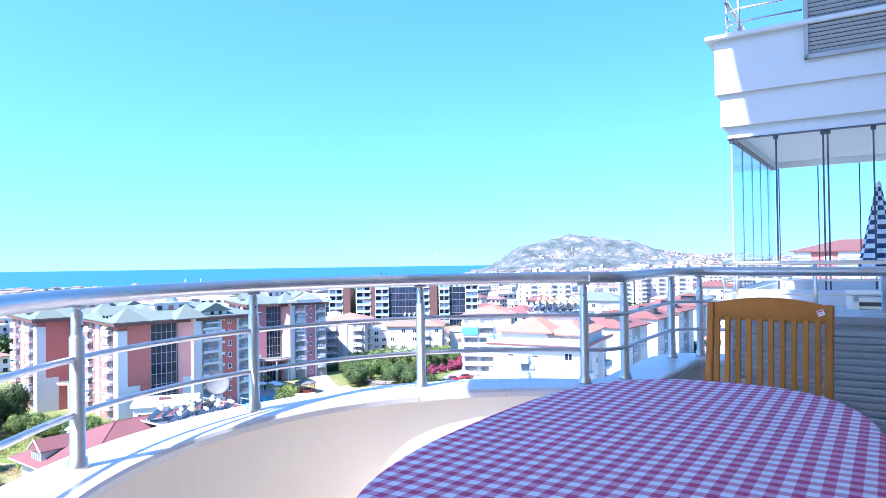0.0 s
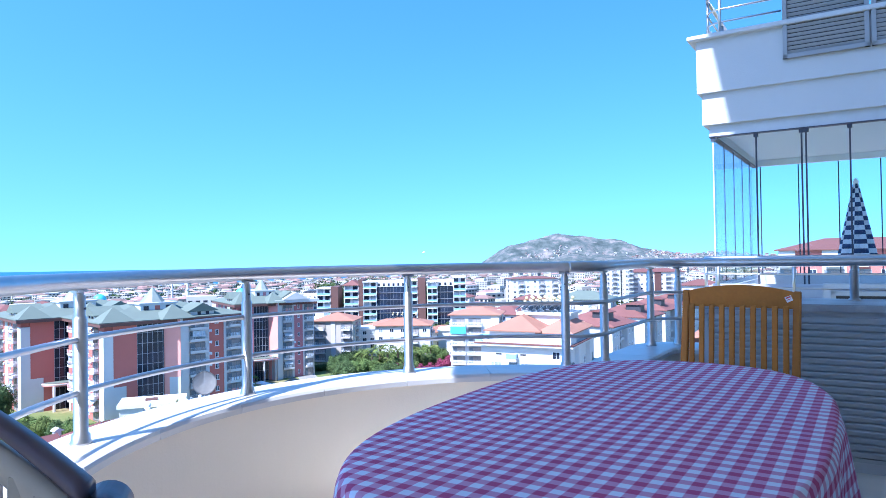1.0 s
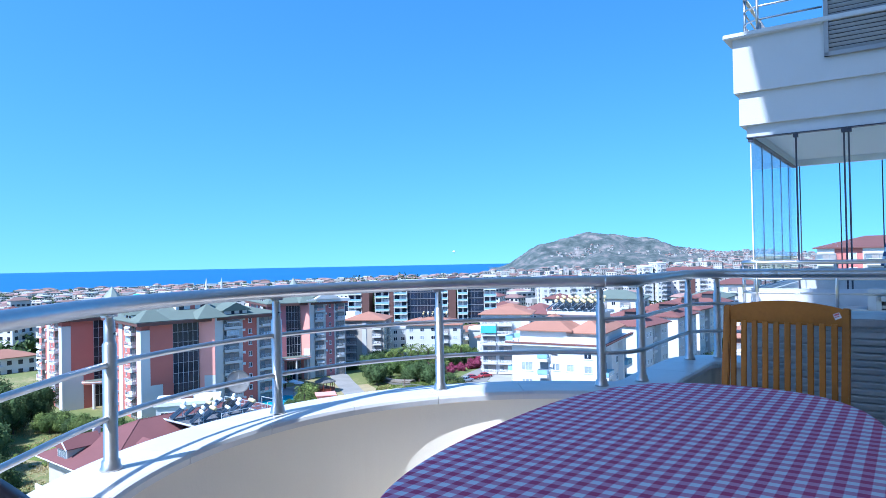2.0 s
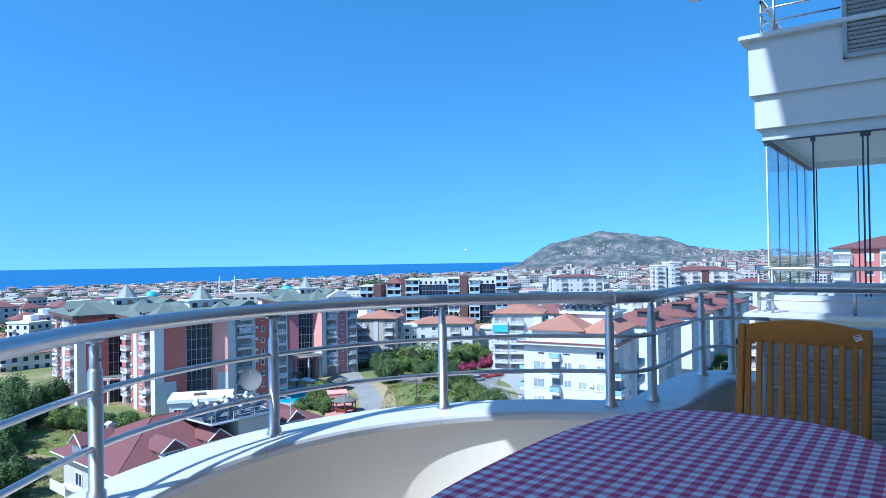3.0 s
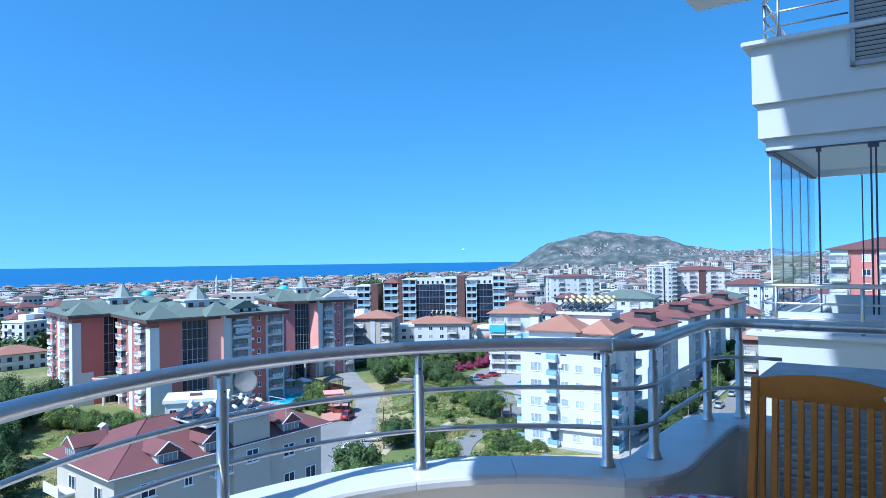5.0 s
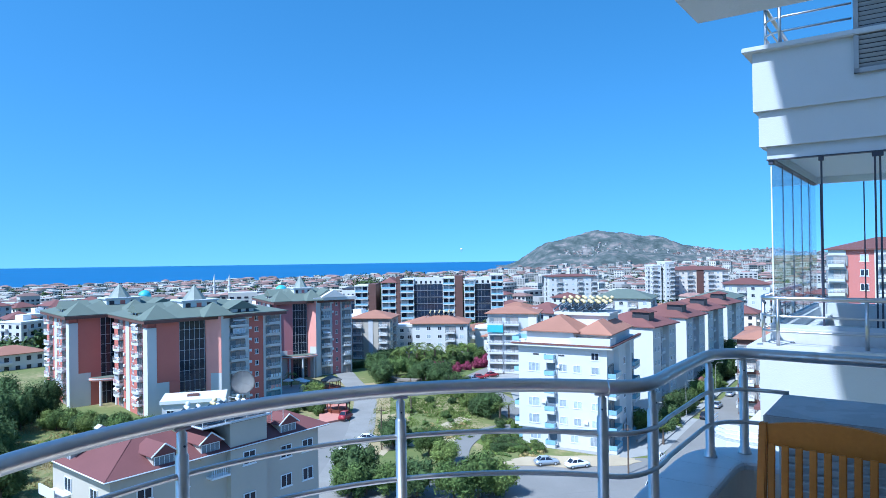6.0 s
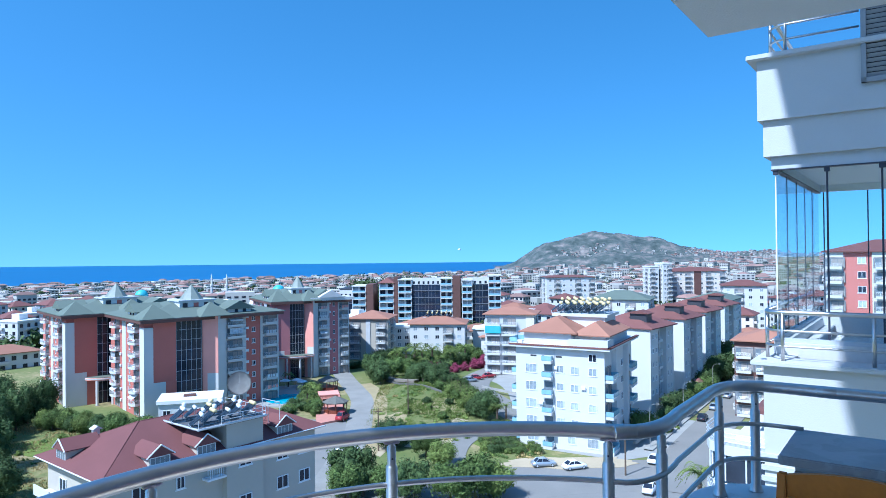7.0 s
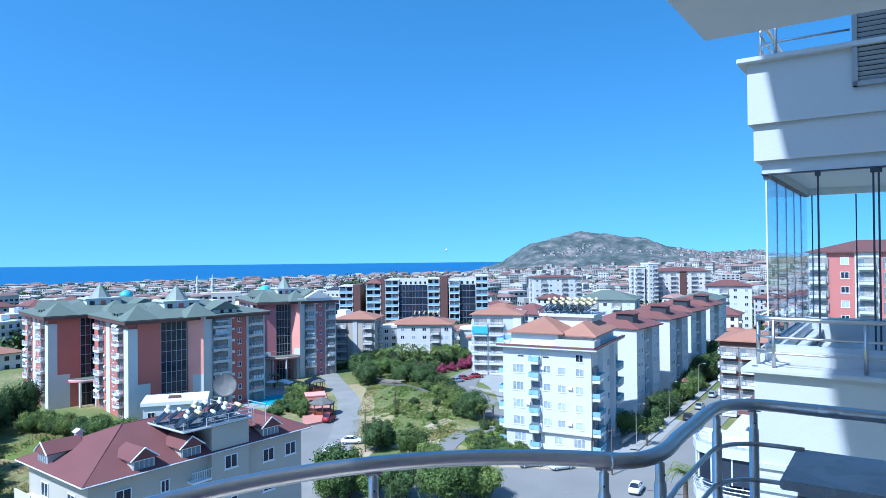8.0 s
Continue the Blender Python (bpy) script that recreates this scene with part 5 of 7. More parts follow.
# ---- roads and yards ----
def ribbon(name, pts, width, material, lift, label, category, kind="structure"):
    pts = [Vector((x, y, 0)) for x, y in pts]
    fine = []
    for i in range(len(pts) - 1):
        p0, p1, p2, p3 = pts[max(i - 1, 0)], pts[i], pts[i + 1], pts[min(i + 2, len(pts) - 1)]
        for k in range(8):
            s = k / 8
            fine.append(0.5 * ((2 * p1) + (p2 - p0) * s + (2 * p0 - 5 * p1 + 4 * p2 - p3) * s * s + (3 * p1 - p0 - 3 * p2 + p3) * s ** 3))
    fine.append(pts[-1])
    bm = bm_new()
    rows = []
    for p, n in zip(fine, normals(fine)):
        a, b = p + n * width / 2, p - n * width / 2
        rows.append([bm.verts.new((q.x, q.y, land_z(q.x, q.y) + h)) for q, h in ((a, lift - 0.6), (a, lift), (b, lift), (b, lift - 0.6))])
    for r, s in zip(rows, rows[1:]):
        for j in range(3):
            bm.faces.new((r[j], r[j + 1], s[j + 1], s[j]))
    return tagged(part(name, bm, material), label, category, kind=kind)


def yard(name, poly, material, lift, label, category):
    bm = bm_new()
    prism(bm, poly, GROUND_Z - 0.6, GROUND_Z + lift)
    return tagged(part(name, bm, material), label, category, kind="structure")


def blotch(cx, cy, rx, ry, seed, n=22):
    rnd = random.Random(seed)
    return [(cx + rx * (0.8 + 0.35 * rnd.random()) * math.cos(2 * math.pi * i / n), cy + ry * (0.8 + 0.35 * rnd.random()) * math.sin(2 * math.pi * i / n)) for i in range(n)]


ribbon("road_curved", [(-19, 84), (-17.5, 104), (-16.5, 122), (-16, 140), (-17, 156), (-18.5, 172), (-22.5, 188), (-26, 200), (-30, 214), (-38, 232)], 5.6, ROAD_PALE, 0.10, "pale worn lane curving up past the red blocks", "road")
ribbon("road_junction", [(-16, 96), (0, 103), (16, 110), (30, 112), (40, 112), (60, 104)], 15.0, ASPHALT, 0.06, "grey asphalt street junction", "road")
ribbon("road_lane", [(4, 108), (3.4, 120), (4.6, 130), (8.2, 138), (13.5, 142.5), (20, 146)], 4.2, ASPHALT, 0.12, "short grey asphalt lane", "road")
ribbon("road_parking", [(25, 136), (20, 152), (14, 170), (10.5, 186), (14, 204), (24, 224)], 9.0, ASPHALT, 0.12, "asphalt street with parked cars", "road")
ribbon("road_street", [(36, 104), (45, 121), (57, 140), (70, 159), (84, 180), (100, 204), (130, 250)], 8.4, ASPHALT, 0.14, "straight asphalt street between apartment blocks", "road")
ribbon("pavement", [(39.5, 125.5), (51.8, 144), (64.8, 163), (78.8, 184), (94.5, 208)], 1.6, CONCRETE, 0.30, "grey concrete pavement beside the street", "pavement")
ribbon("garden_wall", [(37.5, 127.5), (50.2, 145.5), (63.2, 164.5), (77.2, 185.5)], 0.5, CONCRETE, 1.3, "low grey garden wall beside the street", "wall")
ribbon("field_wall", [(-14, 196), (-9, 186), (-3, 176), (3, 168)], 0.3, R_SHINGLE, 0.5, "low stone wall through the field", "wall")
def patch(name, poly, material, lift, label, category, rings=6):
    """A thin sheet of another soil that follows the land's rise and fall."""
    cx, cy = sum(p[0] for p in poly) / len(poly), sum(p[1] for p in poly) / len(poly)
    bm = bm_new()
    c = bm.verts.new((cx, cy, land_z(cx, cy) + lift))
    last = None
    for k in range(1, rings + 1):
        row = []
        for x, y in poly:
            qx, qy = cx + (x - cx) * k / rings, cy + (y - cy) * k / rings
            row.append(bm.verts.new((qx, qy, land_z(qx, qy) + (lift if k < rings else -0.3))))
        for i in range(len(poly)):
            j = (i + 1) % len(poly)
            bm.faces.new((c, row[i], row[j]) if last is None else (last[i], row[i], row[j], last[j]))
        last = row
    return tagged(part(name, bm, material, smooth=True), label, category, kind="structure")


ribbon("dry_verge", [(-13.2, 122), (-12.2, 138), (-13.0, 152), (-14.0, 168), (-17.0, 184), (-20.5, 194)], 4.4, DRY_SOIL, 0.05, "dry tan verge beside the lane", "verge")
ribbon("trodden_path", [(-4.5, 129.5), (-1.5, 137.5), (2.2, 144.5), (6.2, 150)], 3.0, DIRT, 0.09, "pale trodden dirt path through the plot", "path")
ribbon("stone_bank", [(-17.5, 205), (-13.0, 196.5), (-9.0, 190), (-5.0, 183)], 1.6, STONE_BANK, 1.0, "rough stone bank above the plot", "bank")
patch("dry_patch", blotch(-8.5, 151, 3.2, 6, 41), DRY_SOIL, 0.10, "dry grass patch on the plot", "ground")
patch("dry_patch", blotch(14.0, 131, 5.5, 5.0, 42), DRY_SOIL, 0.11, "dry bare patch in the garden plot", "ground")
yard("dirt_lot", blotch(-11.5, 136, 3.6, 13, 1), DIRT, 0.04, "pale dry dirt beside the lane", "ground")
yard("dirt_path", blotch(0.5, 135, 3.0, 8, 2), DIRT, 0.05, "dry dirt path in the field", "ground")
yard("garden_soil", blotch(13.5, 137, 6.5, 9.5, 3), GRASS, 0.05, "rough green garden plot beside the white block", "ground")
yard("forecourt", blotch(24, 119, 12, 3.4, 4), DIRT, 0.14, "dusty forecourt with parked cars", "ground")
yard("lane_apron", [(-30, 153), (-20, 152), (-15, 132), (-15, 104), (-36, 104), (-33, 130)], ASPHALT, 0.07, "grey asphalt apron beside the lane", "road")
yard("car_park_yard", [(12, 176), (22, 166), (31, 190), (31, 216), (19, 206), (13, 190)], CONCRETE, 0.09, "pale paved yard beside the car park", "pavement")
ribbon("yard_wall", [(12.5, 180), (18.5, 175), (24.5, 168)], 0.4, CONCRETE, 1.4, "pale garden wall of the car park", "wall")
yard("street_corner", [(9, 83), (63, 83), (63, 108), (22, 105), (9, 99)], ASPHALT, 0.05, "grey asphalt at the street corner", "road")
yard("block_yard", [(20, 128), (33, 120), (41, 123), (57, 147), (46, 156)], CONCRETE, 0.05, "grey paved yard round the white block", "pavement")
# mostly unseen grey ground, added so light bounced to the soffit is less green
yard("bounce_ground", [(-18, -60), (62, -60), (62, 82.8), (-18, 82.8)], ASPHALT, 0.04, "grey ground added below the house to neutralise light bounced upwards", "pavement")
yard("red_terrace", [(-33.5, 189), (-27.5, 190), (-19.5, 152), (-25.5, 147)], PAVING_RED, 0.5, "red paved garden terrace beside the lane", "terrace")
yard("pool_terrace", [(-52, 168), (-48, 190), (-35, 194), (-31, 164)], CONCRETE, 0.3, "pale paved pool terrace", "terrace")
yard("lawn", blotch(-66, 134, 16, 9, 7), GRASS, 0.05, "green mown lawn", "lawn")
bm = bm_new()
prism(bm, [(-39.5 + 4.6 * math.cos(2 * math.pi * i / 24), 174 + 5.5 * math.sin(2 * math.pi * i / 24) + 1.2 * math.sin(4 * math.pi * i / 24)) for i in range(24)], GROUND_Z + 0.2, GROUND_Z + 0.40)
tagged(part("swimming_pool", bm, POOL), "turquoise swimming pool between the red blocks", "pool")


for x, y in ((-44.5, 186.5), (-41.5, 188.5), (-38.5, 189.5), (-36.5, 187.0), (-46.0, 182.0)):
    t = thing("pool_umbrella", at(x, y, GROUND_Z + 0.3), "open white sun umbrella on the pool terrace", "umbrella", "umbrellas by the pool")
    bm = bm_new()
    tube(bm, [(0, 0, 0), (0, 0, 2.4)], 0.04, 6)
    part("pole", bm, GALV, t)
    bm = bm_new()
    rim = [bm.verts.new((1.5 * math.cos(math.pi * k / 4), 1.5 * math.sin(math.pi * k / 4), 2.0)) for k in range(8)]
    hem = [bm.verts.new((1.5 * math.cos(math.pi * k / 4), 1.5 * math.sin(math.pi * k / 4), 1.85)) for k in range(8)]
    tip = bm.verts.new((0, 0, 2.55))
    for k in range(8):
        bm.faces.new((rim[k], rim[(k + 1) % 8], tip)), bm.faces.new((hem[k], hem[(k + 1) % 8], rim[(k + 1) % 8], rim[k]))
    part("canopy", bm, R_WHITE, t)


# ---- red-roofed house below the balcony ----
def red_house():
    EZ = -17.9
    m = at(-28.4, 59.3, EZ, 50.6)
    t = thing("red_roofed_house", m, "cream villa with dark red hipped roof, dormers and rooftop solar tanks", "house")
    L, D, R = 25.5, 14.0, 3.0
    bm = bm_new()
    box(bm, 0.9, 0.9, -17.1, L - 0.9, D - 0.9, 0.02)
    part("wall", bm, W_BEIGE, t)
    # main roof: a hip at the near end, with thin eaves
    bm = bm_new()
    lo = [bm.verts.new(p) for p in ((0, 0, 0), (L, 0, 0), (L, D, 0), (0, D, 0))]
    hi = [bm.verts.new(p) for p in ((0, 0, 0.18), (L, 0, 0.18), (L, D, 0.18), (0, D, 0.18))]
    a, b = bm.verts.new((7, 7, R + 0.18)), bm.verts.new((L - 6, 7, R + 0.18))
    bm.faces.new(lo[::-1])
    for i in range(4):
        bm.faces.new((lo[i], lo[(i + 1) % 4], hi[(i + 1) % 4], hi[i]))
    for f in ((hi[0], hi[1], b, a), (hi[1], hi[2], b), (hi[2], hi[3], a, b), (hi[3], hi[0], a)):
        bm.faces.new(f)
    roof = part("roof", bm, R_MAROON, t)
    bm = bm_new()
    for p, q in (((0, 0, 0.2), (7, 7, R + 0.22)), ((7, 7, R + 0.22), (L - 6, 7, R + 0.22)), ((0, D, 0.2), (7, 7, R + 0.22))):
        tube(bm, [(p[0], p[1], p[2] - 0.07), (q[0], q[1], q[2] - 0.05)], 0.08, 6)
    part("ridge_cap", bm, R_MAROON, roof)
    bm = bm_new()
    for p, q in (((0, 0, 0.1), (L, 0, 0.1)), ((0, 0, 0.1), (0, D, 0.1))):
        tube(bm, [p, q], 0.07, 6)
    part("gutter", bm, ALU, t)
    # dormers on the long side and on the near hip
    for x, y, turn in ((5.7, 0.45, 0), (10.5, 0.45, 0), (20.0, 0.45, 0), (0.75, 9.6, -90)):
        g = at(x, y, 0.18 + (y if turn == 0 else x) * R / 7 - 0.1, turn)
        bm = bm_new()
        gable(bm, -1.15, 0.0, 1.15, 3.3, 0.95, 0.95, 0.22, 0.08)
        dr = part("dormer_roof", bm, R_MAROON, t)
        dr.matrix_basis = g
        bm = bm_new()
        box(bm, -1.05, 0.0, -0.6, 1.05, 2.2, 0.98)
        v = [bm.verts.new(p) for p in ((-1.05, 0.0, 0.98), (1.05, 0.0, 0.98), (0, 0.0, 1.85))]
        bm.faces.new(v)
        part("dormer_wall", bm, W_BEIGE, dr)
        bm = bm_new()
        for p, q in (((-1.4, -0.25, 0.95), (0, -0.25, 2.0)), ((1.4, -0.25, 0.95), (0, -0.25, 2.0))):
            tube(bm, [p, q], 0.07, 5)
        part("barge_board", bm, ALU, dr)
        bm = bm_new()
        box(bm, -0.98, -0.05, -0.04, 0.98, 0.02, 0.90)
        part("dormer_frame", bm, ALU, dr)
        for i in range(4):
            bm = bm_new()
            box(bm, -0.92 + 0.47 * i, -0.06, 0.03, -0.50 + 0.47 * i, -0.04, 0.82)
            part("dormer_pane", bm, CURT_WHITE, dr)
    # stair tower with platform
    bm = bm_new()
    box(bm, 12.6, 0.2, -17.1, 17.0, 7.5, 2.7)
    tw = part("stair_tower", bm, W_BEIGE, t)
    bm = bm_new()
    box(bm, 9.4, 0.0, 2.7, 17.2, 7.4, 2.86)
    part("platform", bm, DECK, tw, "dark flat roof deck")
    bm = bm_new()
    tube(bm, [(9.35, -0.05, 2.86), (17.25, -0.05, 2.86), (17.25, 7.45, 2.86), (9.35, 7.45, 2.86), (9.35, -0.05, 2.86)], 0.11, 6)
    part("deck_edge", bm, GALV, tw)
    bm = bm_new()
    for x, y in ((9.4, 0.0), (11.9, 0.0), (14.4, 0.0), (17.2, 0.0), (17.2, 3.6), (17.2, 7.4)):
        tube(bm, [(x, y, 2.86), (x, y, 3.75)], 0.04, 5)
    for z in (3.3, 3.75):
        tube(bm, [(11.9, 0.0, z), (17.2, 0.0, z), (17.2, 7.4, z)], 0.035, 5)
    part("deck_rail", bm, GALV, tw)
    bm = bm_new()
    for x, y in ((17.5, 0.0), (19.0, 0.0), (17.5, 3.0), (19.0, 3.0)):
        tube(bm, [(x, y, 2.0), (x, y, 3.9)], 0.04, 5)
    tube(bm, [(17.5, 0, 3.9), (19, 0, 3.9), (19, 3, 3.9)], 0.04, 5)
    part("guard_rail", bm, GALV, tw)
    window(t, WIN_M, 14.8, 0.2, -1.9), window(t, WIN_M, 14.8, 0.2, -6.2)
    for x in (4.0, 8.0, 20.0, 23.0):
        for z in (-2.6, -5.8):
            window(t, WIN_M if x != 8.0 else WIN_S, x, 0.9, z)
    for y in (4.0, 9.5):
        window(t, WIN_M, 0.9, y, -2.8, -90)
    bm = bm_new()
    box(bm, 10.3, -0.1, -2.4, 12.4, 0.9, -2.2)
    for i in range(9):
        tube(bm, [(10.35 + 0.25 * i, -0.05, -2.2), (10.35 + 0.25 * i, -0.05, -1.3)], 0.03, 4)
    tube(bm, [(10.3, -0.05, -1.3), (12.4, -0.05, -1.3)], 0.04, 4)
    part("grille_balcony", bm, ALU, t)
    bm = bm_new()
    box(bm, 0.9 - 1.5, 9.0, -3.2, 0.9, 12.6, -3.0)
    box(bm, 0.9 - 1.5, 9.0, -3.0, -0.5, 12.6, -2.2)
    part("side_balcony", bm, W_WHITE, t)
    bm = bm_new()
    box(bm, 4.7, 11.6, 0.4, 5.3, 12.2, 2.1)
    gable(bm, 4.6, 11.5, 5.4, 12.3, 2.1, 0.3, 0.1, 0.05)
    part("chimney", bm, W_WHITE, t)
    for i in range(5):
        for j in range(2):
            p = m @ Vector((10.5 + 1.5 * i, 1.3 + 3.4 * j + 0.3 * (i % 2), 2.86))
            solar_heater(at(p.x, p.y, p.z, -62 + 5 * ((2 * i + j) % 3)), (i + 2 * j) % 3 == 1, (0.66, 0.72, 0.62)[(i + j) % 3], (i + j) % 3 == 0, (i + j) % 2 == 1)
    return t


red_house()


def satellite_dish(m, r, label):
    t = thing("satellite_dish", m, label, "satellite dish", "satellite dishes")
    bm = bm_new()
    n, k = 28, 6
    rings = []
    for j in range(1, k + 1):
        s = j / k
        rings.append([bm.verts.new((r * s * math.cos(2 * math.pi * i / n), -0.28 * r * s * s, r * s * math.sin(2 * math.pi * i / n))) for i in range(n)])
    c = bm.verts.new((0, 0, 0))
    for i in range(n):
        bm.faces.new((c, rings[0][i], rings[0][(i + 1) % n]))
        for a, b in zip(rings, rings[1:]):
            bm.faces.new((a[i], b[i], b[(i + 1) % n], a[(i + 1) % n]))
    bmesh.ops.solidify(bm, geom=bm.faces[:], thickness=0.04)
    ref = part("reflector", bm, DISH, t, smooth=True)
    bm = bm_new()
    for a in (90, 210, 330):
        tube(bm, [(r * 0.95 * math.cos(radians(a)), -0.26 * r, r * 0.95 * math.sin(radians(a))), (0, -0.9 * r, 0)], 0.009, 5)
    tube(bm, [(0, -0.86 * r, 0), (0, -0.98 * r, 0)], 0.09, 8)
    part("feed", bm, DISH, t)
    bm = bm_new()
    tube(bm, [(0, 0.15, -r * 1.25), (0, 0.1, 0)], 0.07, 8)
    part("mast", bm, GALV, t)
    return t


satellite_dish(at(-22.3, 79.6, -13.0, 18) @ pose(0, 0, 0, -14, 0, 0), 1.35, "large grey satellite dish on the villa's roof")
satellite_dish(at(-22.0, 75.5, -14.7, 18) @ pose(0, 0, 0, 25, 0, 0), 0.9, "small grey satellite dish on the villa's roof")


# ---- low white building ----
def low_building():
    m = at(-57.3, 140.6, GROUND_Z, 15.0)
    t = thing("low_white_building", m, "low white flat-roofed annex before the red blocks", "building")
    bm = bm_new()
    box(bm, 0.4, 0.4, 0, 12.6, 8.6, 6.3)
    part("wall", bm, W_WHITE, t)
    bm = bm_new()
    box(bm, 0, 0, 6.3, 13, 9, 7.0)
    r = part("roof", bm, R_WHITE, t)
    bm = bm_new()
    box(bm, 5.0, 3.5, 7.0, 7.4, 5.2, 7.35)
    part("skylight", bm, W_BROWN, r)
    for x in (2.0, 5.0, 8.0, 11.0):
        window(t, WIN_M, x, 0.4, 3.6)
    return t


low_building()


# ---- white blocks along the street ----
def street_block(m):
    t = thing("street_apartment_block", m, "white apartment block with dark red roof along the street", "building", "white blocks along the street")
    W, D, H = 15.0, 19.0, 19.4
    bm = bm_new()
    box(bm, 0, 0, 0, W, 6.0, H)
    box(bm, 0, 6.0, 0, W - 1.6, 13.0, H)
    box(bm, 0, 13.0, 0, W - 0.2, D, H)
    part("wall", bm, W_WHITE, t)
    bm = bm_new()
    hip(bm, 0, 0, W, D, H, 3.0, 0.7, 0.25)
    part("roof", bm, R_RED, t)
    bm = bm_new()
    box(bm, W - 6.0, 3.6, H + 0.8, W - 2.0, 7.6, H + 3.2)
    hd = part("roof_house", bm, W_DARK, t)
    bm = bm_new()
    gable(bm, W - 6.3, 3.3, W - 1.7, 7.9, H + 3.2, 0.7, 0.3, 0.1)
    part("roof_house_top", bm, R_RED, hd)
    for k in range(6):
        z = 0.6 + 3.1 * k
        for y, x in ((1.8, W), (4.2, W), (14.6, W - 0.2), (17.0, W - 0.2)):
            window(t, WIN_S, x, y, z + 0.9, 90)
        if k:
            balcony(t, BAL_SMALL, W - 1.6, 9.5, z, 90)
        loggia(t, W - 1.58, 9.5, z, 90)
    bm = bm_new()
    box(bm, W, 7.6, 0, W + 2.2, 11.4, 2.9)
    po = part("porch", bm, W_WHITE, t)
    bm = bm_new()
    hip(bm, W, 7.6, W + 2.2, 11.4, 2.9, 0.7, 0.4, 0.12)
    part("porch_roof", bm, R_RED, po)
    return t


ST = 54.6 - 90
XD = Vector((math.cos(radians(ST)), math.sin(radians(ST)), 0))
row = None
for cx, cy in ((49.3, 152.8), (64.4, 173.4), (78.0, 193.6), (92.5, 214.5)):
    p = Vector((cx, cy, 0)) - XD * 15.0
    mm = at(p.x, p.y, GROUND_Z, ST - 5) @ Matrix.Diagonal((1, 0.74, 1, 1))
    row = street_block(mm) if row is None else copy_thing(row, at(p.x, p.y, GROUND_Z, ST - 5))


# ---- blocks in the middle distance ----
def town_block(name, m, label, L, D, floors, wall, roof, S=3.0, roof_h=2.4, cols=4, side_cols=3, bal=(), group="", flat=False, accents=()):
    """An apartment block: walls, roof, windows and balconies storey by storey."""
    t = thing(name, m, label, "building", group)
    H = floors * S + 0.8
    bm = bm_new()
    box(bm, 0, 0, -6, L, D, H)
    part("wall", bm, wall, t)
    bm = bm_new()
    if flat:
        box(bm, -0.3, -0.3, H, L + 0.3, D + 0.3, H + 0.7)
    else:
        hip(bm, 0, 0, L, D, H, roof_h, 0.8, 0.25)
    part("roof", bm, roof, t)
    for x0, x1, mat_, proud in accents:
        bm = bm_new()
        box(bm, x0, -proud, 0, x1, 0.05, H + (1.2 if proud > 0.3 else 0.0))
        part("accent_panel", bm, mat_, t)
    for k in range(floors):
        z = 0.5 + S * k
        for x0, x1, mat_, proud in accents:
            if mat_ is W_WHITE and x1 - x0 > 3:
                balcony(t, BAL_SMALL, (x0 + x1) / 2, -proud, z)
                loggia(t, (x0 + x1) / 2, -proud - 0.02, z)
        if wall is W_DARK:
            bm = bm_new()
            box(bm, 0.3, -0.06, z + 0.5, L - 0.3, 0.02, z + 2.5)
            g = part("glass_band", bm, GLASS_DARK, t)
            bm = bm_new()
            box(bm, 0.0, -0.12, z + 2.55, L, 0.02, z + 2.75)
            part("spandrel", bm, BAR_DARK, g)
        for c in range(cols):
            x = L * (c + 0.5) / cols
            if wall is W_DARK or any(a[0] <= x <= a[1] for a in accents):
                continue
            if c in bal:
                balcony(t, BAL_SMALL if L / cols < 5 else BAL_FLAT, x, 0, z)
                loggia(t, x, -0.02, z)
            else:
                window(t, WIN_M if (c + k) % 3 else WIN_MC, x, 0, z + 0.9)
        for c in range(side_cols):
            y = D * (c + 0.5) / side_cols
            if c == 1 and side_cols > 2:
                balcony(t, BAL_SMALL, 0, y, z, -90), loggia(t, -0.02, y, z, -90)
                balcony(t, BAL_SMALL, L, y, z, 90), loggia(t, L + 0.02, y, z, 90)
            else:
                window(t, WIN_M, 0, y, z + 0.9, -90), window(t, WIN_M, L, y, z + 0.9, 90)
    return t


G = GROUND_Z
town_block("beige_apartment_block", at(-30.5, 240, G, -8), "beige apartment block with orange tiled roof", 14, 14, 5, W_BEIGE, R_ORANGE, cols=3, bal=(0, 2), S=2.7, accents=((6.2, 7.8, W_GREY, 0.2),))
town_block("white_apartment_block", at(-9.2, 247, G - 1, -6), "white four-storey apartment block with orange roof", 20, 16, 4, W_WHITE, R_ORANGE, cols=5, bal=(3,), S=2.9)
for i in range(6):
    p = at(-9.2, 247, G - 1, -6) @ Vector((5.6 + 1.75 * i, 8.0, 14.2))
    solar_heater(at(p.x, p.y, p.z, -96 + 5 * (i % 2)), True, 1.0, i % 2 == 0, i % 2 == 1)
town_block("white_apartment_wing", at(-20.0, 250, G - 1, 12), "white four-storey apartment wing", 11, 9, 4, W_WHITE, R_WHITE, cols=4, S=2.5, flat=True)
town_block("balcony_block", at(15.5, 208, G, -14), "grey apartment block with teal awnings and orange roof", 15, 13, 6, W_GREY, R_ORANGE, cols=3, bal=(0, 1, 2), S=2.9, roof_h=1.8, accents=((12.5, 15, W_CREAM, 0.2),))
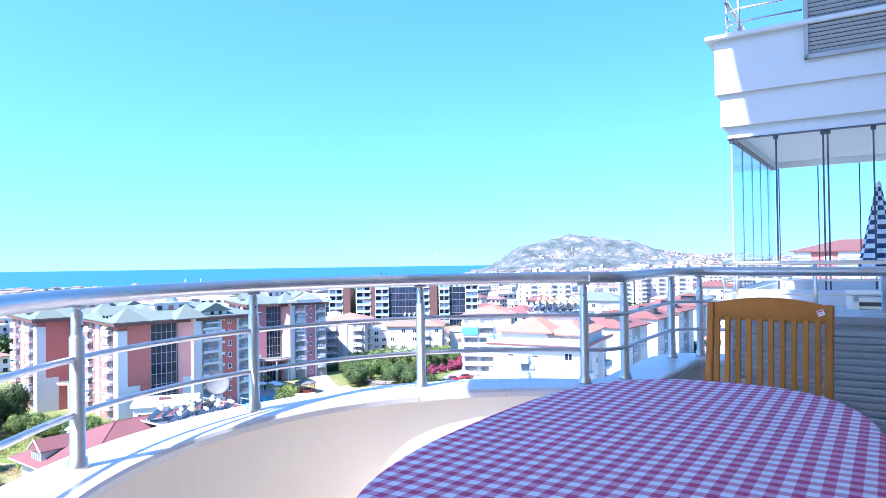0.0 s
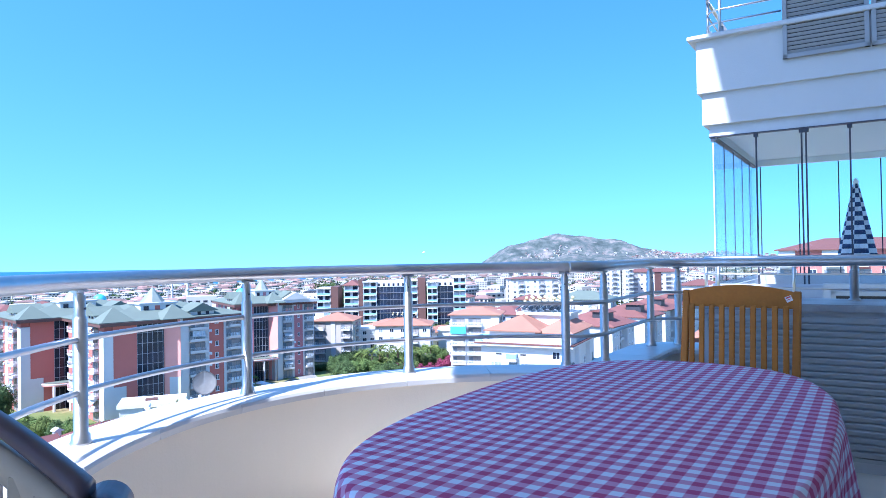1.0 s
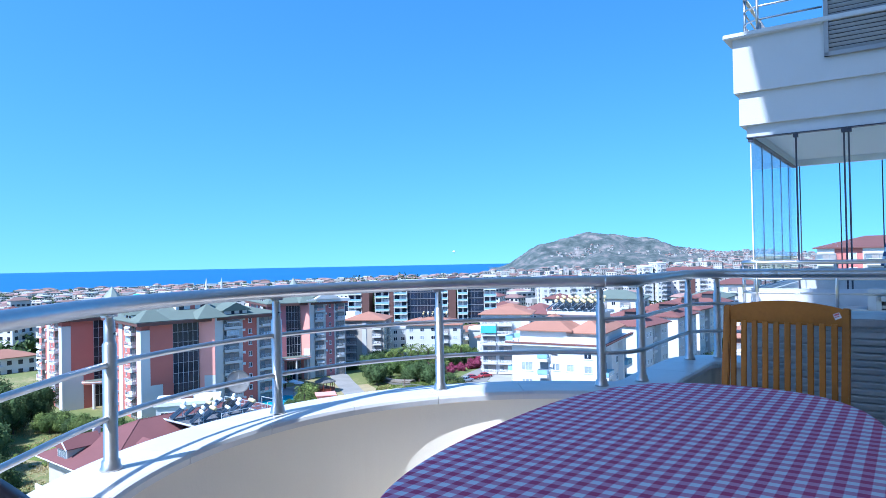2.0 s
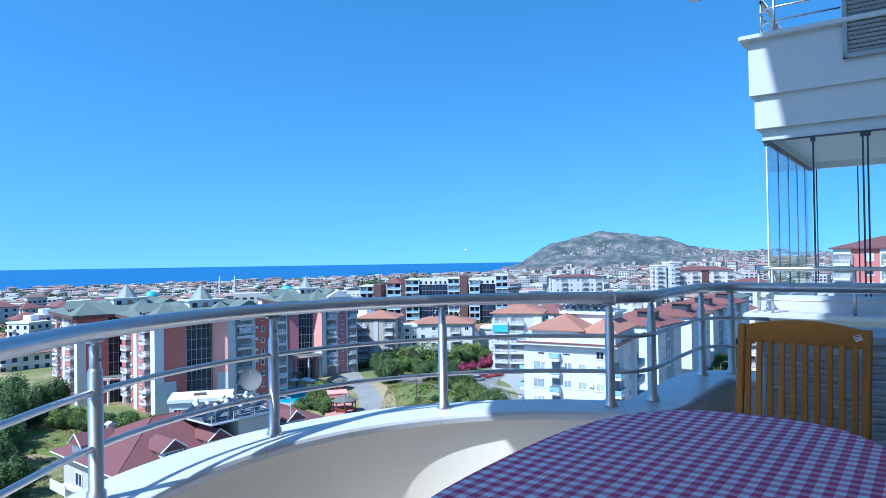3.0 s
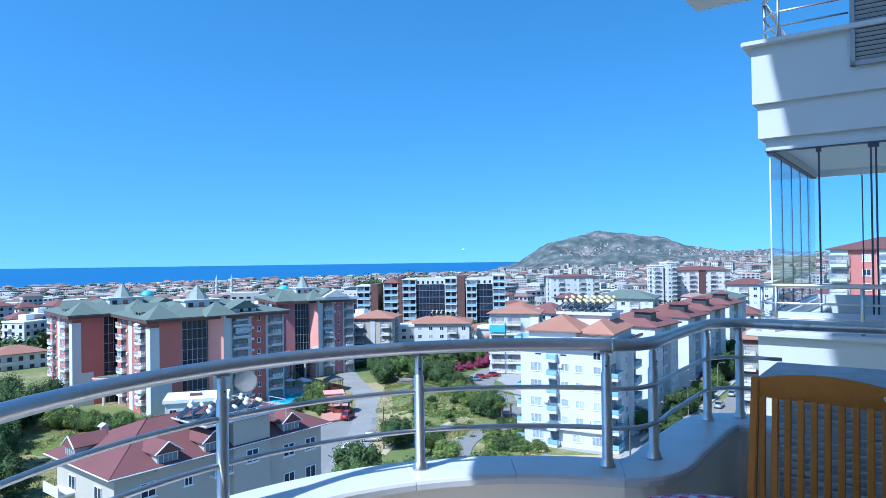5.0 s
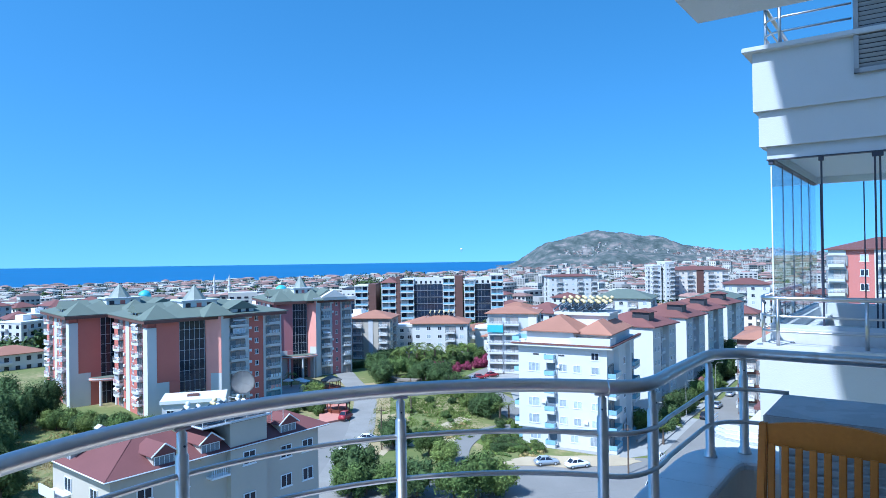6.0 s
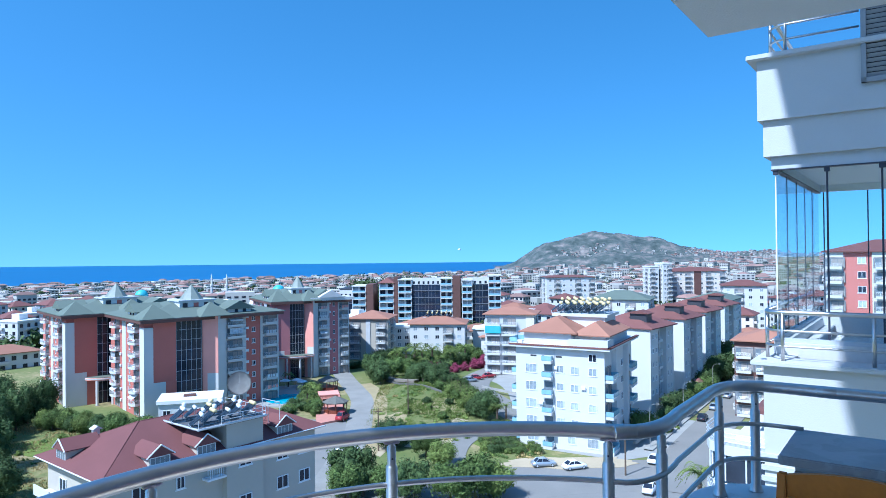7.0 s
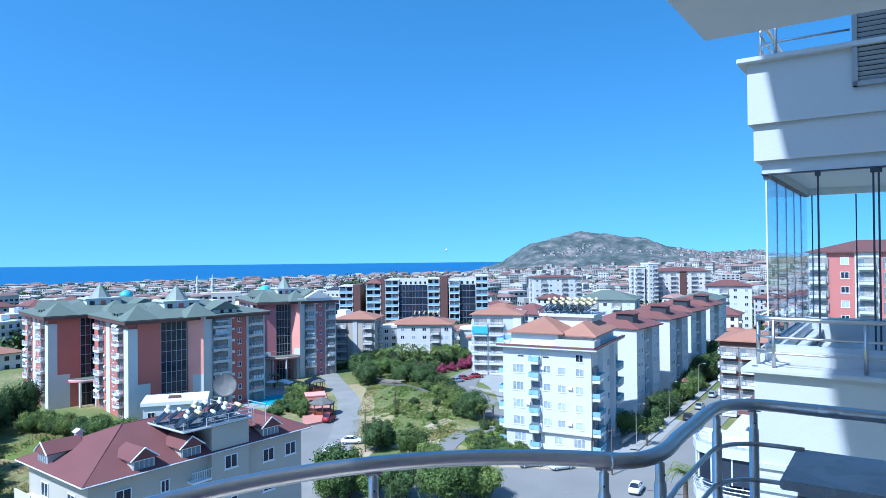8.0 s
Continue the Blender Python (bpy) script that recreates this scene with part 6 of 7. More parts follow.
for k in (4,):
    p = at(15.5, 208, G, -14) @ Vector((2.6, -1.6, 0.7 + 2.9 * k))
    bm = bm_new()
    box(bm, -2.4, -0.15, 0.4, 2.4, 0.0, 2.6)
    aw = tagged(part("awning_blind", bm, W_TEAL), "teal roller awning let down over a balcony", "awning")
    aw.matrix_basis = at(p.x, p.y, p.z, -14)

def bay_tower(m, label, bays, top, depth=16.0):
    """A tower front made of bays side by side: white balcony stacks, dark curtain walls under a white parapet, and brown fins."""
    t = thing("dark_apartment_tower", m, label, "building", "dark towers")
    width = sum(b[1] for b in bays)
    bm = bm_new()
    box(bm, 0.1, 0.0, -4, width - 0.1, depth, top - 1.4)
    part("wall", bm, W_DARK, t)
    x = 0.0
    for kind, w, rise in bays:
        h = top + rise
        if kind == "fin":
            bm = bm_new()
            box(bm, x, -1.5, -4, x + w, depth + 0.3, h)
            part("fin", bm, W_BROWN, t, "brown clad fin")
        elif kind == "glass":
            bm = bm_new()
            box(bm, x, -0.5, h - 3.3, x + w, 0.1, h)
            cap = part("parapet", bm, W_WHITE, t, "white rendered top storey")
            n = max(3, int(w / 2.2))
            for i in range(n):
                bm = bm_new()
                box(bm, x + w * (i + 0.3) / n, -0.56, h - 3.0, x + w * (i + 0.7) / n, -0.49, h - 1.7)
                part("pane", bm, GLASS_DARK, cap)
            for k in range(7):
                z = h - 6.4 - 3.2 * k
                bm = bm_new()
                box(bm, x + 0.2, -0.25, z + 0.35, x + w - 0.2, -0.02, z + 3.0)
                band = part("glass_band", bm, GLASS_NAVY, t)
                bm = bm_new()
                box(bm, x + 0.1, -0.42, z, x + w - 0.1, -0.02, z + 0.3)
                part("spandrel", bm, BAR_DARK, band)
                for i in range(1, int(w / 1.6)):
                    bm = bm_new()
                    box(bm, x + 1.6 * i - 0.05, -0.32, z + 0.3, x + 1.6 * i + 0.05, -0.25, z + 3.0)
                    part("mullion", bm, BAR_DARK, band)
        else:
            bm = bm_new()
            for e in (x, x + w - 0.35):
                box(bm, e, -1.3, -4, e + 0.35, depth, h - 0.5)
            box(bm, x + w * 0.42, -0.25, -4, x + w * 0.58, 0.1, h - 0.5)
            part("side_wall", bm, W_WHITE, t)
            bm = bm_new()
            if kind == "tiled":
                hip(bm, x, -1.2, x + w, depth, h - 0.5, 2.4, 0.6, 0.2)
            else:
                box(bm, x - 0.2, -1.6, h - 0.5, x + w + 0.2, depth, h)
            part("roof", bm, R_RED if kind == "tiled" else W_WHITE, t)
            for k in range(8):
                z = h - 3.4 - 3.15 * k
                bm = bm_new()
                box(bm, x + 0.1, -2.0, z - 0.2, x + w - 0.1, 0.0, z + 0.2)
                slab = part("balcony", bm, W_WHITE, t)
                bm = bm_new()
                box(bm, x + 0.15, -1.98, z + 0.24, x + w - 0.15, -1.93, z + 1.0)
                part("balustrade", bm, GLASS_BLUE, slab)
                for a, b in ((x + 0.4, x + w * 0.40), (x + w * 0.60, x + w - 0.4)):
                    bm = bm_new()
                    box(bm, a, -0.12, z + 0.3, b, -0.01, z + 2.5)
                    part("window", bm, GLASS_NAVY if (k + int(a)) % 3 else PANE_CURTAIN, t)
        x += w
    return t


TOWER_BASE = -37.0
dark = "dark-glazed apartment tower with white balcony bays and brown fins"
bay_tower(at(-46.0, 326.5, TOWER_BASE, -2), dark, (("glass", 6.2, -2.2), ("bays", 6.6, 0.0), ("fin", 3.6, 0.5)), 24.3)
bay_tower(at(-26.8, 325.5, TOWER_BASE, -3), dark, (("tiled", 7.0, 0.6), ("fin", 2.1, 3.0), ("bays", 6.5, 2.0), ("glass", 13.8, 2.6), ("bays", 5.7, 2.4), ("fin", 3.8, 3.2)), 25.2)
bay_tower(at(12.8, 323.5, TOWER_BASE, -4), dark, (("bays", 5.0, 1.6), ("glass", 7.6, 2.6), ("bays", 6.0, 3.6)), 25.2)
# pale sheet-roofed hall between the blocks
t = thing("market_hall", at(14.5, 262, GROUND_Z - 1, -6), "long white hall with a pale sheet roof", "building")
bm = bm_new()
box(bm, 0, 0, -4, 22, 14, 8.5)
part("wall", bm, W_WHITE, t)
bm = bm_new()
gable(bm, 0, 0, 22, 14, 8.5, 1.6, 0.4, 0.15)
part("roof", bm, R_WHITE, t)
town_block("white_tower", at(71, 430, -40, 2), "tall white apartment tower with red roof edge", 31, 18, 8, W_WHITE, R_RED, cols=7, bal=(1, 4, 6), S=3.2, roof_h=1.2)
town_block("cream_block", at(168, 482, -36, 0), "cream apartment block with brown centre bay and red roof", 40, 18, 7, W_CREAM, R_RED, cols=8, bal=(0, 2, 5, 7), S=3.3, roof_h=2.5, accents=((17, 22, W_BROWN, 0.3),))
town_block("white_tower", at(150, 470, -38, 5), "tall white apartment tower", 6, 14, 9, W_WHITE, R_WHITE, cols=2, bal=(0,), S=3.2, flat=True)
town_block("white_tower", at(158, 468, -38, 5), "tall white apartment tower", 6.4, 14, 10, W_WHITE, R_WHITE, cols=2, bal=(1,), S=3.1, flat=True)
town_block("red_brick_block", at(82, 141, G, -38), "coral-red and white apartment block with red roof", 30, 16, 12, W_CORAL, R_RED, cols=7, bal=(3, 5), S=2.96, roof_h=2.4, accents=((0.0, 3.2, W_WHITE, 0.3), (8.2, 12.6, W_WHITE, 0.3)))
town_block("street_house", at(67.0, 151.0, G, -32), "brown apartment house with orange tiled roof", 12, 14, 5, W_BROWN, R_ORANGE, cols=3, bal=(0, 1, 2), S=3.2, roof_h=2.0)
town_block("grey_block", at(88, 236, G, -35), "grey and white apartment block with grey roof", 14, 20, 6, W_GREY, R_GREEN, cols=3, bal=(1, 2), S=3.2)
town_block("white_apartment_block", at(128, 300, G - 1, -20), "white apartment block with red roof", 18, 14, 7, W_WHITE, R_RED, cols=4, bal=(1,), S=3.1)
town_block("green_roofed_block", at(60, 262, G, -25), "white block with grey-green roof", 22, 16, 6, W_WHITE, R_GREEN, cols=5, bal=(1, 3), S=3.0, roof_h=3)
town_block("grey_block", at(-118, 232, G, 30), "grey apartment block with red roof", 20, 14, 6, W_GREY, R_RED, cols=5, bal=(1, 3), S=3.0)
town_block("beige_apartment_block", at(-150, 262, G - 1, 20), "beige apartment block with red roof", 22, 14, 6, W_BEIGE, R_RED, cols=5, bal=(1, 3), S=3.0)


# ---- house with bowed balconies below ----
def bowed_house():
    m = at(19.4, 43.5, 0, TURN)
    t = thing("bowed_balcony_house", m, "white apartment house with bowed balconies and dark glazing", "building")
    bm = bm_new()
    box(bm, 0.0, 0.4, -36, 12, 9, -10.0)
    box(bm, 1.4, 2.0, -10.0, 11.6, 8.6, -8.7)
    part("wall", bm, W_WHITE, t)
    bm = bm_new()
    hip(bm, 1.4, 2.0, 11.6, 8.6, -8.7, 1.3, 0.6, 0.2)
    part("roof", bm, R_RED, t)
    for k in range(5):
        z = -10.5 - 3.1 * k
        pts = [(-1.8, 3.0), (-1.8, 0.6), (-1.3, -0.7), (-0.3, -1.4), (1.0, -1.6), (6.0, -1.6), (6.0, 0.4), (0, 0.4), (0, 3.0)]
        bm = bm_new()
        prism(bm, pts, z - 0.35, z + 0.25)
        b = part("balcony", bm, W_WHITE, t)
        bm = bm_new()
        for dz in (0.5, 0.75, 1.0):
            tube(bm, [(x, y, z + dz) for x, y in pts[:6]], 0.03, 5)
        part("balustrade", bm, GALV, b)
        inset = [(-1.6, 2.8), (-1.6, 0.65), (-1.15, -0.55), (-0.25, -1.2), (1.0, -1.4), (5.8, -1.4)]
        bm = bm_new()
        for (x0, y0), (x1, y1) in zip(inset, inset[1:]):
            quad_face(bm, ((x0, y0, z - 2.0), (x1, y1, z - 2.0), (x1, y1, z - 0.36), (x0, y0, z - 0.36)))
        bmesh.ops.remove_doubles(bm, verts=bm.verts, dist=0.001)
        bmesh.ops.solidify(bm, geom=bm.faces[:], thickness=0.05)
        bow = part("bow_glazing", bm, GLASS_DARK, t, "dark curved balcony glazing")
        for x, y in inset[1:] + [(-1.6, 1.7), (2.2, -1.42), (3.4, -1.42), (4.6, -1.42)]:
            bm = bm_new()
            tube(bm, [(x, y - 0.04, z - 2.0), (x, y - 0.04, z - 0.36)], 0.05, 6)
            part("mullion", bm, ALU, bow)
        bm = bm_new()
        box(bm, 0.4, 0.34, z - 2.8, 5.6, 0.42, z - 0.4)
        g = part("glazing", bm, GLASS_DARK, t)
        for i in range(7):
            bm = bm_new()
            box(bm, 0.4 + 0.85 * i, 0.26, z - 2.8, 0.48 + 0.85 * i, 0.34, z - 0.4)
            part("mullion", bm, ALU, g)
        bm = bm_new()
        box(bm, -0.08, 0.9, z - 2.6, 0.0, 2.9, z - 0.4)
        part("side_glazing", bm, GLASS_DARK, t)
    return t


bowed_house()


# ---- minarets ----
for x, y in ((-231.5, 700), (-216, 700)):
    t = thing("minaret", at(x, y, -50), "slender white minaret with grey pointed cap", "minaret", "minarets")
    bm = bm_new()
    tube(bm, [(0, 0, 0), (0, 0, 22), (0, 0, 22.2), (0, 0, 23.5), (0, 0, 23.6), (0, 0, 29)], 1.2, 12, [1.4, 1.2, 1.9, 1.9, 1.0, 1.0])
    part("shaft", bm, W_WHITE, t)
    bm = bm_new()
    tube(bm, [(0, 0, 29), (0, 0, 34.5)], 1.1, 12, [1.15, 0.05])
    part("cap", bm, W_GREY, t)


# ---- turquoise domes on town roofs ----
for x, z in ((-149.0, -15.0), (-79.6, -13.3)):
    t = thing("domed_hall", at(x, 345, 0), "white hall with a small turquoise dome", "building", "domed halls")
    bm = bm_new()
    box(bm, -6, -4, -50, 6, 8, z - 4.0)
    part("wall", bm, W_WHITE, t)
    bm = bm_new()
    tube(bm, [(0, 0, z - 4.0), (0, 0, z - 2.6)], 3.0, 16)
    part("drum", bm, W_WHITE, t)
    bm = bm_new()
    tube(bm, [(0, 0, z - 2.6 + 3.2 * math.sin(radians(a))) for a in range(0, 91, 15)], 3.0, 18, [max(0.05, 3.2 * math.cos(radians(a))) for a in range(0, 91, 15)])
    part("dome", bm, W_TEAL, t, "turquoise dome", smooth=True)

# ---- parachute over the bay ----
t = thing("parasail", at(62.0, 1800, 14.5), "small white parasail canopy over the bay", "parachute")
bm = bm_new()
tube(bm, [(0, 0, 3.4 * math.sin(radians(a))) for a in range(0, 91, 18)], 3.0, 16, [max(0.05, 4.2 * math.cos(radians(a))) for a in range(0, 91, 18)])
part("canopy", bm, R_WHITE, t, smooth=True)
bm = bm_new()
for a in range(0, 360, 60):
    tube(bm, [(3.9 * math.cos(radians(a)), 3.9 * math.sin(radians(a)), 0.3), (0, 0, -7.0)], 0.08, 4)
part("line", bm, GALV, t)


# ---- the wider town ----
def small_house(kind):
    rnd = random.Random(kind)
    L, D, n = 10 + 7 * rnd.random(), 10 + 4 * rnd.random(), (3, 4, 2, 5, 4, 3)[kind]
    wall = (W_WHITE, W_CREAM, W_WHITE, W_GREY, W_WHITE, W_BEIGE)[kind]
    roof = (R_ORANGE, R_RED, R_ORANGE, R_RED, R_WHITE, R_RED)[kind]
    H = n * 3.0 + 0.6
    t = thing("town_house", at(0, -900 - 30 * kind, -60), ("white town house with orange tiled roof", "cream town house with red roof", "low white house with orange roof", "grey town house with red roof", "white flat-roofed town house", "beige town house with red roof")[kind], "house", "houses of the town")
    bm = bm_new()
    wl = bm
    box(bm, -L / 2, -D / 2, -8, L / 2, D / 2, H)
    bm = bm_new()
    if kind == 4:
        box(bm, -L / 2 - 0.3, -D / 2 - 0.3, H, L / 2 + 0.3, D / 2 + 0.3, H + 0.6)
        box(bm, -2, -1, H + 0.6, 2, 3, H + 3.0)
    else:
        hip(bm, -L / 2, -D / 2, L / 2, D / 2, H, 2.2 + rnd.random(), 0.9, 0.25)
    part("roof", bm, roof, t)
    bm = bm_new()
    for k in range(n):
        z = 0.6 + 3 * k
        cols = max(3, int(L / 3.2))
        for c in range(cols):
            x = -L / 2 + L * (c + 0.5) / cols
            for s in (-1, 1):
                box(bm, x - 0.7, s * D / 2 - 0.05, z + 0.7, x + 0.7, s * D / 2 + 0.05, z + 2.2)
        for c in range(3):
            y = -D / 2 + D * (c + 0.5) / 3
            for s in (-1, 1):
                box(bm, s * L / 2 - 0.05, y - 0.7, z + 0.7, s * L / 2 + 0.05, y + 0.7, z + 2.2)
        box(wl, -L * 0.45, -D / 2 - 1.2, z - 0.2, -L * 0.1, -D / 2 + 0.1, z + 0.7)
        box(wl, L / 2 - 0.1, -D * 0.2, z - 0.2, L / 2 + 1.2, D * 0.25, z + 0.7)
    tagged(part("window_glass", bm, GLASS_DARK, t), kind="stuff")
    part("wall", wl, wall, t)
    return t


rnd = random.Random(11)
kinds = [small_house(k) for k in range(6)]
taken = [(-68, 165, 45), (-30, 205, 30), (28, 135, 24), (0, 170, 34), (-24, 240, 24), (0, 250, 24), (22, 212, 20), (-5, 330, 30), (-38, 335, 22), (25, 328, 26), (87, 435, 26), (190, 490, 32), (158, 475, 18), (60, 170, 34), (80, 205, 26), (100, 160, 30), (75, 155, 20), (97, 240, 22), (137, 306, 20), (70, 270, 22), (-110, 240, 22), (-140, 268, 24), (-50, 190, 30)]
first = set()
y = 232.0
while y < 470:
    x = -0.86 * y - 30
    while x < 0.86 * y + 40:
        px, py = x + rnd.uniform(-5, 5), y + rnd.uniform(-5, 5)
        if all((px - a) ** 2 + (py - b) ** 2 > r * r for a, b, r in taken):
            k = rnd.choice((0, 1, 2, 3, 4, 5, 0, 2, 4))
            mm = at(px, py, land_z(px, py) - 1.5, rnd.choice((-35, -20, 10, 40, 55)) + rnd.uniform(-6, 6))
            if k in first:
                copy_thing(kinds[k], mm)
            else:
                kinds[k].matrix_basis = mm
                first.add(k)
        x += rnd.uniform(21, 32)
    y += rnd.uniform(19, 25) + 0.012 * y


def joined(name, verts, faces, material, label, category):
    me = bpy.data.meshes.new(name)
    me.from_pydata(verts, [], faces)
    me.materials.append(material)
    return tagged(new(name, me), label, category, kind="stuff")


def far_town():
    """Houses too far off to be told apart: walls, roofs and window rows, each kind joined."""
    rnd = random.Random(5)
    walls, roofs, panes = ([], []), ([], []), ([], [])
    def add(store, pts, quads):
        b = len(store[0])
        store[0].extend(pts)
        store[1].extend(tuple(b + i for i in q) for q in quads)
    def house(x, y, z, turn, L, D, H, pitched):
        c, s = math.cos(turn), math.sin(turn)
        def w(a, b, h):
            return (x + a * c - b * s, y + a * s + b * c, z + h)
        l, d = L / 2, D / 2
        add(walls, [w(-l, -d, -6), w(l, -d, -6), w(l, d, -6), w(-l, d, -6), w(-l, -d, H), w(l, -d, H), w(l, d, H), w(-l, d, H)], [(0, 1, 5, 4), (1, 2, 6, 5), (2, 3, 7, 6), (3, 0, 4, 7), (4, 5, 6, 7)])
        if pitched:
            o, h = 0.8, 2.2
            add(roofs, [w(-l - o, -d - o, H), w(l + o, -d - o, H), w(l + o, d + o, H), w(-l - o, d + o, H), w(-l * 0.4, 0, H + h), w(l * 0.4, 0, H + h)], [(0, 1, 5, 4), (1, 2, 5), (2, 3, 4, 5), (3, 0, 4)])
        n = max(2, int(H / 3))
        for k in range(n):
            z0 = k * 3 + 0.9
            for i in range(4):
                a = -l + L * (i + 0.22) / 4
                add(panes, [w(a, -d - 0.12, z0), w(a + L * 0.14, -d - 0.12, z0), w(a + L * 0.14, -d - 0.12, z0 + 1.5), w(a, -d - 0.12, z0 + 1.5)], [(0, 1, 2, 3)])
            for i in range(3):
                a = -d + D * (i + 0.25) / 3
                for sx in (-1, 1):
                    add(panes, [w(sx * (l + 0.12), a, z0), w(sx * (l + 0.12), a + D * 0.15, z0), w(sx * (l + 0.12), a + D * 0.15, z0 + 1.5), w(sx * (l + 0.12), a, z0 + 1.5)], [(0, 1, 2, 3)])
    y = 470.0
    while y < 2300:
        x = -0.85 * y - 40
        while x < 0.85 * y + 60:
            px, py = x + rnd.uniform(-8, 8), y + rnd.uniform(-8, 8)
            if shore_y(px) - py > 75:
                tall = rnd.random() < (0.10 if px > 60 or py < 600 else 0.0)
                H = rnd.uniform(13, 19) if tall else (rnd.uniform(6, 13) if py < 800 else rnd.uniform(4, 8))
                house(px, py, land_z(px, py), rnd.uniform(-0.9, 0.9), rnd.uniform(11, 22), rnd.uniform(10, 15), H, rnd.random() < 0.42)
            x += rnd.uniform(20, 34) + 0.004 * y
        y += rnd.uniform(18, 26) + 0.006 * y
    # houses climbing the hill and the slopes behind
    for i in range(1100):
        px = rnd.uniform(480, 2000)
        py = rnd.uniform(2420, 2700)
        z = hill_z(px, py)
        limit = -32 + 46 * min(1, max(0, (px - 600) / 420))
        if z > SEA_Z + 4 and z < limit - 10 + 25 * (rnd.random() - 0.5):
            house(px, py, z, rnd.uniform(-0.5, 0.5), rnd.uniform(6, 11), rnd.uniform(6, 9), rnd.uniform(4, 7), rnd.random() < 0.5)
    for i in range(1500):
        px, py = rnd.uniform(430, 1100), rnd.uniform(2420, 2690)
        z = hill_z(px, py)
        up = (z - SEA_Z) / (70 + 25 * max(0.0, math.sin((px - 480) / 75)))
        if 0.05 < up < 1 and rnd.random() > up ** 0.9:
            house(px, py, z, rnd.uniform(-0.5, 0.5), rnd.uniform(5, 9), rnd.uniform(5, 8), rnd.uniform(3, 6), rnd.random() < 0.3)
    joined("distant_house_walls", *walls, FAR_WALL, "pale walls of the distant town", "houses")
    joined("distant_house_roofs", *roofs, FAR_ROOF_HAZED, "red tiled roofs of the distant town", "roofs")
    joined("distant_windows", *panes, GLASS_DARK, "dark windows of the distant town", "windows")


FAR_WALL = mat("far_walls", (0.45, 0.435, 0.415), 0.85, scale=0.02, vary=0.08, island=0.28)
# roof red greyed in the base colour to stand in for distance haze
FAR_ROOF_HAZED = mat("far_roofs_hazed", (0.25, 0.155, 0.135), 0.85, scale=0.02, vary=0.12, island=0.4)
far_town()

# ---- trees and shrubs ----
ICO_V, ICO_F = (lambda g: ([Vector((x, y, z)).normalized() for x, y, z in ((-1, g, 0), (1, g, 0), (-1, -g, 0), (1, -g, 0), (0, -1, g), (0, 1, g), (0, -1, -g), (0, 1, -g), (g, 0, -1), (g, 0, 1), (-g, 0, -1), (-g, 0, 1))],
    ((0, 11, 5), (0, 5, 1), (0, 1, 7), (0, 7, 10), (0, 10, 11), (1, 5, 9), (5, 11, 4), (11, 10, 2), (10, 7, 6), (7, 1, 8), (3, 9, 4), (3, 4, 2), (3, 2, 6), (3, 6, 8), (3, 8, 9), (4, 9, 5), (2, 4, 11), (6, 2, 10), (8, 6, 7), (9, 8, 1))))((1 + 5 ** 0.5) / 2)


def leaf_cards(blobs, count, size, seed, core=0.7):
    """Many small pointed leaf sprays over rough leafy clumps; returns vertices and faces."""
    rnd = random.Random(seed)
    verts, faces = [], []
    if core:
        for cx, cy, cz, r, sq in blobs:
            b = len(verts)
            for v in ICO_V:
                k = r * core * rnd.uniform(0.75, 1.1)
                verts.append((cx + v.x * k, cy + v.y * k, cz + v.z * k * sq))
            faces += [tuple(b + i for i in f) for f in ICO_F]
    weights = [b[3] ** 2 for b in blobs]
    for _ in range(count):
        cx, cy, cz, r, sq = rnd.choices(blobs, weights)[0]
        d = Vector((rnd.gauss(0, 1), rnd.gauss(0, 1), rnd.gauss(0, 1))).normalized()
        k = r * (0.66 + 0.50 * rnd.random() ** 1.5)
        p = Vector((cx + d.x * k, cy + d.y * k, cz + d.z * k * sq))
        n = (d + Vector((rnd.uniform(-0.8, 0.8), rnd.uniform(-0.8, 0.8), rnd.uniform(-0.3, 0.9)))).normalized()
        a = Matrix.Rotation(rnd.uniform(0, 6.28), 3, n) @ n.orthogonal().normalized()
        b = n.cross(a)
        s = size * rnd.uniform(0.6, 1.4)
        i = len(verts)
        for u, w, h in ((-0.8, -0.55, -0.1), (-0.8, 0.55, 0.1), (1.1, 0.0, -0.25)):
            verts.append(tuple(p + a * (u * s) + b * (w * s) + n * (h * s)))
        faces.append((i, i + 1, i + 2))
    return verts, faces


def mesh_cards(name, data, material):
    me = bpy.data.meshes.new(name)
    me.from_pydata(data[0], [], data[1])
    me.materials.append(material)
    return me


def trunk_mesh(h, r, seed, limbs=5, spread=1.6):
    rnd = random.Random(seed)
    bm = bm_new()
    lean = Vector((rnd.uniform(-0.2, 0.2), rnd.uniform(-0.2, 0.2), 0)) * h * 0.4
    top = Vector((lean.x, lean.y, h))
    tube(bm, [Vector((0, 0, -0.6)), Vector((lean.x * 0.3, lean.y * 0.3, h * 0.5)), top], r, 7, [r * 1.3, r, r * 0.7])
    for i in range(limbs):
        a = 2 * math.pi * i / limbs + rnd.uniform(-0.3, 0.3)
        tube(bm, [top - Vector((0, 0, h * 0.25 * rnd.random())), top + Vector((math.cos(a) * spread * 0.6, math.sin(a) * spread * 0.6, 0.7)), top + Vector((math.cos(a) * spread, math.sin(a) * spread, 1.6))], r, 5, [r * 0.5, r * 0.35, r * 0.12])
    return mesh_of("trunk", bm, BARK)


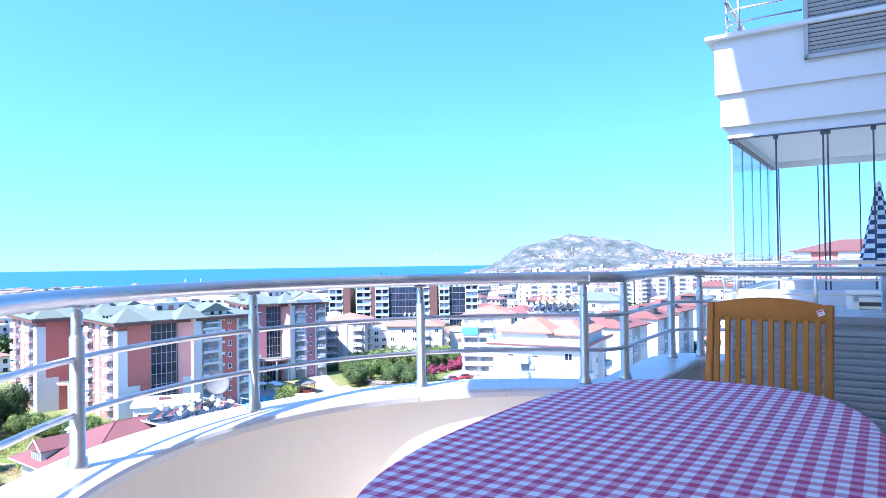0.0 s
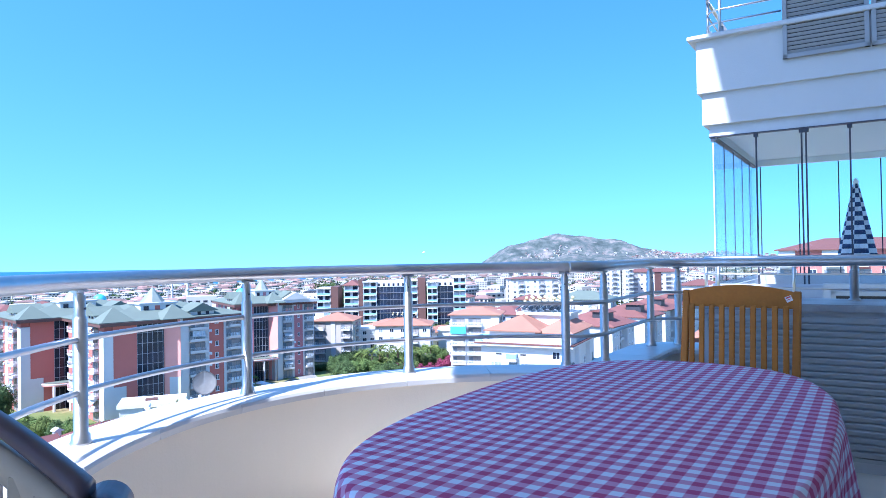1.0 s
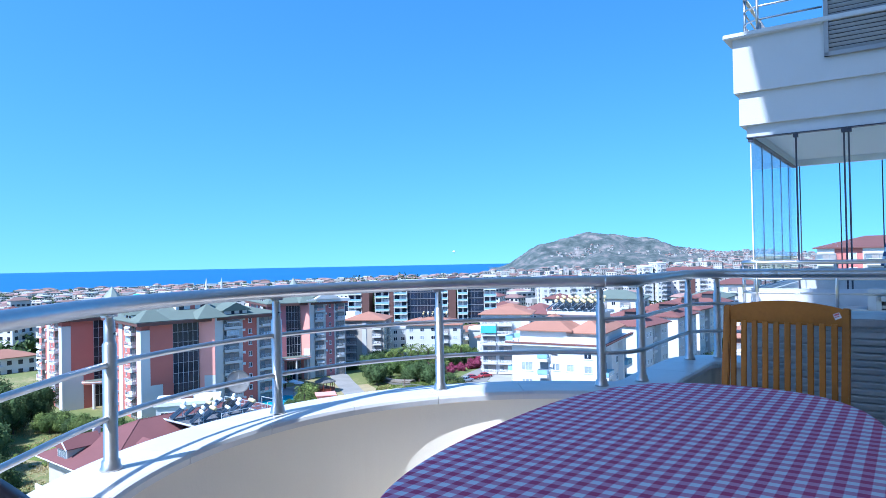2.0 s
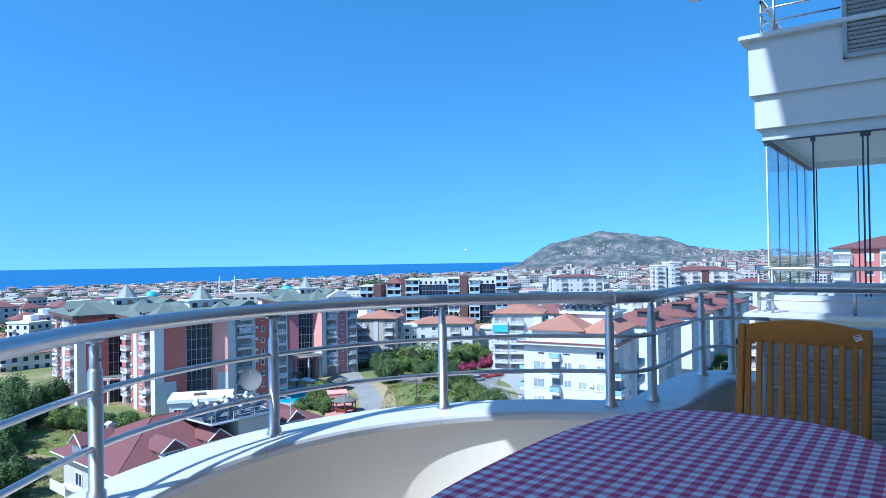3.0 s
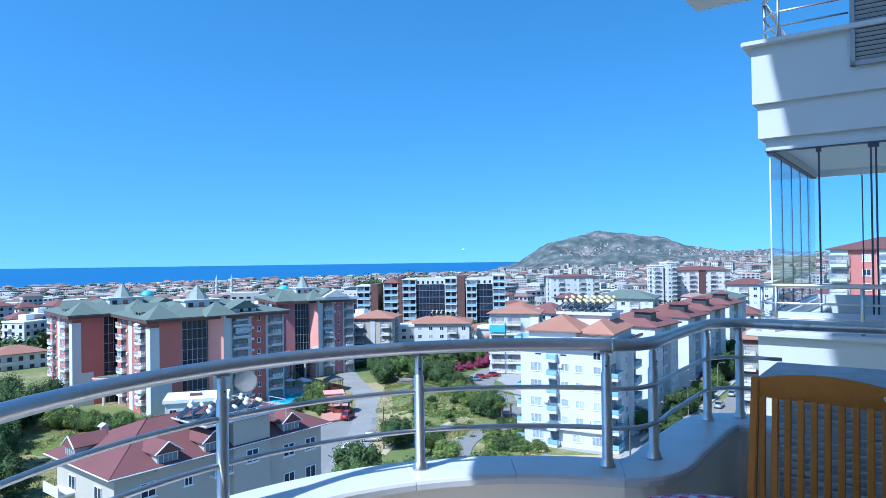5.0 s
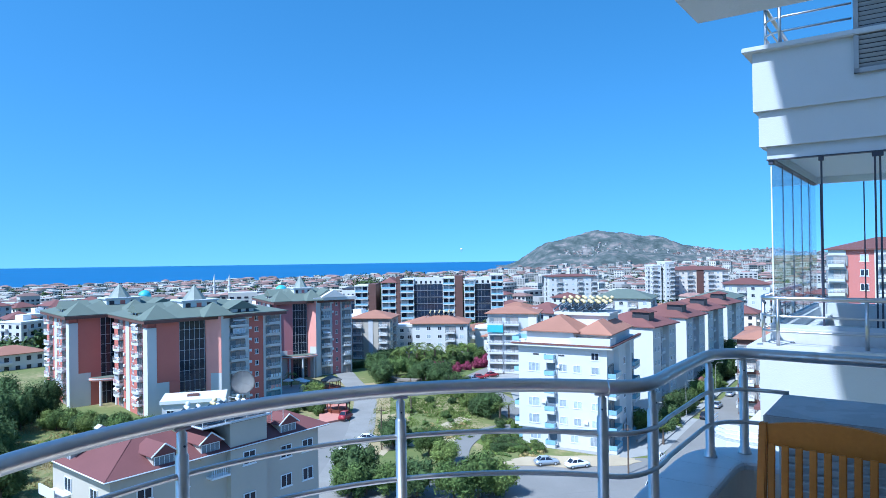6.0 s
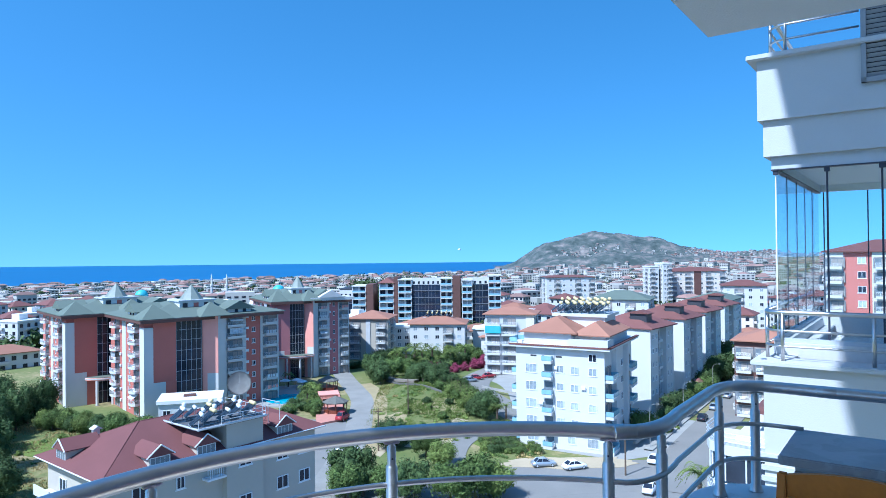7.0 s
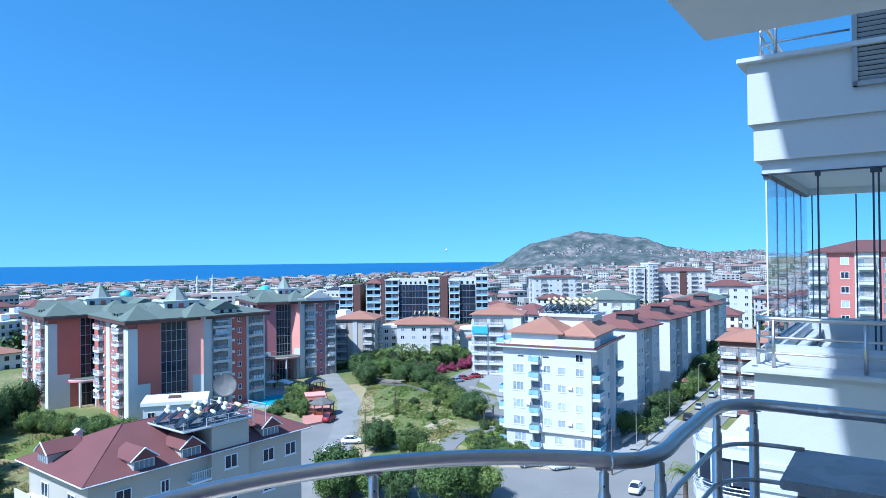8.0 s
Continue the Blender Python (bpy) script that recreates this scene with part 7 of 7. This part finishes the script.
def crown_blobs(seed, w, h, base, n=9):
    rnd = random.Random(seed)
    out = []
    for i in range(n):
        a, k = rnd.uniform(0, 6.28), math.sqrt(rnd.random()) * w * 0.62
        z = base + h * rnd.uniform(0.18, 0.85) * (1.0 - 0.25 * k / w)
        out.append((math.cos(a) * k, math.sin(a) * k, z, w * rnd.uniform(0.30, 0.48), h / w * 0.75))
    return out


TREES = []
for s, (w, h, base, lm) in enumerate(((3.1, 4.8, 0.5, LEAF), (3.7, 5.4, 0.6, LEAF_DARK), (2.7, 4.0, 0.3, LEAF_DARK), (3.2, 4.2, 0.4, LEAF_LIGHT), (3.4, 8.0, 0.4, LEAF_DARK), (2.4, 3.6, 0.2, LEAF))):
    TREES.append((trunk_mesh(base + 1.2, 0.16, s, 5, w * 0.5), mesh_cards("crown", leaf_cards(crown_blobs(s, w, h, base, 18), 5600, 0.17, s), lm), s))
BUSHES = [mesh_cards("crown", leaf_cards(crown_blobs(20 + s, 1.6, 1.7, -0.1, 10), 2600, 0.11, 20 + s), (LEAF, LEAF_LIGHT, LEAF_DARK)[s]) for s in range(3)]
BLOOM = mesh_cards("crown", leaf_cards(crown_blobs(31, 1.7, 2.2, -0.1, 8), 1600, 0.13, 31), FLOWER)
STEM = trunk_mesh(0.7, 0.06, 40, 4, 0.6)
TREE_LABELS = ("round green garden tree", "dark green spreading tree", "dark green small tree", "light green garden tree", "tall dark green pine", "small round green tree")


def tree(x, y, k, size=1.0, z=None, turn=0.0):
    t = thing("tree", at(x, y, land_z(x, y) if z is None else z, turn) @ Matrix.Diagonal((size, size, size, 1)), TREE_LABELS[k], "tree", "trees of the town")
    placed("trunk", TREES[k][0], t, Matrix())
    placed("crown", TREES[k][1], t, Matrix())


def bush(x, y, k, size=1.0, turn=0.0, bloom=False):
    t = thing("bush", at(x, y, land_z(x, y), turn) @ Matrix.Diagonal((size, size, size, 1)), "magenta flowering bougainvillea in a garden" if bloom else ("green leafy shrub in dry grass", "light green shrub in dry grass", "dark green shrub in dry grass")[k], "bush", "shrubs in the gardens")
    placed("stem", STEM, t, Matrix())
    placed("crown", BLOOM if bloom else BUSHES[k], t, Matrix())


def palm_meshes(seed):
    rnd = random.Random(seed)
    bm = bm_new()
    tube(bm, [(0, 0, -0.5), (0.1, 0, 2.0), (0.05, 0, 4.0)], 0.22, 8, [0.3, 0.22, 0.18])
    tr = mesh_of("trunk", bm, BARK)
    verts, faces = [], []
    for i in range(22):
        a, up = 2 * math.pi * i / 22 + rnd.uniform(-0.1, 0.1), rnd.uniform(0.1, 1.2)
        d = Vector((math.cos(a), math.sin(a), 0))
        side = Vector((-d.y, d.x, 0))
        for k in range(14):
            s = k / 14
            p = Vector((0.05, 0, 4.0)) + d * (2.2 * s) + Vector((0, 0, up * math.sin(s * 2.2) * 1.3 - 1.7 * s * s))
            for sg in (-1, 1):
                q = p + side * sg * (0.5 * math.sin(math.pi * min(1, s + 0.15))) + d * 0.18 + Vector((0, 0, -0.18))
                b = len(verts)
                verts += [tuple(p), tuple(p + d * 0.13), tuple(q)]
                faces.append((b, b + 1, b + 2))
    return tr, mesh_cards("fronds", (verts, faces), LEAF_LIGHT)


PALM = palm_meshes(3)


def palm(x, y, size=1.0, turn=0.0):
    t = thing("palm_tree", at(x, y, land_z(x, y), turn) @ Matrix.Diagonal((size, size, size, 1)), "green palm tree with arching fronds", "palm", "palms")
    placed("trunk", PALM[0], t, Matrix())
    placed("fronds", PALM[1], t, Matrix())


rnd = random.Random(21)
# the wooded bank between the lane and the car park
for i in range(34):
    x, y = rnd.uniform(-21, 7), rnd.uniform(200, 230)
    if x > -27 + 0.1 * (230 - y) and not (x > -4 and y < 214):
        tree(x, y, rnd.choice((0, 1, 2, 3, 5)), rnd.uniform(0.8, 1.15), None, rnd.uniform(0, 360))
for i in range(18):
    s = i / 17
    x, y = -9 + 15 * s + rnd.uniform(-2, 2), 196 - 24 * s + rnd.uniform(-3, 3)
    (tree if i % 2 else bush)(x, y, rnd.choice((0, 1, 2)), rnd.uniform(0.7, 1.1))
for x, y in ((-17.0, 197), (-15.5, 192), (-16.5, 202)):
    tree(x, y, 1, 1.0, None, x * 40)
for i in range(30):
    bush(1 + 9 * i / 29 + rnd.uniform(-2.2, 2.2), 181 - 22 * i / 29 + rnd.uniform(-3, 3), rnd.choice((0, 1, 1, 1)), rnd.uniform(1.4, 2.0), rnd.uniform(0, 360))
for i in range(12):
    bush(rnd.uniform(-9, 4), rnd.uniform(140, 168), rnd.choice((0, 1, 2)), rnd.uniform(0.45, 0.95), rnd.uniform(0, 360))
# trees in the near gardens
for x, y, k, s in ((-8.4, 128.5, 1, 1.0), (-7.2, 131, 2, 1.0), (-1.5, 124, 0, 1.0), (1.2, 119, 3, 0.9), (6.2, 102, 0, 1.25), (9.5, 103.5, 3, 1.1), (2.5, 101, 0, 1.1), (-3.0, 103, 1, 1.0), (-7.5, 104, 0, 0.9), (-12.8, 106.5, 1, 1.25), (-10.8, 104, 2, 1.1), (-13.5, 103, 0, 1.0), (11.6, 151, 1, 1.1), (9.4, 153, 2, 1.0)):
    tree(x, y, k, s, None, x * 77)
for i in range(52):
    bush(rnd.uniform(9.5, 19), rnd.uniform(125, 137) + (10 if i % 4 == 0 else 0), rnd.choice((0, 1, 2)), rnd.uniform(0.5, 1.1), rnd.uniform(0, 360))
for x, y, s in ((13.5, 147, 0.9), (15.8, 150, 0.8), (42.8, 128.5, 0.8), (-8, 205, 1.0), (-3.5, 209, 1.1), (1.5, 212, 1.1), (-5.5, 214, 1.0), (4.0, 205, 0.9), (37.0, 94.6, 1.5), (95, 215, 1.3), (99, 222, 1.3)):
    palm(x, y, s, x * 31)
# trees at the foot of the red blocks
for i in range(18):
    tree(-84 + 1.55 * i + rnd.uniform(-0.8, 0.8), 148.5 - 0.6 * i + rnd.uniform(-1.2, 1.2), rnd.choice((0, 3, 0, 2)), rnd.uniform(0.72, 0.92), None, rnd.uniform(0, 360))
for i in range(36):
    tree(rnd.uniform(-114, -89), rnd.uniform(134, 158), 4 if i % 3 else 1, rnd.uniform(0.9, 1.3), None, rnd.uniform(0, 360))
for i in range(16):
    y = 104 + 3.0 * i
    tree(-0.645 * y + rnd.uniform(-2.5, 1.0), y, (1, 2, 4)[i % 3], rnd.uniform(0.8, 1.1), None, rnd.uniform(0, 360))
for i in range(12):
    bush(rnd.uniform(-95, -60), rnd.uniform(108, 140), rnd.choice((0, 1, 2)), rnd.uniform(0.4, 1.0), rnd.uniform(0, 360))
for i in range(16):
    bush(-33.5 + rnd.uniform(-2, 3), 158 + 1.1 * i + rnd.uniform(-1, 1), rnd.choice((0, 2)), rnd.uniform(0.8, 1.3), rnd.uniform(0, 360))
for i in range(15):
    s = i / 14
    tree(-33.0 + 5.6 * s + rnd.uniform(-1.4, 0.6), 180 - 22 * s + rnd.uniform(-1, 1), rnd.choice((0, 2, 5, 3)), rnd.uniform(0.5, 0.85), None, rnd.uniform(0, 360))
for x, y in ((-33.0, 172), (-31.0, 166), (-41.0, 190)):
    palm(x, y, 0.9, x * 17)
for i in range(14):
    bush(-31 + 0.9 * i, 218 + 0.6 * i, 2, 1.2, i * 50)
# bougainvillea and park trees
for x, y, s in ((-1.5, 208, 1.7), (1.2, 206, 1.8), (12.5, 218, 1.6), (15.5, 220, 1.9), (19.0, 222, 1.8), (21, 214, 1.4)):
    bush(x, y, 0, s, x * 50, True)
for i in range(18):
    tree(rnd.uniform(2, 24), rnd.uniform(222, 246), rnd.choice((0, 1, 2, 3)), rnd.uniform(0.6, 0.95), None, rnd.uniform(0, 360))
# the park grove in front of the white blocks
for i in range(22):
    tree(rnd.uniform(-6, 9), rnd.uniform(213, 238), rnd.choice((0, 1, 2, 3)), rnd.uniform(0.6, 0.95), None, rnd.uniform(0, 360))
for x, y, s in ((-12, 214, 1.5), (-9, 211, 1.7), (-6.5, 216, 1.8), (-4, 212, 1.6), (-1, 216, 1.7), (5, 219, 1.3), (10, 227, 1.4)):
    palm(x, y, s, x * 43)
for x, y, s in ((3.2, 209.5, 1.2), (6.0, 211, 1.4), (9.5, 214, 1.3)):
    bush(x, y, 0, s, x * 50, True)
# garden strip along the street
for i in range(34):
    s = i / 33
    x, y = 43 + 38 * s + rnd.uniform(-2.5, 1.0), 134 + 56 * s + rnd.uniform(-1.5, 2.5)
    (bush if i % 3 else tree)(x, y, rnd.choice((0, 1, 2)), rnd.uniform(0.7, 1.1))
for i in range(14):
    tree(84 + rnd.uniform(-4, 10), 196 + rnd.uniform(-6, 22), rnd.choice((1, 2)), rnd.uniform(1.2, 1.7), None, rnd.uniform(0, 360))


# tall trees behind the towers
for x, y, k in ((-37, 352, 3.2), (-29.5, 356, 3.1), (-12, 354, 3.3), (-8, 352, 3.1), (8.0, 356, 3.2)):
    tree(x, y, 4, k, None, x * 13)


def far_green():
    """Tree clumps between the houses of the town, joined."""
    rnd = random.Random(8)
    verts, faces = [], []
    for i in range(1700):
        y = 240 + 1500 * rnd.random() ** 1.6
        x = rnd.uniform(-0.85, 0.9) * y
        if shore_y(x) - y < 70:
            continue
        if -60 < x < 40 and y < 262:
            continue
        z, r = land_z(x, y), rnd.uniform(2.5, 5.0)
        v, f = leaf_cards([(x, y, z + r * 0.9, r, 1.0), (x + r, y, z + r * 0.6, r * 0.7, 1.0)], 90, r * 0.30, i)
        b = len(verts)
        verts += v
        faces += [tuple(b + k for k in q) for q in f]
    joined("distant_trees", verts, faces, LEAF_DARK, "dark green trees between distant houses", "trees")


far_green()


def grass_tufts():
    """Blades in uneven drifts, green over the plot, dry on the near slope and along the lane."""
    rnd = random.Random(4)
    stores = {True: ([], []), False: ([], [])}
    for i in range(44000):
        green = bool(i % 2)
        if green:
            x, y = rnd.uniform(-15, 10), rnd.uniform(134, 204)
        else:
            x, y = rnd.uniform(-100, -35), rnd.uniform(85, 150)
        drift = noise.noise((x * 0.16, y * 0.16, 2.0))
        if drift < -0.15 and rnd.random() < 0.7:
            continue
        if green and (noise.noise((x * 0.09, y * 0.09, 7.0)) > 0.18 or x < -11.5):
            green = rnd.random() < 0.6
        verts, faces = stores[green]
        z = land_z(x, y)
        tall = 0.10 + 0.35 * max(0.0, drift + 0.2)
        for k in range(3):
            a, h = rnd.uniform(0, 6.28), tall * rnd.uniform(0.5, 1.5)
            b = len(verts)
            verts += [(x, y, z), (x + 0.16 * math.cos(a), y + 0.16 * math.sin(a), z), (x + 0.22 * math.cos(a + 0.8), y + 0.22 * math.sin(a + 0.8), z + h)]
            faces.append((b, b + 1, b + 2))
    joined("grass_tufts", *stores[True], GRASS, "rough green grass and weeds on the open plot", "grass")
    joined("dry_grass_tufts", *stores[False], DRY_GRASS, "dry yellow grass on the sloping plot", "grass")


def weeds():
    """Low weed clumps scattered over the plot and the slope, joined by shade of green."""
    rnd = random.Random(14)
    stores = [([], []) for _ in range(3)]
    for i in range(620):
        if i % 3 == 2:
            x, y = rnd.uniform(-98, -38), rnd.uniform(95, 146)
        elif i % 3 == 1:
            x, y = rnd.uniform(8.5, 19), rnd.uniform(122, 140)
        else:
            x, y = rnd.uniform(-13, 8), rnd.uniform(134, 202)
        if noise.noise((x * 0.12, y * 0.12, 5.0)) < -0.1:
            continue
        r = rnd.uniform(0.25, 0.85)
        z = land_z(x, y)
        v, f = leaf_cards([(x, y, z + r * 0.3, r, 0.8), (x + r * 0.8, y + rnd.uniform(-r, r), z + r * 0.2, r * 0.7, 0.8)], 90, 0.10, i, 0.6)
        verts, faces = stores[rnd.choice((0, 0, 1, 1, 2))]
        b = len(verts)
        verts += v
        faces += [tuple(b + k for k in q) for q in f]
    for (verts, faces), m, label in zip(stores, (LEAF, LEAF_LIGHT, DRY_GRASS), ("green weed clumps on the open plot", "light green weed clumps on the open plot", "dried weed clumps on the open plot")):
        joined("weed_clumps", verts, faces, m, label, "weeds")


weeds()
grass_tufts()

# ---- parked cars, shelters and poles ----
def car_mesh():
    """A saloon body lofted from cross sections along its length."""
    secs = [(-2.15, 0.45, 0.62, 0.62), (-2.05, 0.30, 0.78, 0.80), (-1.55, 0.24, 0.86, 0.95), (-1.0, 0.22, 0.87, 0.98), (0.0, 0.22, 0.87, 0.96), (0.9, 0.22, 0.87, 0.93), (1.6, 0.24, 0.85, 0.82), (2.05, 0.30, 0.76, 0.70), (2.18, 0.42, 0.60, 0.58)]
    bm = bm_new()
    rings = []
    for x, z0, w, z1 in secs:
        rings.append([bm.verts.new((x, y, z)) for y, z in ((-w * 0.94, z0), (-w, (z0 + z1) / 2), (-w * 0.9, z1), (w * 0.9, z1), (w, (z0 + z1) / 2), (w * 0.94, z0))])
    for a, b in zip(rings, rings[1:]):
        for j in range(6):
            bm.faces.new((a[j], a[(j + 1) % 6], b[(j + 1) % 6], b[j]))
    bm.faces.new(rings[0][::-1]), bm.faces.new(rings[-1])
    return bm


def cabin_bm(inset):
    bm = bm_new()
    z0, z1 = 0.93, 1.42
    v = [bm.verts.new(p) for p in ((-1.6 + inset, -0.77, z0), (1.05 - inset, -0.77, z0), (1.05 - inset, 0.77, z0), (-1.6 + inset, 0.77, z0), (-0.95, -0.60, z1), (0.25, -0.60, z1), (0.25, 0.60, z1), (-0.95, 0.60, z1))]
    for f in ((0, 1, 5, 4), (1, 2, 6, 5), (2, 3, 7, 6), (3, 0, 4, 7), (4, 5, 6, 7)):
        bm.faces.new([v[i] for i in f])
    return bm


CAR_BODY = {k: mesh_of("body", car_mesh(), m, True) for k, m in (("white", CAR_WHITE), ("silver", CAR_SILVER), ("dark", CAR_DARK), ("red", CAR_RED))}
CAR_CABIN = mesh_of("cabin_glass", cabin_bm(0.0), GLASS_DARK)
CAR_TOP = {}
for k, m in (("white", CAR_WHITE), ("silver", CAR_SILVER), ("dark", CAR_DARK), ("red", CAR_RED)):
    bm = bm_new()
    soft_box(bm, -0.98, -0.61, 1.41, 0.28, 0.61, 1.46, 0.02, 1)
    for x0, x1 in ((-1.58, -0.97), (1.03, 0.26), (-0.35, -0.35)):
        for s in (-1, 1):
            tube(bm, [(x0, s * 0.775, 0.94), (x1, s * 0.61, 1.43)], 0.045, 5)
    CAR_TOP[k] = mesh_of("roof", bm, m)
bm = bm_new()
tube(bm, [(0, -0.1, 0), (0, 0.1, 0)], 0.31, 14)
TYRE = mesh_of("tyre", bm, RUBBER)
bm = bm_new()
tube(bm, [(0, -0.105, 0), (0, 0.105, 0)], 0.19, 12)
RIM = mesh_of("rim", bm, GALV)
bm = bm_new()
soft_box(bm, -0.04, -0.16, -0.06, 0.04, 0.16, 0.06, 0.02, 1)
HEADLIGHT = mesh_of("headlight", bm, LAMP_GLASS)
bm = bm_new()
soft_box(bm, -0.04, -0.15, -0.07, 0.04, 0.15, 0.07, 0.02, 1)
TAIL = mesh_of("tail_light", bm, CAR_RED)


def car(x, y, turn, paint, label, tall=1.0):
    t = thing("parked_car", at(x, y, land_z(x, y) + 0.14, turn), label, "car", "parked cars")
    placed("body", CAR_BODY[paint], t, Matrix.Diagonal((1, 1, tall, 1)))
    placed("cabin_glass", CAR_CABIN, t, Matrix.Diagonal((1, 1, tall, 1)))
    placed("roof", CAR_TOP[paint], t, Matrix.Diagonal((1, 1, tall, 1)))
    for wx in (-1.32, 1.35):
        for wy in (-0.76, 0.76):
            w = placed("wheel", TYRE, t, at(wx, wy, 0.31))
            placed("rim", RIM, w, Matrix())
    for s in (-0.55, 0.55):
        placed("headlight", HEADLIGHT, t, at(2.06, s, 0.62))
        placed("tail_light", TAIL, t, at(-2.08, s, 0.66))


car(18.8, 117.2, 8, "silver", "silver saloon car parked on the forecourt")
car(23.8, 115.6, 18, "white", "white saloon car parked on the forecourt")
car(-13.6, 133.6, 4, "white", "white saloon car parked on the dirt lot")
car(-16.2, 126.5, 15, "white", "white hatchback car at the lane's edge", 1.1)
car(-14.5, 122, 60, "white", "white car on the lane")
car(-9.0, 143, 80, "dark", "dark car parked under a tree")
car(-20.5, 151.5, 70, "red", "dark red van on the terrace's end", 1.35)
car(38.5, 118.5, 55, "white", "white car parked on the street")
car(58.3, 147.5, 56, "dark", "dark car parked on the street")
car(65.0, 157.5, 56, "silver", "silver car parked on the street")
car(73.5, 170, 56, "silver", "silver car parked on the street")
car(10.0, 192.0, 40, "silver", "silver car in the car park")
car(12.0, 197.0, 20, "red", "dark red car in the car park")
car(7.4, 186, 45, "dark", "dark car in the car park")
car(16, 201, 30, "red", "dark red car in the car park")
car(33, 104, 60, "white", "white car on the street", 1.1)


def gazebo(x, y, size, turn):
    t = thing("gazebo", at(x, y, GROUND_Z + 0.5, turn), "round wooden gazebo with a grey shingle roof", "gazebo", "garden gazebos")
    bm = bm_new()
    n = 8
    rim = [bm.verts.new((size * math.cos(2 * math.pi * i / n), size * math.sin(2 * math.pi * i / n), 2.3)) for i in range(n)]
    up = [bm.verts.new((size * math.cos(2 * math.pi * i / n), size * math.sin(2 * math.pi * i / n), 2.5)) for i in range(n)]
    tip = bm.verts.new((0, 0, 3.8))
    bm.faces.new(rim[::-1])
    for i in range(n):
        j = (i + 1) % n
        bm.faces.new((rim[i], rim[j], up[j], up[i])), bm.faces.new((up[i], up[j], tip))
    part("roof", bm, R_SHINGLE, t)
    for i in range(n):
        bm = bm_new()
        a = 2 * math.pi * i / n
        tube(bm, [(0.85 * size * math.cos(a), 0.85 * size * math.sin(a), -0.1), (0.85 * size * math.cos(a), 0.85 * size * math.sin(a), 2.35)], 0.09, 6)
        part("post", bm, WOOD_DARK, t)
    bm = bm_new()
    prism(bm, [(0.8 * size * math.cos(2 * math.pi * i / n), 0.8 * size * math.sin(2 * math.pi * i / n)) for i in range(n)], 0.0, 0.7)
    part("bench_ring", bm, WOOD_DARK, t)


gazebo(-29.0, 185, 2.9, 0)
gazebo(-23.0, 158, 3.0, 10)
gazebo(8.0, 226, 3.0, 0)
t = thing("terrace_kiosk", at(-26.2, 168, GROUND_Z + 0.5, 14), "salmon garden kiosk with a red awning on the terrace", "kiosk")
bm = bm_new()
box(bm, -2.2, -1.8, -0.2, 2.2, 2.4, 2.2)
part("wall", bm, W_PINK, t)
bm = bm_new()
box(bm, -2.5, -2.1, 2.2, 2.5, 2.7, 2.4)
part("roof", bm, W_PINK, t)
bm = bm_new()
quad_face(bm, ((-2.1, -1.85, 2.0), (2.1, -1.85, 2.0), (2.1, -3.3, 1.6), (-2.1, -3.3, 1.6)))
bmesh.ops.solidify(bm, geom=bm.faces[:], thickness=0.06)
part("awning", bm, PAVING_RED, t)
# charcoal sheet on the solid wall, standing in for a shaded serving hatch
bm = bm_new()
box(bm, -1.6, -1.86, 0.2, 1.6, -1.8, 1.7)
part("opening_shade", bm, W_DARK, t)


def street_lamp(x, y, turn):
    t = thing("street_lamp", at(x, y, land_z(x, y), turn), "slim grey street lamp with one arm", "street lamp", "street lamps")
    bm = bm_new()
    tube(bm, [(0, 0, -0.3), (0, 0, 7.6), (0.4, 0, 8.2), (1.4, 0, 8.4)], 0.08, 6, [0.07, 0.04, 0.028, 0.024])
    part("pole", bm, DISH, t)
    bm = bm_new()
    soft_box(bm, 1.3, -0.1, 8.36, 1.85, 0.1, 8.46, 0.03, 1)
    part("lamp_head", bm, DISH, t)


for x, y in ((40.5, 127.5), (54.5, 148.5), (70.5, 171.5), (86, 194)):
    street_lamp(x, y, -35)
for x, y in ((-6.0, 154), (-10.5, 128), (31.5, 112)):
    t = thing("utility_pole", at(x, y, land_z(x, y)), "weathered wooden utility pole in the field", "pole", "utility poles")
    bm = bm_new()
    tube(bm, [(0, 0, -0.5), (0, 0, 8.0)], 0.13, 7, [0.16, 0.10])
    part("shaft", bm, BARK, t)
    bm = bm_new()
    box(bm, -0.7, -0.05, 7.3, 0.7, 0.05, 7.42)
    part("cross_arm", bm, BARK, t)

# ---- pieces of the parapet and the floor ----
profile = [(-0.150, 0.462), (-0.152, 0.485), (-0.146, 0.497), (-0.135, 0.500), (0.118, 0.500), (0.128, 0.495), (0.130, 0.462)]
cuts = [0, 6, 12, 18, 24, 30, 36, 42, 48, 54, 58, 63, 66, 70, PARAPET_END + 1]
for i0, i1 in zip(cuts, cuts[1:]):
    bm = bm_new()
    swept(bm, i0, i1, profile, 0.014)
    part("marble_slab", bm, MARBLE, parapet)
bm = bm_new()
swept(bm, 0, PARAPET_END + 1, [(-0.143, 0.461), (-0.143, 0.494), (0.122, 0.494), (0.122, 0.461)])
part("joint_bed", bm, GROUT, parapet)
